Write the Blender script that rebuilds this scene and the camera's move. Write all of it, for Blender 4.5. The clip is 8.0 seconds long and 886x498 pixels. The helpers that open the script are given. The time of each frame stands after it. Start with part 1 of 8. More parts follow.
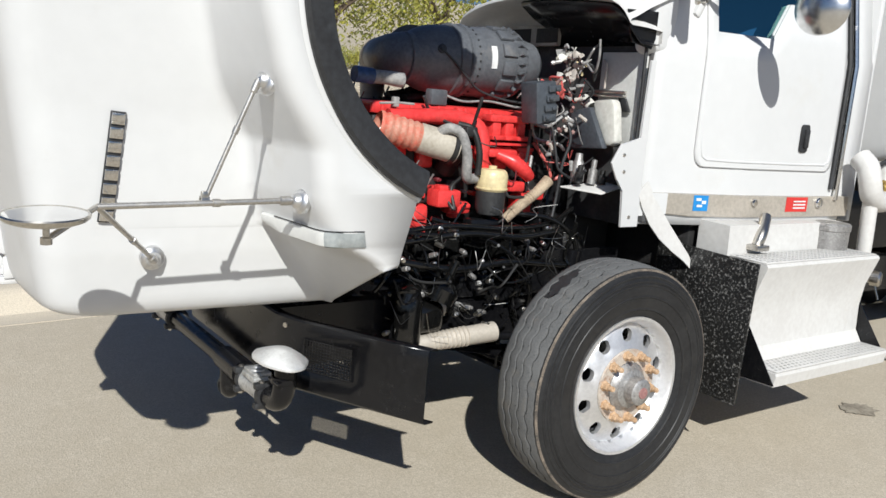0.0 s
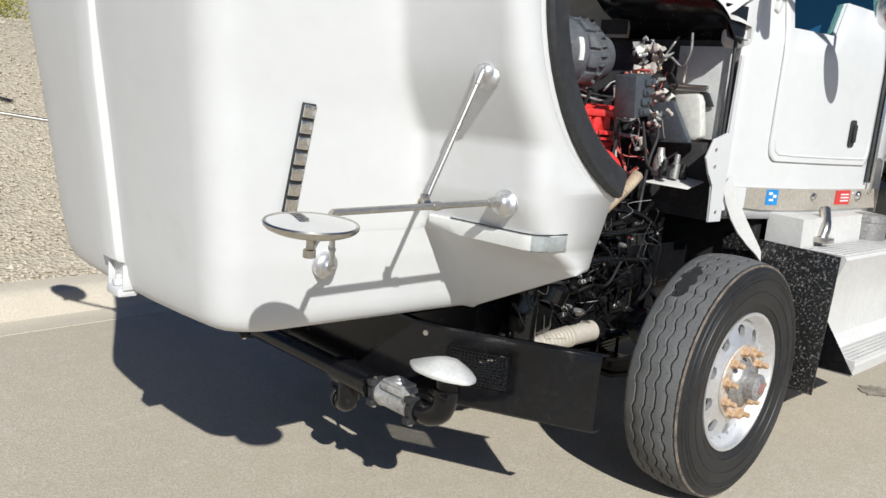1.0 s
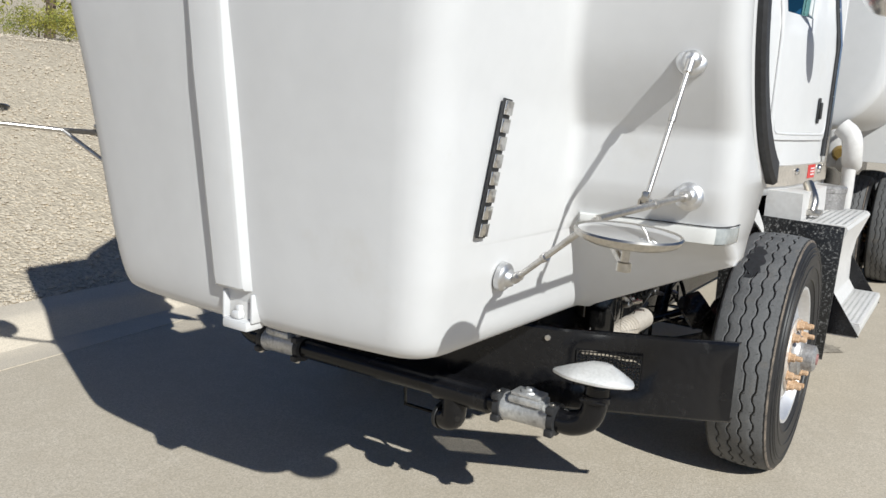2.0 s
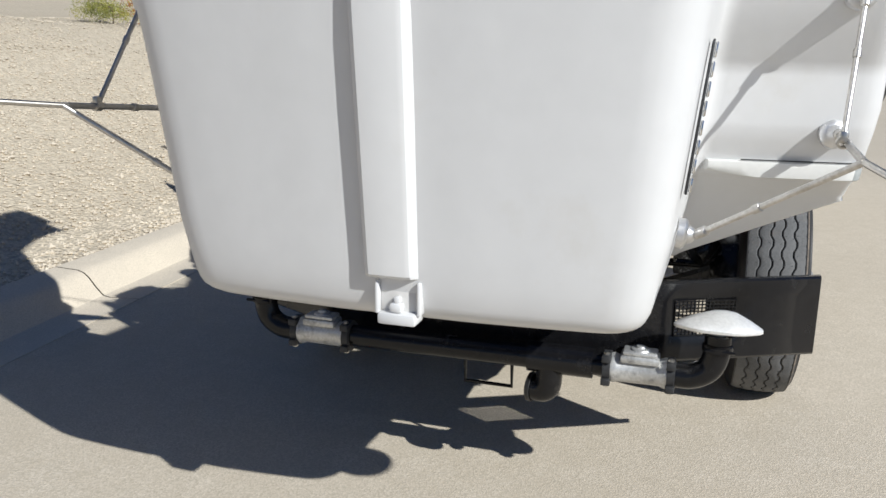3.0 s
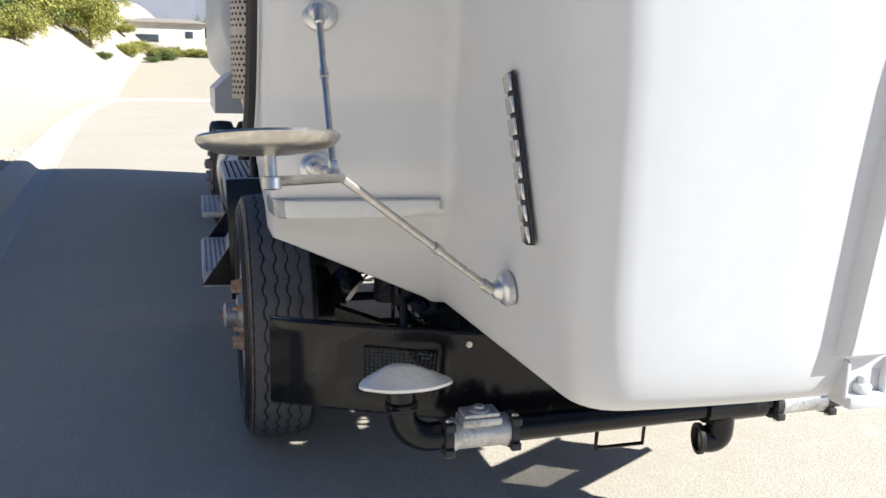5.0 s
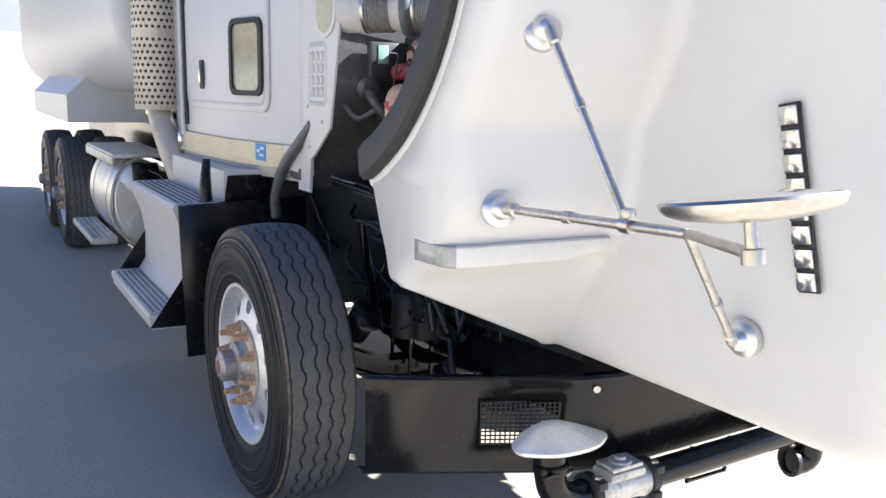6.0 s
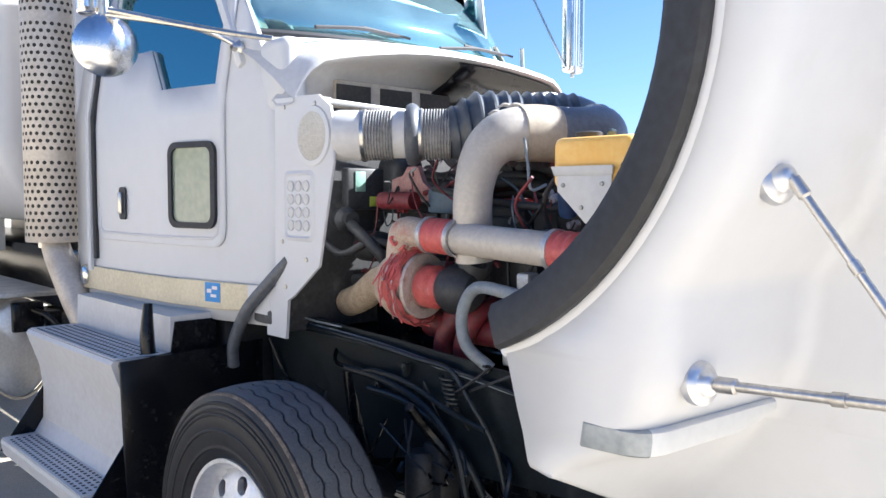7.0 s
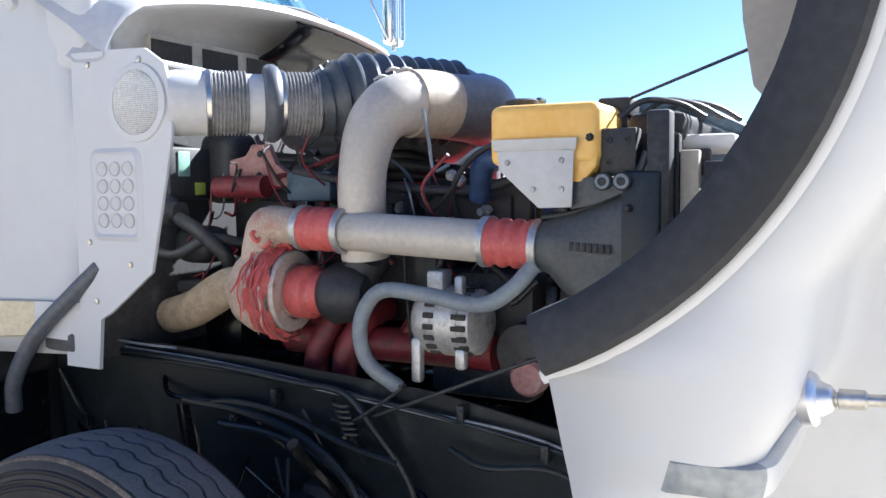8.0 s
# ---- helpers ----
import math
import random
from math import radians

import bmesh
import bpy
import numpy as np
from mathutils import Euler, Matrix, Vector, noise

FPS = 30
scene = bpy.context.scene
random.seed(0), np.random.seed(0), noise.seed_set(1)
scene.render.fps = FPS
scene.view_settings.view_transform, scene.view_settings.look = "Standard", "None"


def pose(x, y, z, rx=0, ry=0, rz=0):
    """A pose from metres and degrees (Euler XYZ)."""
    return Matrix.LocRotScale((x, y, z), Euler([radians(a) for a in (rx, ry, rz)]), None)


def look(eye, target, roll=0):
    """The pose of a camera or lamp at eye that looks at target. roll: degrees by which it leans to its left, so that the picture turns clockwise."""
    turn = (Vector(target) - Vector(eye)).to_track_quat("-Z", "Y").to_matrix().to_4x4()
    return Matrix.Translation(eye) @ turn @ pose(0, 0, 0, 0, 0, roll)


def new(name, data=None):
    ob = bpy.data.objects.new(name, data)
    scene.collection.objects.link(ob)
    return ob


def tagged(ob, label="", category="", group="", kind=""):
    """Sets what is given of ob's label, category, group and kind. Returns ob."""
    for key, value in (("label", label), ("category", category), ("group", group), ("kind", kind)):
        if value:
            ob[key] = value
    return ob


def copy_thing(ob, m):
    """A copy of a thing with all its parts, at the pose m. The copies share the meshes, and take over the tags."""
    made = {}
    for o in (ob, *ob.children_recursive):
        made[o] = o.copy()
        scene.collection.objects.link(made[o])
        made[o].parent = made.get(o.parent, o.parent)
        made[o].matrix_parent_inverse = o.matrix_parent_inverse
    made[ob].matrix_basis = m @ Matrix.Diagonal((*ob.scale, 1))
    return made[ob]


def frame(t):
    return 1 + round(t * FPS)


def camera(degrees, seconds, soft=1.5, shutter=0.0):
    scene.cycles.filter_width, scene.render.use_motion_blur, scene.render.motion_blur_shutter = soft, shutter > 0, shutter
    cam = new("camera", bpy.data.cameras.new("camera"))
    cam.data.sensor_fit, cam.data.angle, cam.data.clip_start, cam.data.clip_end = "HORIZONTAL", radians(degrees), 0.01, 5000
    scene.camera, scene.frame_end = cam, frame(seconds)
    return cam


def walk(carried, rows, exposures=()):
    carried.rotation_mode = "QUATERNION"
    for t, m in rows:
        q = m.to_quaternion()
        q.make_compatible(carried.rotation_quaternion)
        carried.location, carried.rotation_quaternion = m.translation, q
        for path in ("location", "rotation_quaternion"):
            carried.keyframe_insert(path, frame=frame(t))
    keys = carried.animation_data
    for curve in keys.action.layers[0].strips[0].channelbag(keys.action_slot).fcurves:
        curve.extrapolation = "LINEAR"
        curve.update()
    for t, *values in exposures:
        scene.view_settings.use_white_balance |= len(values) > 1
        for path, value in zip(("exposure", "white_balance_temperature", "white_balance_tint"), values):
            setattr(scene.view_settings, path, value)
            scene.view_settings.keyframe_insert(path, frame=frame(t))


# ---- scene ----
cam = camera(56.9, 8.0)
PATH = [
    (0, (-2.824, -3.448, 1.684), (-1.678, -1.847, 1.329), 4.5),
    (0.5, (-3.157, -3.058, 1.638), (-1.924, -1.529, 1.259), 4.1),
    (1, (-3.509, -2.668, 1.621), (-2.13, -1.264, 1.26), 5.3),
    (1.5, (-3.8, -2.219, 1.579), (-2.245, -1.011, 1.231), 5.4),
    (2, (-4.024, -1.726, 1.557), (-2.364, -0.669, 1.202), 3.5),
    (2.2, (-4.121, -1.54, 1.542), (-2.421, -0.554, 1.17), 2.9),
    (3.5, (-4.237, -0.13, 1.494), (-2.312, 0.105, 1.002), 0.9),
    (4, (-4.167, 0.387, 1.473), (-2.237, 0.296, 0.96), 1.7),
    (4.5, (-3.989, 0.867, 1.499), (-2.066, 0.554, 1.048), 1.6),
    (5, (-3.764, 1.339, 1.542), (-1.885, 0.777, 1.151), 1.2),
    (5.2, (-3.64, 1.493, 1.532), (-1.794, 0.83, 1.144), 0.3),
    (6.3, (-2.941, 2.219, 1.595), (-1.316, 1.1, 1.272), 1.5),
    (6.5, (-2.807, 2.291, 1.597), (-1.22, 1.102, 1.335), 0.9),
    (7, (-2.445, 2.411, 1.671), (-0.987, 1.047, 1.543), 0.2),
    (7.5, (-2.089, 2.489, 1.669), (-0.873, 0.904, 1.573), 0.9),
    (8, (-1.751, 2.366, 1.65), (-0.839, 0.593, 1.498), -0.5),
]
EXPOSURES = [(0, 0.20, 5400, 11), (2.0, 0.20, 5340, 11), (3.3, 0.36, 5300, 12), (4.2, 0.62, 5260, 12), (5.0, 1.16, 5220, 12), (5.4, 1.46, 5200, 13), (6.3, 2.20, 5180, 15), (7.0, 2.20, 5190, 14), (8.0, 2.10, 5050, 13)]
walk(cam, [(t, look(eye, target, roll)) for t, eye, target, roll in PATH], EXPOSURES)

# ---------------------------------------------------------------- world and sun
SUN_WAY = Vector((0.69, 1.22, -1.0)).normalized()
world = bpy.data.worlds.new("sky")
scene.world = world
world.use_nodes = True
wn = world.node_tree.nodes
sky = wn.new("ShaderNodeTexSky")
sky.sky_type = "NISHITA"
sky.sun_disc = False
sky.sun_elevation = radians(35.5)
sky.sun_rotation = radians(209.5)
sky.air_density, sky.dust_density, sky.ozone_density = 0.9, 0.6, 4.0
wn["Background"].inputs["Strength"].default_value = 0.041
world.node_tree.links.new(sky.outputs[0], wn["Background"].inputs["Color"])
sun_data = bpy.data.lights.new("sun", "SUN")
sun_data.energy, sun_data.angle, sun_data.color = 5.0, radians(0.6), (1.0, 0.89, 0.69)
sun = new("sun", sun_data)
sun.matrix_world = look((-20, -35, 29), Vector((-20, -35, 29)) + SUN_WAY)

# ---------------------------------------------------------------- materials
def mat(name, c1, c2=None, rough=0.5, metal=0.0, s1=3.0, s2=70.0, bump=0.0, coat=0.0, dirt=None, amount=0.0, dscale=6.0, spread=0.1, island=0.0, spec=0.5):
    """Two scales of colour variation, fine relief, and dirt in patches of its own."""
    m = bpy.data.materials.new(name)
    m.use_nodes = True
    n, l = m.node_tree.nodes, m.node_tree.links
    b = n["Principled BSDF"]
    co = n.new("ShaderNodeTexCoord").outputs["Object"]
    c2 = c2 or tuple(v * 0.86 for v in c1)
    big, fine = n.new("ShaderNodeTexNoise"), n.new("ShaderNodeTexNoise")
    for t, s in ((big, s1), (fine, s2)):
        t.inputs["Scale"].default_value, t.inputs["Detail"].default_value = s, 4
        l.new(co, t.inputs["Vector"])
    add = n.new("ShaderNodeMath")
    add.operation = "MULTIPLY_ADD"
    add.inputs[1].default_value = 0.5
    l.new(fine.outputs["Fac"], add.inputs[0])
    half = n.new("ShaderNodeMath")
    half.operation = "MULTIPLY"
    half.inputs[1].default_value = 0.5
    l.new(big.outputs["Fac"], half.inputs[0])
    l.new(half.outputs[0], add.inputs[2])
    ramp = n.new("ShaderNodeMapRange")
    ramp.inputs["From Min"].default_value, ramp.inputs["From Max"].default_value = 0.5 - spread, 0.5 + spread
    l.new(add.outputs[0], ramp.inputs["Value"])
    mix = n.new("ShaderNodeMix")
    mix.data_type = "RGBA"
    mix.inputs[6].default_value, mix.inputs[7].default_value = (*c2, 1), (*c1, 1)
    l.new(ramp.outputs[0], mix.inputs[0])
    colour = mix.outputs[2]
    if island:
        info = n.new("ShaderNodeObjectInfo")
        vary = n.new("ShaderNodeHueSaturation")
        mr = n.new("ShaderNodeMapRange")
        mr.inputs["To Min"].default_value, mr.inputs["To Max"].default_value = 1 - island, 1 + island
        l.new(info.outputs["Random"], mr.inputs["Value"])
        l.new(mr.outputs[0], vary.inputs["Value"])
        l.new(colour, vary.inputs["Color"])
        colour = vary.outputs[0]
    if dirt:
        dn = n.new("ShaderNodeTexNoise")
        dn.inputs["Scale"].default_value, dn.inputs["Detail"].default_value, dn.inputs["Roughness"].default_value = dscale, 7, 0.65
        l.new(co, dn.inputs["Vector"])
        dr = n.new("ShaderNodeMapRange")
        dr.inputs["From Min"].default_value, dr.inputs["From Max"].default_value = 0.62 - 0.3 * amount, 0.78 - 0.2 * amount
        dr.inputs["To Max"].default_value = min(1.0, 0.4 + amount)
        l.new(dn.outputs["Fac"], dr.inputs["Value"])
        dm = n.new("ShaderNodeMix")
        dm.data_type = "RGBA"
        dm.inputs[7].default_value = (*dirt, 1)
        l.new(colour, dm.inputs[6])
        l.new(dr.outputs[0], dm.inputs[0])
        colour = dm.outputs[2]
        ra = n.new("ShaderNodeMapRange")
        ra.inputs["To Min"].default_value, ra.inputs["To Max"].default_value = rough, max(rough, 0.75)
        l.new(dr.outputs[0], ra.inputs["Value"])
        l.new(ra.outputs[0], b.inputs["Roughness"])
    l.new(colour, b.inputs["Base Color"])
    b.inputs["Roughness"].default_value, b.inputs["Metallic"].default_value = rough, metal
    b.inputs["Coat Weight"].default_value, b.inputs["Coat Roughness"].default_value = coat, 0.08
    b.inputs["Specular IOR Level"].default_value = spec
    if bump:
        bp = n.new("ShaderNodeBump")
        bp.inputs["Strength"].default_value, bp.inputs["Distance"].default_value = min(1, bump * 100), bump
        l.new(fine.outputs["Fac"], bp.inputs["Height"])
        l.new(bp.outputs[0], b.inputs["Normal"])
    return m


PAINT = mat("white_paint", (0.62, 0.62, 0.62), (0.60, 0.60, 0.60), 0.44, s1=0.9, s2=14, coat=0.12, dirt=(0.55, 0.53, 0.49), amount=0.02, dscale=3)
PAINT_OLD = mat("worn_white_paint", (0.63, 0.62, 0.60), (0.57, 0.555, 0.535), 0.48, s2=40, dirt=(0.50, 0.46, 0.40), amount=0.08, dscale=9)
CHROME = mat("chrome", (0.80, 0.79, 0.77), (0.62, 0.60, 0.57), 0.16, 1.0, s2=120, dirt=(0.45, 0.42, 0.38), amount=0.12, dscale=25)
STEEL = mat("stainless_steel", (0.66, 0.63, 0.58), (0.50, 0.48, 0.44), 0.3, 1.0, s2=90, dirt=(0.45, 0.40, 0.32), amount=0.15, dscale=14)
ALU = mat("aluminium", (0.80, 0.80, 0.80), (0.62, 0.62, 0.63), 0.38, 1.0, s2=60, dirt=(0.42, 0.41, 0.39), amount=0.22, dscale=15)
RIM = mat("satin_aluminium_rim", (0.86, 0.86, 0.87), (0.74, 0.74, 0.75), 0.5, 0.9, s2=60, dirt=(0.60, 0.58, 0.54), amount=0.16, dscale=15)
HOSE_DARK = mat("dark_blue_grey_rubber", (0.075, 0.085, 0.10), (0.05, 0.056, 0.066), 0.42, s1=9, s2=60, dirt=(0.14, 0.13, 0.12), amount=0.15, dscale=10)
CAST = mat("cast_alloy", (0.52, 0.51, 0.50), (0.32, 0.31, 0.30), 0.5, 0.7, s2=90, bump=0.0006, dirt=(0.12, 0.11, 0.10), amount=0.3, dscale=22)
BLACK = mat("black_chassis_paint", (0.009, 0.009, 0.010), (0.005, 0.005, 0.006), 0.2, s2=40, bump=0.0005, dirt=(0.03, 0.028, 0.025), amount=0.10, dscale=14, spec=0.32)
BLACK_MATT = mat("black_plastic", (0.035, 0.036, 0.038), (0.018, 0.018, 0.02), 0.55, s2=80, bump=0.0004, dirt=(0.085, 0.09, 0.094), amount=0.15, dscale=10)
RUBBER = mat("black_rubber", (0.030, 0.031, 0.034), (0.018, 0.018, 0.019), 0.6, s2=50, dirt=(0.068, 0.074, 0.080), amount=0.15, dscale=8)
TREAD = mat("tyre_tread_rubber", (0.132, 0.133, 0.134), (0.092, 0.093, 0.094), 0.88, s1=7, s2=140, bump=0.001, dirt=(0.17, 0.15, 0.125), amount=0.2, dscale=12)
SHOULDER = mat("worn_tyre_shoulder", (0.22, 0.18, 0.14), (0.05, 0.045, 0.04), 0.9, s1=22, s2=160, spread=0.14)
ROD = mat("dulled_steel_rod", (0.64, 0.62, 0.59), (0.50, 0.48, 0.45), 0.42, 1.0, s1=9, s2=90, dirt=(0.34, 0.31, 0.26), amount=0.25, dscale=20)
OILY = mat("oily_black_metal", (0.009, 0.009, 0.009), (0.004, 0.004, 0.004), 0.12, s2=70, bump=0.0012, dirt=(0.03, 0.027, 0.024), amount=0.12, dscale=18)
STAIN = mat("old_oil_stain", (0.22, 0.19, 0.15), (0.38, 0.34, 0.27), 0.8, s1=9, s2=60)
SIDEWALL = mat("tyre_sidewall_rubber", (0.022, 0.022, 0.023), (0.013, 0.013, 0.014), 0.48, s1=6, s2=60, dirt=(0.05, 0.046, 0.04), amount=0.12, dscale=9, spec=0.35)
SPECKLED = mat("road_tar_spattered_rubber", (0.016, 0.016, 0.016), (0.008, 0.008, 0.008), 0.35, s2=60, bump=0.002, dirt=(0.50, 0.49, 0.47), amount=0.27, dscale=85)
RUST = mat("rusty_steel", (0.58, 0.41, 0.26), (0.42, 0.27, 0.15), 0.85, 0.2, s1=30, s2=160, bump=0.001, dirt=(0.62, 0.48, 0.34), amount=0.3, dscale=60)
RED = mat("red_engine_paint", (0.74, 0.055, 0.05), (0.58, 0.035, 0.032), 0.35, s1=9, s2=60, bump=0.0006, dirt=(0.20, 0.06, 0.05), amount=0.14, dscale=16)
RED_SHINE = mat("red_silicone_rubber", (0.58, 0.13, 0.11), (0.48, 0.09, 0.08), 0.5, s1=12, s2=90, dirt=(0.60, 0.46, 0.42), amount=0.12, dscale=34)
BOOT_TAN = mat("dusty_silicone_boot", (0.52, 0.30, 0.22), (0.50, 0.17, 0.11), 0.6, s1=12, s2=90, dirt=(0.64, 0.09, 0.05), amount=0.5, dscale=14)
DARK_RED = mat("grimy_dark_red_paint", (0.20, 0.022, 0.03), (0.10, 0.014, 0.018), 0.5, s1=9, s2=60, bump=0.0006, dirt=(0.05, 0.035, 0.035), amount=0.3, dscale=16)
ROCKER_STEEL = mat("polished_rocker_steel", (0.58, 0.53, 0.46), (0.46, 0.42, 0.36), 0.40, 0.45, s1=4, s2=60, dirt=(0.40, 0.35, 0.28), amount=0.15)
GRIME = mat("grimy_black_iron", (0.022, 0.021, 0.021), (0.010, 0.010, 0.010), 0.5, s1=8, s2=90, bump=0.001, dirt=(0.055, 0.054, 0.056), amount=0.2, dscale=18)
CAST_DARK = mat("dusty_dark_casting", (0.085, 0.090, 0.092), (0.055, 0.059, 0.061), 0.45, s1=7, s2=90, bump=0.0006, dirt=(0.15, 0.145, 0.13), amount=0.2, dscale=14)
# blue in this black stands in for bluish haze over shaded parts
SHIELD = mat("blue_tinted_black_shield", (0.013, 0.018, 0.022), (0.006, 0.009, 0.011), 0.42, s1=7, s2=70, bump=0.0012, dirt=(0.05, 0.055, 0.055), amount=0.25, dscale=9)
BULKHEAD = mat("grey_bulkhead_paint", (0.62, 0.62, 0.60), (0.54, 0.54, 0.52), 0.5, s1=5, s2=50)
PIPE_GREY = mat("grey_painted_pipe", (0.56, 0.51, 0.44), (0.47, 0.43, 0.37), 0.5, 0.15, s1=6, s2=70, dirt=(0.30, 0.26, 0.21), amount=0.2, dscale=12)
TAN_WRAP = mat("tan_heat_wrap", (0.46, 0.37, 0.26), (0.30, 0.23, 0.16), 0.9, s1=18, s2=150, bump=0.002, dirt=(0.14, 0.11, 0.08), amount=0.25, dscale=14)
AIR_GREY = mat("dark_grey_air_cleaner_plastic", (0.125, 0.132, 0.145), (0.085, 0.09, 0.10), 0.42, s1=6, s2=60, dirt=(0.24, 0.22, 0.20), amount=0.15, dscale=7)
YELLOWED = mat("yellowed_plastic", (0.97, 0.62, 0.17), (0.93, 0.53, 0.10), 0.4, s1=5, s2=50, dirt=(0.62, 0.46, 0.24), amount=0.12)
CREAM_GREY = mat("dusty_cream_grey_plastic", (0.46, 0.42, 0.35), (0.36, 0.32, 0.26), 0.6, s1=8, s2=60)
CREAM = mat("cream_plastic", (0.70, 0.60, 0.34), (0.56, 0.46, 0.26), 0.4, s1=10, s2=50, dirt=(0.30, 0.24, 0.14), amount=0.2)
BLUE_HOSE = mat("blue_hose", (0.05, 0.09, 0.22), (0.03, 0.055, 0.13), 0.45, s1=9, s2=60)
INSIDE = mat("hood_inner_liner", (0.20, 0.19, 0.18), (0.13, 0.125, 0.12), 0.8, s1=5, s2=60, bump=0.001)
BLUE_STICKER = mat("blue_sticker", (0.03, 0.25, 0.62), (0.03, 0.20, 0.52), 0.4)
RED_STICKER = mat("red_sticker", (0.62, 0.04, 0.03), (0.52, 0.03, 0.025), 0.4)
WHITE_STICKER = mat("white_sticker", (0.75, 0.75, 0.74), None, 0.5)
LENS_CLEAR = mat("hazy_lamp_lens", (0.66, 0.66, 0.64), (0.63, 0.63, 0.61), 0.35, s1=20, s2=60, coat=0.25)
LENS_GREY = mat("grey_lamp_lens", (0.36, 0.38, 0.38), (0.28, 0.30, 0.30), 0.16, s1=20, s2=60, coat=0.3)
CAST_PALE = mat("weathered_cast_valve", (0.62, 0.62, 0.61), (0.46, 0.46, 0.45), 0.45, 0.6, s1=14, s2=90, bump=0.0006, dirt=(0.16, 0.15, 0.14), amount=0.3, dscale=24)
HOSE_SLATE = mat("slate_grey_hose", (0.24, 0.27, 0.29), (0.18, 0.20, 0.22), 0.5, s1=8, s2=70, dirt=(0.34, 0.31, 0.27), amount=0.2, dscale=12)
SLEEVE = mat("tan_rubber_sleeve", (0.44, 0.37, 0.28), (0.36, 0.30, 0.225), 0.55, s1=7, s2=70, dirt=(0.24, 0.20, 0.15), amount=0.2, dscale=12)
NOZZLE = mat("pale_cast_aluminium", (0.80, 0.80, 0.79), (0.68, 0.68, 0.67), 0.42, 0.5, s1=12, s2=90, dirt=(0.50, 0.48, 0.45), amount=0.12, dscale=20)
ALU_DULL = mat("dull_aluminium", (0.62, 0.61, 0.59), (0.46, 0.455, 0.44), 0.5, 0.85, s1=8, s2=80, dirt=(0.40, 0.37, 0.32), amount=0.25, dscale=18)
ALU_TANK = mat("dusty_tank_aluminium", (0.80, 0.79, 0.77), (0.66, 0.65, 0.63), 0.42, 0.8, s1=3, s2=60, dirt=(0.50, 0.47, 0.42), amount=0.25)
ALU_POLISH = mat("polished_aluminium", (0.78, 0.78, 0.78), (0.66, 0.66, 0.66), 0.24, 1.0, s1=3, s2=60, dirt=(0.42, 0.40, 0.36), amount=0.15)
ROCKER = mat("dusty_cream_rocker", (0.62, 0.57, 0.42), (0.50, 0.45, 0.33), 0.45, 0.3, s2=70, dirt=(0.40, 0.34, 0.24), amount=0.2)
VIEW_GLASS = mat("green_grey_glass", (0.30, 0.34, 0.26), (0.24, 0.28, 0.22), 0.12, s1=4, s2=30, coat=0.6)
BELLOWS = mat("grey_rubber_bellows", (0.34, 0.33, 0.32), (0.20, 0.195, 0.19), 0.6, s1=9, s2=70, dirt=(0.50, 0.47, 0.43), amount=0.25, dscale=20)
TURBO = mat("dusty_turbo_iron", (0.58, 0.48, 0.38), (0.44, 0.34, 0.26), 0.8, 0.2, s1=9, s2=110, bump=0.001, dirt=(0.44, 0.07, 0.06), amount=0.22, dscale=14)
WHITE_WIRE = mat("white_plastic", (0.54, 0.49, 0.44), (0.40, 0.36, 0.32), 0.5)
WASHER = mat("milky_plastic", (0.70, 0.69, 0.64), (0.56, 0.55, 0.50), 0.45, s1=8, s2=40)
HOLE_DARK = mat("dark_holes", (0.05, 0.045, 0.04), (0.03, 0.028, 0.025), 0.9)
GUARD = mat("pale_heat_guard", (0.62, 0.56, 0.48), (0.50, 0.45, 0.38), 0.5, 0.35, s1=4, s2=60, dirt=(0.40, 0.33, 0.25), amount=0.25)
MIRROR = mat("mirror", (0.9, 0.9, 0.9), (0.88, 0.88, 0.88), 0.03, 1.0)
RUST_PALE = mat("pale_rusty_flange", (0.68, 0.62, 0.55), (0.56, 0.48, 0.40), 0.6, 0.5, s1=20, s2=90, dirt=(0.34, 0.17, 0.08), amount=0.3, dscale=30)
FIREWALL = mat("firewall_insulation", (0.05, 0.05, 0.052), (0.03, 0.03, 0.031), 0.8, s1=6, s2=60, dirt=(0.20, 0.18, 0.16), amount=0.2)
GREEN_LABEL = mat("pale_green_label", (0.22, 0.36, 0.30), None, 0.4)
YELLOW_LABEL = mat("yellow_green_label", (0.38, 0.45, 0.06), None, 0.4)
PINK_DUST = mat("dusty_pink_paint", (0.37, 0.20, 0.18), (0.26, 0.13, 0.12), 0.7, s1=10, s2=80, dirt=(0.40, 0.34, 0.30), amount=0.25)
BLUE_GREY = mat("blue_grey_plastic", (0.07, 0.11, 0.15), (0.05, 0.075, 0.10), 0.5)
INSIDE_PALE = mat("pale_inner_hood", (0.50, 0.47, 0.42), (0.42, 0.39, 0.35), 0.7, s1=4, s2=50)
CABIN = mat("cab_interior_grey", (0.10, 0.10, 0.105), (0.07, 0.07, 0.072), 0.8)


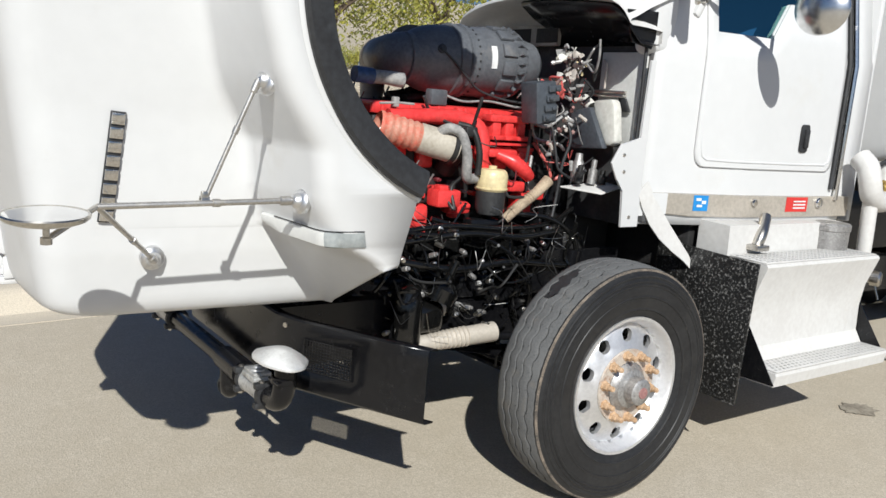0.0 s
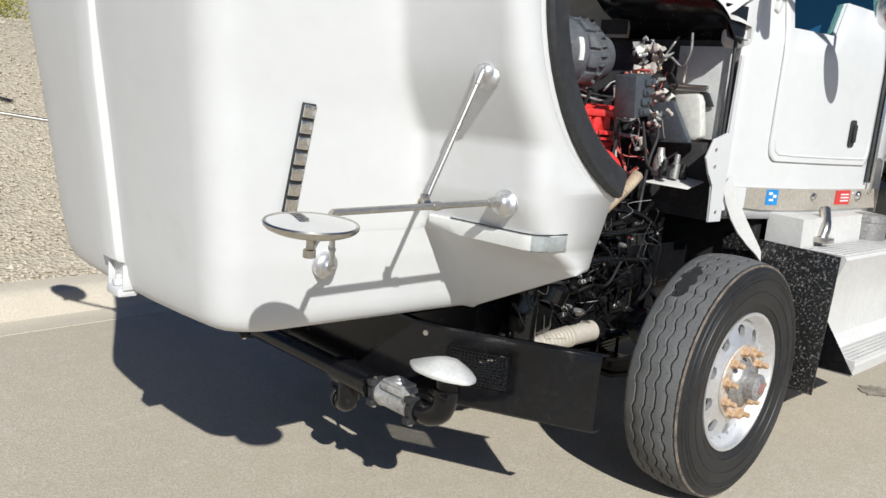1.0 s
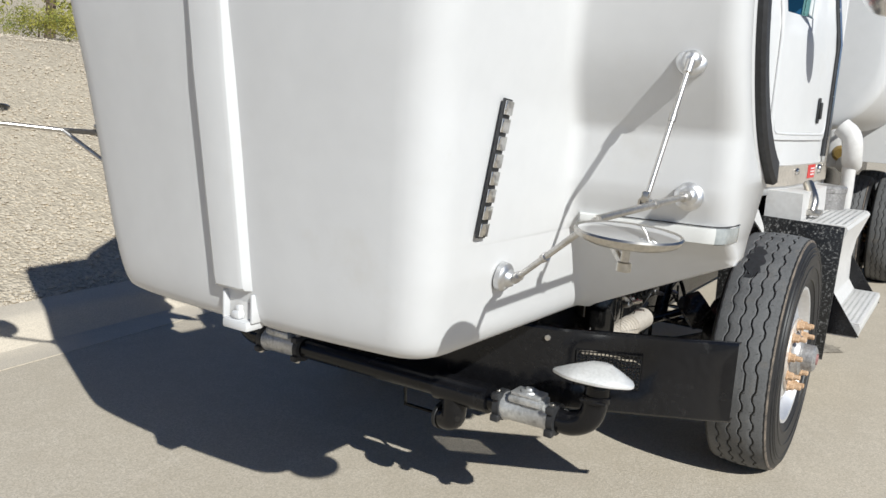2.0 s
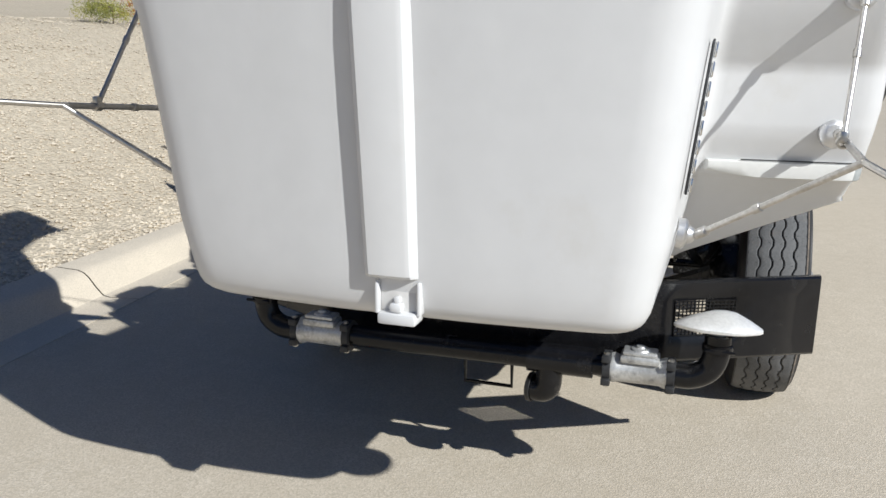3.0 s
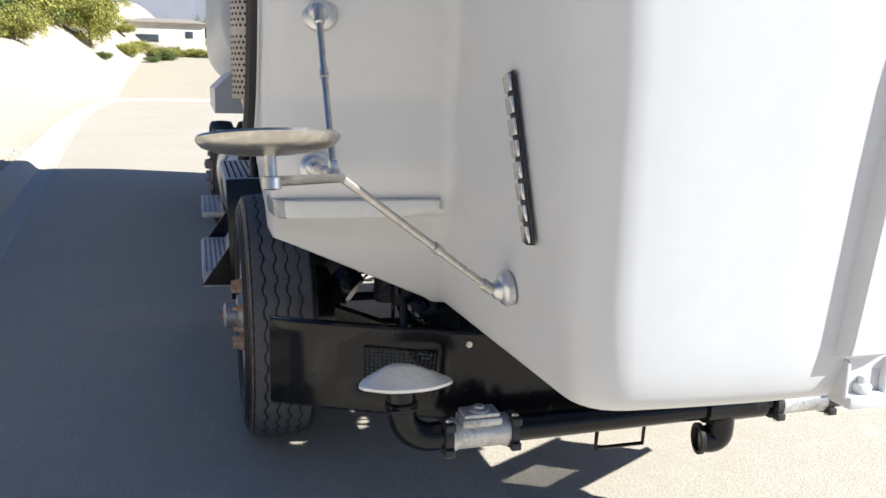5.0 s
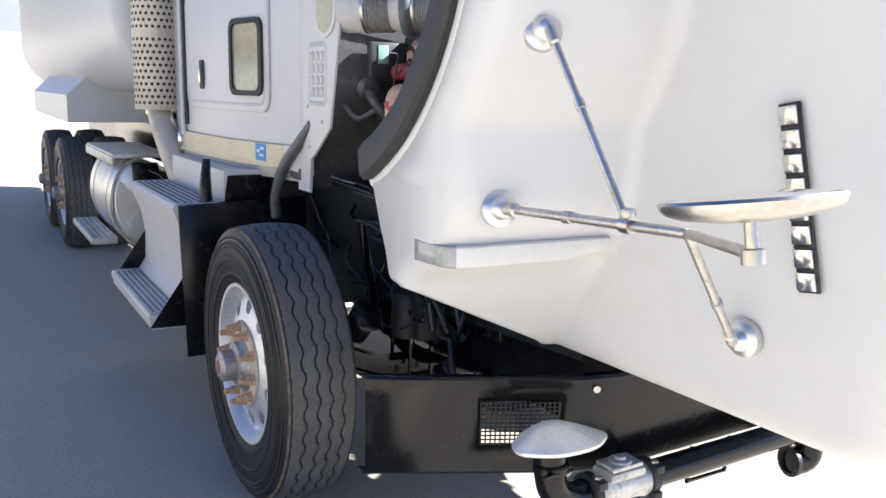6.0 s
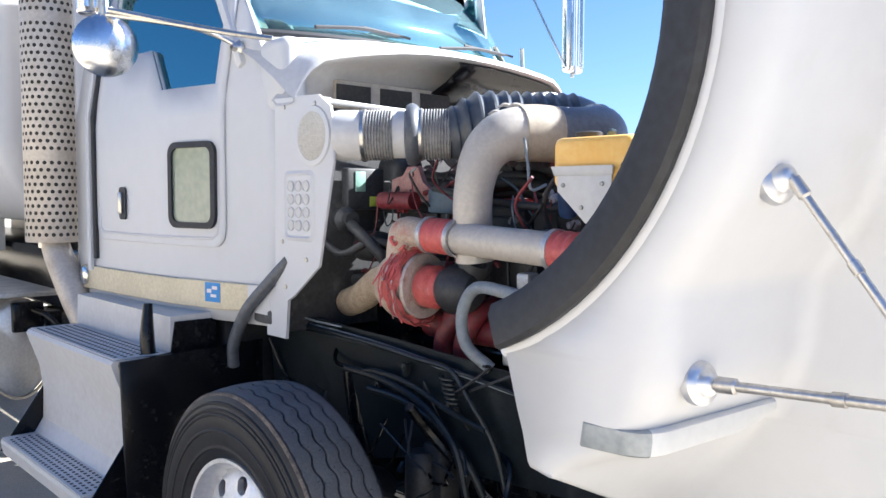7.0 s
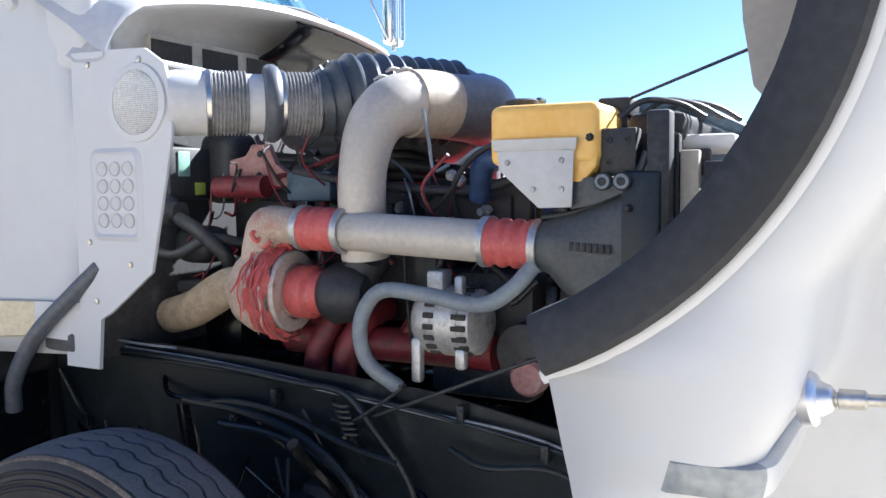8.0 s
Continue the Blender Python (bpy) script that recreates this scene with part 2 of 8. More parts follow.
def glass_mat(name, tint, rough=0.02, dust=0.0):
    m = bpy.data.materials.new(name)
    m.use_nodes = True
    n, l = m.node_tree.nodes, m.node_tree.links
    out = n["Material Output"]
    gl, tr, mx = n.new("ShaderNodeBsdfGlossy"), n.new("ShaderNodeBsdfTransparent"), n.new("ShaderNodeMixShader")
    fr = n.new("ShaderNodeFresnel")
    fr.inputs["IOR"].default_value = 4.2
    gl.inputs["Color"].default_value = (0.50, 0.92, 0.90, 1)
    gl.inputs["Roughness"].default_value = rough
    tr.inputs["Color"].default_value = (*tint, 1)
    l.new(fr.outputs[0], mx.inputs[0])
    l.new(tr.outputs[0], mx.inputs[1])
    l.new(gl.outputs[0], mx.inputs[2])
    l.new(mx.outputs[0], out.inputs["Surface"])
    if dust:
        film, over = n.new("ShaderNodeBsdfDiffuse"), n.new("ShaderNodeMixShader")
        # dust film coloured blue to carry the sky reflected in the glass
        film.inputs["Color"].default_value = (0.42, 0.64, 0.72, 1)
        specks, span = n.new("ShaderNodeTexNoise"), n.new("ShaderNodeMapRange")
        specks.inputs["Scale"].default_value, specks.inputs["Detail"].default_value = 4, 6
        span.inputs["To Min"].default_value, span.inputs["To Max"].default_value = dust * 0.4, dust * 1.6
        l.new(n.new("ShaderNodeTexCoord").outputs["Object"], specks.inputs["Vector"])
        l.new(specks.outputs["Fac"], span.inputs["Value"])
        l.new(span.outputs[0], over.inputs[0])
        l.new(mx.outputs[0], over.inputs[1])
        l.new(film.outputs[0], over.inputs[2])
        l.new(over.outputs[0], out.inputs["Surface"])
    return m


GLASS = glass_mat("tinted_cab_glass", (0.42, 0.58, 0.60))
GLASS_DUSTY_SKY = glass_mat("dusty_sky_tinted_glass", (0.42, 0.58, 0.60), 0.04, 0.14)


def ground_mat(name, c1, c2, c3, grain, bump, patch=0.5, voronoi=0.0):
    m = bpy.data.materials.new(name)
    m.use_nodes = True
    n, l = m.node_tree.nodes, m.node_tree.links
    b = n["Principled BSDF"]
    b.inputs["Roughness"].default_value = 0.92
    b.inputs["Specular IOR Level"].default_value = 0.25
    co = n.new("ShaderNodeTexCoord").outputs["Object"]
    big, mid, fine = (n.new("ShaderNodeTexNoise") for _ in range(3))
    for t, s, d in ((big, patch, 5), (mid, 7, 6), (fine, grain, 3)):
        t.inputs["Scale"].default_value, t.inputs["Detail"].default_value = s, d
        l.new(co, t.inputs["Vector"])
    m1, m2 = n.new("ShaderNodeMix"), n.new("ShaderNodeMix")
    m1.data_type = m2.data_type = "RGBA"
    m1.inputs[6].default_value, m1.inputs[7].default_value = (*c1, 1), (*c2, 1)
    r1, r2 = n.new("ShaderNodeMapRange"), n.new("ShaderNodeMapRange")
    r1.inputs["From Min"].default_value, r1.inputs["From Max"].default_value = 0.35, 0.65
    r2.inputs["From Min"].default_value, r2.inputs["From Max"].default_value = 0.42, 0.72
    av = n.new("ShaderNodeMath")
    av.operation = "ADD"
    hv = n.new("ShaderNodeMath")
    hv.operation = "MULTIPLY"
    hv.inputs[1].default_value = 0.5
    l.new(big.outputs["Fac"], av.inputs[0])
    l.new(mid.outputs["Fac"], av.inputs[1])
    l.new(av.outputs[0], hv.inputs[0])
    l.new(hv.outputs[0], r1.inputs["Value"])
    l.new(r1.outputs[0], m1.inputs[0])
    height = fine.outputs["Fac"]
    if voronoi:
        vo = n.new("ShaderNodeTexVoronoi")
        vo.inputs["Scale"].default_value = voronoi
        l.new(co, vo.inputs["Vector"])
        height = vo.outputs["Distance"]
        r2.inputs["From Min"].default_value, r2.inputs["From Max"].default_value = 0.0, 1.0
        sep = n.new("ShaderNodeSeparateColor")
        l.new(vo.outputs["Color"], sep.inputs[0])
        l.new(sep.outputs[0], r2.inputs["Value"])
    else:
        l.new(height, r2.inputs["Value"])
    l.new(r2.outputs[0], m2.inputs[0])
    l.new(m1.outputs[2], m2.inputs[6])
    m2.inputs[7].default_value = (*c3, 1)
    l.new(m2.outputs[2], b.inputs["Base Color"])
    bp = n.new("ShaderNodeBump")
    bp.inputs["Strength"].default_value, bp.inputs["Distance"].default_value = 0.8, bump
    l.new(height, bp.inputs["Height"])
    l.new(bp.outputs[0], b.inputs["Normal"])
    return m


ASPHALT = ground_mat("pale_worn_asphalt", (0.515, 0.45, 0.35), (0.615, 0.55, 0.45), (0.435, 0.385, 0.30), 160, 0.0016, 0.35, 150)
CONCRETE = ground_mat("kerb_concrete", (0.64, 0.57, 0.46), (0.57, 0.51, 0.415), (0.48, 0.43, 0.345), 120, 0.002, 1.2)
GRAVEL = ground_mat("gravel_bank", (0.54, 0.47, 0.355), (0.60, 0.53, 0.41), (0.40, 0.345, 0.26), 60, 0.02, 0.4, 34)
STONE = mat("gravel_stone", (0.64, 0.57, 0.45), (0.40, 0.345, 0.27), 0.9, s1=3.0, s2=90, spread=0.2)
LEAF = mat("leaves", (0.15, 0.19, 0.03), (0.05, 0.08, 0.015), 0.6, s1=1.5, s2=9, spread=0.18)
LEAF_ORANGE = mat("rust_orange_leaves", (0.42, 0.16, 0.04), (0.26, 0.10, 0.03), 0.7, s1=2.0, s2=9, spread=0.18)
LEAF_DRY = mat("dry_yellow_leaves", (0.42, 0.38, 0.055), (0.10, 0.13, 0.022), 0.6, s1=1.3, s2=9, spread=0.13)
BARK = mat("bark", (0.16, 0.12, 0.08), (0.08, 0.06, 0.04), 0.9, s1=6, s2=60, bump=0.004)
HILL = mat("far_hill", (0.22, 0.22, 0.25), (0.17, 0.18, 0.20), 0.95, s1=0.02, s2=0.2, spread=0.2)
STUCCO = mat("house_stucco", (0.62, 0.58, 0.52), (0.54, 0.50, 0.45), 0.9, s1=0.8, s2=20)
ROOF = mat("house_roof", (0.36, 0.31, 0.26), (0.29, 0.25, 0.21), 0.9, s1=2, s2=20)
WINDOW_DARK = mat("dark_house_opening", (0.05, 0.06, 0.07), None, 0.1, coat=0.5)
BRASS = mat("dull_brass", (0.62, 0.44, 0.14), (0.46, 0.32, 0.10), 0.35, 0.9, s1=12, s2=80, dirt=(0.25, 0.18, 0.08), amount=0.2)

# ---------------------------------------------------------------- mesh helpers
def part(name, bm, material, parent=None, label="", smooth=38):
    me = bpy.data.meshes.new(name)
    bmesh.ops.recalc_face_normals(bm, faces=bm.faces)
    bm.to_mesh(me)
    bm.free()
    me.materials.append(material)
    if smooth:
        me.shade_smooth()
        me.set_sharp_from_angle(angle=radians(smooth))
    ob = new(name, me)
    ob.parent = parent
    return tagged(ob, label) if label else ob


def empty(name, parent=None, at=(0, 0, 0)):
    ob = new(name)
    ob.empty_display_size = 0.1
    ob.location = at
    ob.parent = parent
    return ob


def B():
    return bmesh.new()


def sheet(bm, rows, loop=False):
    """Quads over rows of points."""
    v = [[bm.verts.new(p) for p in row] for row in rows]
    for a, b in zip(v, v[1:]):
        for i in range(len(a) - (0 if loop else 1)):
            j = (i + 1) % len(a)
            try:
                bm.faces.new((a[i], a[j], b[j], b[i]))
            except ValueError:
                pass
    return v


def smooth_line(pts, n=6):
    p = [Vector(q) for q in pts]
    if len(p) < 3:
        return p
    q = [p[0] * 2 - p[1]] + p + [p[-1] * 2 - p[-2]]
    out = []
    for i in range(1, len(q) - 2):
        for k in range(n):
            t = k / n
            a, b, c, d = q[i - 1], q[i], q[i + 1], q[i + 2]
            out.append(0.5 * (2 * b + (c - a) * t + (2 * a - 5 * b + 4 * c - d) * t * t + (3 * b - a - 3 * c + d) * t ** 3))
    return out + [p[-1]]


def tube(bm, pts, r, n=10, curve=True, cap=True, steps=6):
    """A pipe along points; r a number or one radius per point of the line."""
    p = smooth_line(pts, steps) if curve else [Vector(q) for q in pts]
    if not isinstance(r, (int, float)):
        k = len(r) - 1
        r = [r[min(k, int(i * k / max(1, len(p) - 1)))] * (1 - (i * k / max(1, len(p) - 1)) % 1) + r[min(k, int(i * k / max(1, len(p) - 1)) + 1)] * ((i * k / max(1, len(p) - 1)) % 1) for i in range(len(p))]
    else:
        r = [r] * len(p)
    up = Vector((0.13, 0.31, 0.94))
    rows = []
    for i, q in enumerate(p):
        d = (p[min(i + 1, len(p) - 1)] - p[max(i - 1, 0)]).normalized()
        a = d.cross(up)
        if a.length < 0.05:
            a = d.cross(Vector((1, 0, 0)))
        a.normalize()
        b = d.cross(a)
        up = a.cross(d)
        rows.append([q + r[i] * (math.cos(2 * math.pi * k / n) * a + math.sin(2 * math.pi * k / n) * b) for k in range(n)])
    v = sheet(bm, rows, True)
    if cap:
        bm.faces.new(v[0])
        bm.faces.new(v[-1])
    return bm


def lathe(bm, origin, axis, profile, n=24, start=0.0, sweep=2 * math.pi):
    """Turns (radius, height) pairs round an axis."""
    o, z = Vector(origin), Vector(axis).normalized()
    x = z.orthogonal().normalized()
    y = z.cross(x)
    whole = abs(sweep - 2 * math.pi) < 1e-6
    rows = []
    for r, h in profile:
        r = max(r, 1e-4)
        rows.append([o + z * h + r * (math.cos(start + sweep * k / n) * x + math.sin(start + sweep * k / n) * y) for k in range(n + (0 if whole else 1))])
    sheet(bm, rows, whole)
    return bm


def rbox(bm, c, s, bev=0.008, rot=None, seg=2):
    m = Matrix.LocRotScale(Vector(c), Euler([radians(a) for a in rot]) if rot else None, Vector(s))
    made = bmesh.ops.create_cube(bm, size=1.0, matrix=m)["verts"]
    if bev:
        edges = list({e for v in made for e in v.link_edges})
        bmesh.ops.bevel(bm, geom=edges, offset=min(bev, 0.45 * min(s)), segments=seg, affect="EDGES", profile=0.5)
    return bm


def slab(bm, outline, normal, thick, bev=0.0):
    """A flat plate: an outline of points pushed along a vector."""
    d = Vector(normal) * thick
    a = [bm.verts.new(Vector(p)) for p in outline]
    b = [bm.verts.new(Vector(p) + d) for p in outline]
    faces = [bm.faces.new(a), bm.faces.new(b)]
    for i in range(len(a)):
        j = (i + 1) % len(a)
        faces.append(bm.faces.new((a[i], a[j], b[j], b[i])))
    if bev:
        bmesh.ops.bevel(bm, geom=list({e for f in faces for e in f.edges}), offset=bev, segments=2, affect="EDGES", profile=0.5)
    return bm


def rounded(pts, radii, seg=4):
    """A polyline with its inner corners rounded, always with the same count of points."""
    out = [Vector(pts[0])]
    for i in range(1, len(pts) - 1):
        a, b, c = Vector(pts[i - 1]), Vector(pts[i]), Vector(pts[i + 1])
        r = min(radii[i - 1], 0.45 * (a - b).length, 0.45 * (c - b).length)
        p, q = b + (a - b).normalized() * r if r > 1e-6 else b, b + (c - b).normalized() * r if r > 1e-6 else b
        for k in range(seg + 1):
            t = k / seg
            out.append(p * (1 - t) ** 2 + b * 2 * t * (1 - t) + q * t * t)
    return out + [Vector(pts[-1])]


def round_rect(w, h, r, seg=5):
    """Corner-rounded rectangle about (0, 0), as pairs."""
    out = []
    for cx, cy, a0 in ((w / 2 - r, h / 2 - r, 0), (-w / 2 + r, h / 2 - r, 90), (-w / 2 + r, -h / 2 + r, 180), (w / 2 - r, -h / 2 + r, 270)):
        for k in range(seg + 1):
            a = radians(a0 + 90 * k / seg)
            out.append((cx + r * math.cos(a), cy + r * math.sin(a)))
    return out


def lerp(table, z):
    """Straight-line reading of a table of (z, value)."""
    if z <= table[0][0]:
        return table[0][1]
    for (a, va), (b, vb) in zip(table, table[1:]):
        if z <= b:
            return va + (vb - va) * (z - a) / (b - a)
    return table[-1][1]

# ---------------------------------------------------------------- setting
def kerb_y(x):
    return 2.93 + 0.095 * x if x < 14 else 4.26 + 0.105 * (x - 14) * (1 - min(1, (x - 14) / 120))


BANK = [(0.0, 0.12), (0.4, 0.18), (2.0, 0.74), (4.2, 1.62), (5.6, 2.02), (7.0, 2.16), (14.0, 2.3), (40.0, 3.4), (80.0, 5.0), (400.0, 22.0), (2500.0, 25.0)]


def rise(x):
    """The land climbs where the road bends away."""
    return 0.118 * min(75.0, max(0.0, x - 64.0))


def bank_z(x, v):
    """Height of the bank v metres behind the back of the kerb."""
    return lerp(BANK, v) * (1.0 + 0.019 * min(90, max(0.0, x - 8))) + 0.04 * noise.noise(Vector((x * 0.5, v * 0.5, 0))) * min(1, v)


bm = B()
xs = [-2500, -600, -200, -80, -40, -25, -16] + [-12 + 0.6 * i for i in range(64)] + [28, 32, 36, 40, 44, 48, 52, 56, 60, 62, 64, 66, 68, 70, 73, 76, 80, 84, 88, 92, 96, 100, 105, 110, 116, 124, 132, 140, 160, 200, 400, 1000, 2500]
vs = [-2500, -500, -100, -30, -12, -6, -0.02, 0.0, 0.35, 0.36] + [0.5 + 0.35 * i for i in range(34)] + [13.5, 16, 20, 28, 40, 70, 140, 400, 1000, 2500]
rows = []
for x in xs:
    row = []
    for v in vs:
        z = (-0.05 if v < 0.34 else bank_z(x, v - 0.35)) + rise(x) * (1 if v < 0.35 else max(0.0, 1 - v / 60))
        row.append((x, kerb_y(x) + v, z))
    rows.append(row)
sheet(bm, rows)
tagged(part("ground", bm, GRAVEL, smooth=60), "pale gravel and dry earth bank rising behind the kerb", "ground", kind="structure")

bm = B()
xs = [-400, -100, -40] + [-20 + 1.0 * i for i in range(50)] + [34, 40, 50, 63]
sheet(bm, [[(x, kerb_y(x) + v, 0.004 * noise.noise(Vector((x, v, 3))) * (1 if v < -0.5 else 0)) for v in (-40, -14, -10, -7, -5, -4, -3, -2, -1.2, -0.30)] for x in xs])
tagged(part("road", bm, ASPHALT, smooth=60), "pale sun-bleached asphalt road with fine cracks", "road", kind="structure")

# old oil stain beside the wheel track
STAIN_AT = (2.16, -1.04)
bm = B()
rg = random.Random(8)
ring = []
for k in range(26):
    a = 2 * math.pi * k / 26
    r = 1 + 0.22 * rg.uniform(-1, 1)
    ring.append(bm.verts.new((STAIN_AT[0] + 0.13 * r * math.cos(a), STAIN_AT[1] + 0.10 * r * math.sin(a), 0.006)))
bm.faces.new(ring)
tagged(part("oil_stain", bm, STAIN), "faint dark oil stain on the asphalt", "stain", kind="structure")

# kerb and gutter pan, cast in lengths
KERB = [(-0.30, -0.04), (-0.30, 0.004), (-0.08, -0.008), (-0.03, 0.0), (0.02, 0.045), (0.07, 0.105), (0.11, 0.138), (0.16, 0.152), (0.335, 0.158), (0.352, 0.146), (0.355, -0.05)]
kerb = tagged(empty("kerb"), "pale concrete kerb with a gutter pan in cast lengths", "kerb", kind="structure")
x0 = -30.0
while x0 < 60:
    step = 3.0
    bm = B()
    sheet(bm, [[(x, kerb_y(x) + v, z) for v, z in KERB] for x in (x0 + 0.006, x0 + 1.0, x0 + 2.0, x0 + step - 0.006)])
    part("kerb_length", bm, CONCRETE, kerb, smooth=30)
    x0 += step

# far corner, where the kerb turns across the end of the road
cx, cy = 60.0, kerb_y(60.0) - 3.2
corner = [(cx + 3.2 * math.sin(radians(a)), cy + 3.2 * math.cos(radians(a)), math.sin(radians(a)), math.cos(radians(a))) for a in range(0, 91, 15)]
corner += [(cx + 3.2, cy - d, 1.0, 0.0) for d in (3, 6, 12, 24)]
for i in range(0, len(corner) - 1):
    bm = B()
    sheet(bm, [[(px + nx * v, py + ny * v, z) for v, z in KERB] for px, py, nx, ny in corner[i:i + 2]])
    part("kerb_length", bm, CONCRETE, kerb, smooth=30)

# gravel stones scattered on the bank
rng = random.Random(5)
verts, faces = [], []
OCTA = [(1, 0, 0), (-1, 0, 0), (0, 1, 0), (0, -1, 0), (0, 0, 1), (0, 0, -1)]
OCTF = [(0, 2, 4), (2, 1, 4), (1, 3, 4), (3, 0, 4), (2, 0, 5), (1, 2, 5), (3, 1, 5), (0, 3, 5)]
for i in range(26000):
    x = rng.uniform(-5.5, 14) if i % 3 else rng.uniform(-3, 6)
    v = rng.random() ** 1.6 * 7.5 + 0.02
    r = rng.uniform(0.008, 0.026) * (1.5 if rng.random() < 0.06 else 1)
    z = bank_z(x, v)
    a = rng.uniform(0, 6.28)
    base = len(verts)
    ca, sa = math.cos(a), math.sin(a)
    k = [rng.uniform(0.7, 1.25) for _ in range(6)]
    for (px, py, pz), s in zip(OCTA, k):
        verts.append((x + r * s * (px * ca - py * sa * 0.8), kerb_y(x) + 0.35 + v + r * s * (px * sa + py * ca * 0.8), z + r * 0.35 + r * s * pz * 0.65))
    faces += [tuple(base + j for j in f) for f in OCTF]
me = bpy.data.meshes.new("gravel")
me.from_pydata(verts, [], faces)
me.materials.append(STONE)
tagged(new("gravel", me), "loose grey and tan gravel stones on the bank", "gravel", kind="stuff")


def tree(name, x, y, z, h, r, leaf, seed, label, clumps=170, size=1.0):
    """A tapered trunk with limbs and a crown of leaf clumps with gaps."""
    rg = random.Random(seed)
    top = tagged(empty(name, None, (x, y, z)), label, "tree" if h > 2 else "bush")
    bm = B()
    tube(bm, [(0, 0, -0.3), (0.04 * h, 0.02 * h, 0.35 * h), (0.02 * h, -0.03 * h, 0.75 * h)], [0.035 * h, 0.025 * h, 0.012 * h], 8)
    tips = []
    for k in range(9):
        a, hh = rg.uniform(0, 6.28), rg.uniform(0.25, 0.6) * h
        tip = Vector((math.cos(a) * r * 0.75, math.sin(a) * r * 0.75, hh + rg.uniform(0.1, 0.35) * h))
        tube(bm, [(0.03 * h, 0, hh), tip * 0.5 + Vector((0, 0, hh * 0.5 + 0.04 * h)), tip], [0.014 * h, 0.009 * h, 0.004 * h], 6)
        tips.append(tip)
    part("trunk", bm, BARK, top)
    verts, faces = [], []
    for k in range(clumps):
        c = rg.choice(tips) * rg.uniform(0.5, 1.1) + Vector((rg.gauss(0, r * 0.3), rg.gauss(0, r * 0.3), rg.gauss(0, 0.13 * h)))
        c.z = max(c.z, 0.12 * h)
        for j in range(44):
            q = c + Vector((rg.gauss(0, r * 0.10), rg.gauss(0, r * 0.10), rg.gauss(0, r * 0.09)))
            n1 = Vector((rg.uniform(-1, 1), rg.uniform(-1, 1), rg.uniform(-0.6, 1))).normalized()
            t1 = n1.orthogonal().normalized() * r * size * rg.uniform(0.018, 0.036)
            t2 = n1.cross(t1) * 0.6
            base = len(verts)
            verts += [q - t1, q + t2 * 0.6, q + t1, q - t2 * 0.6]
            faces.append((base, base + 1, base + 2, base + 3))
    me = bpy.data.meshes.new("crown")
    me.from_pydata([tuple(v) for v in verts], [], faces)
    me.materials.append(leaf)
    ob = new("crown", me)
    ob.parent = top
    return top


def gz(x, y):
    return (bank_z(x, y - kerb_y(x) - 0.35) if y > kerb_y(x) + 0.35 else -0.05) + rise(x) * max(0.0, min(1.0, 1 - (y - kerb_y(x)) / 60))


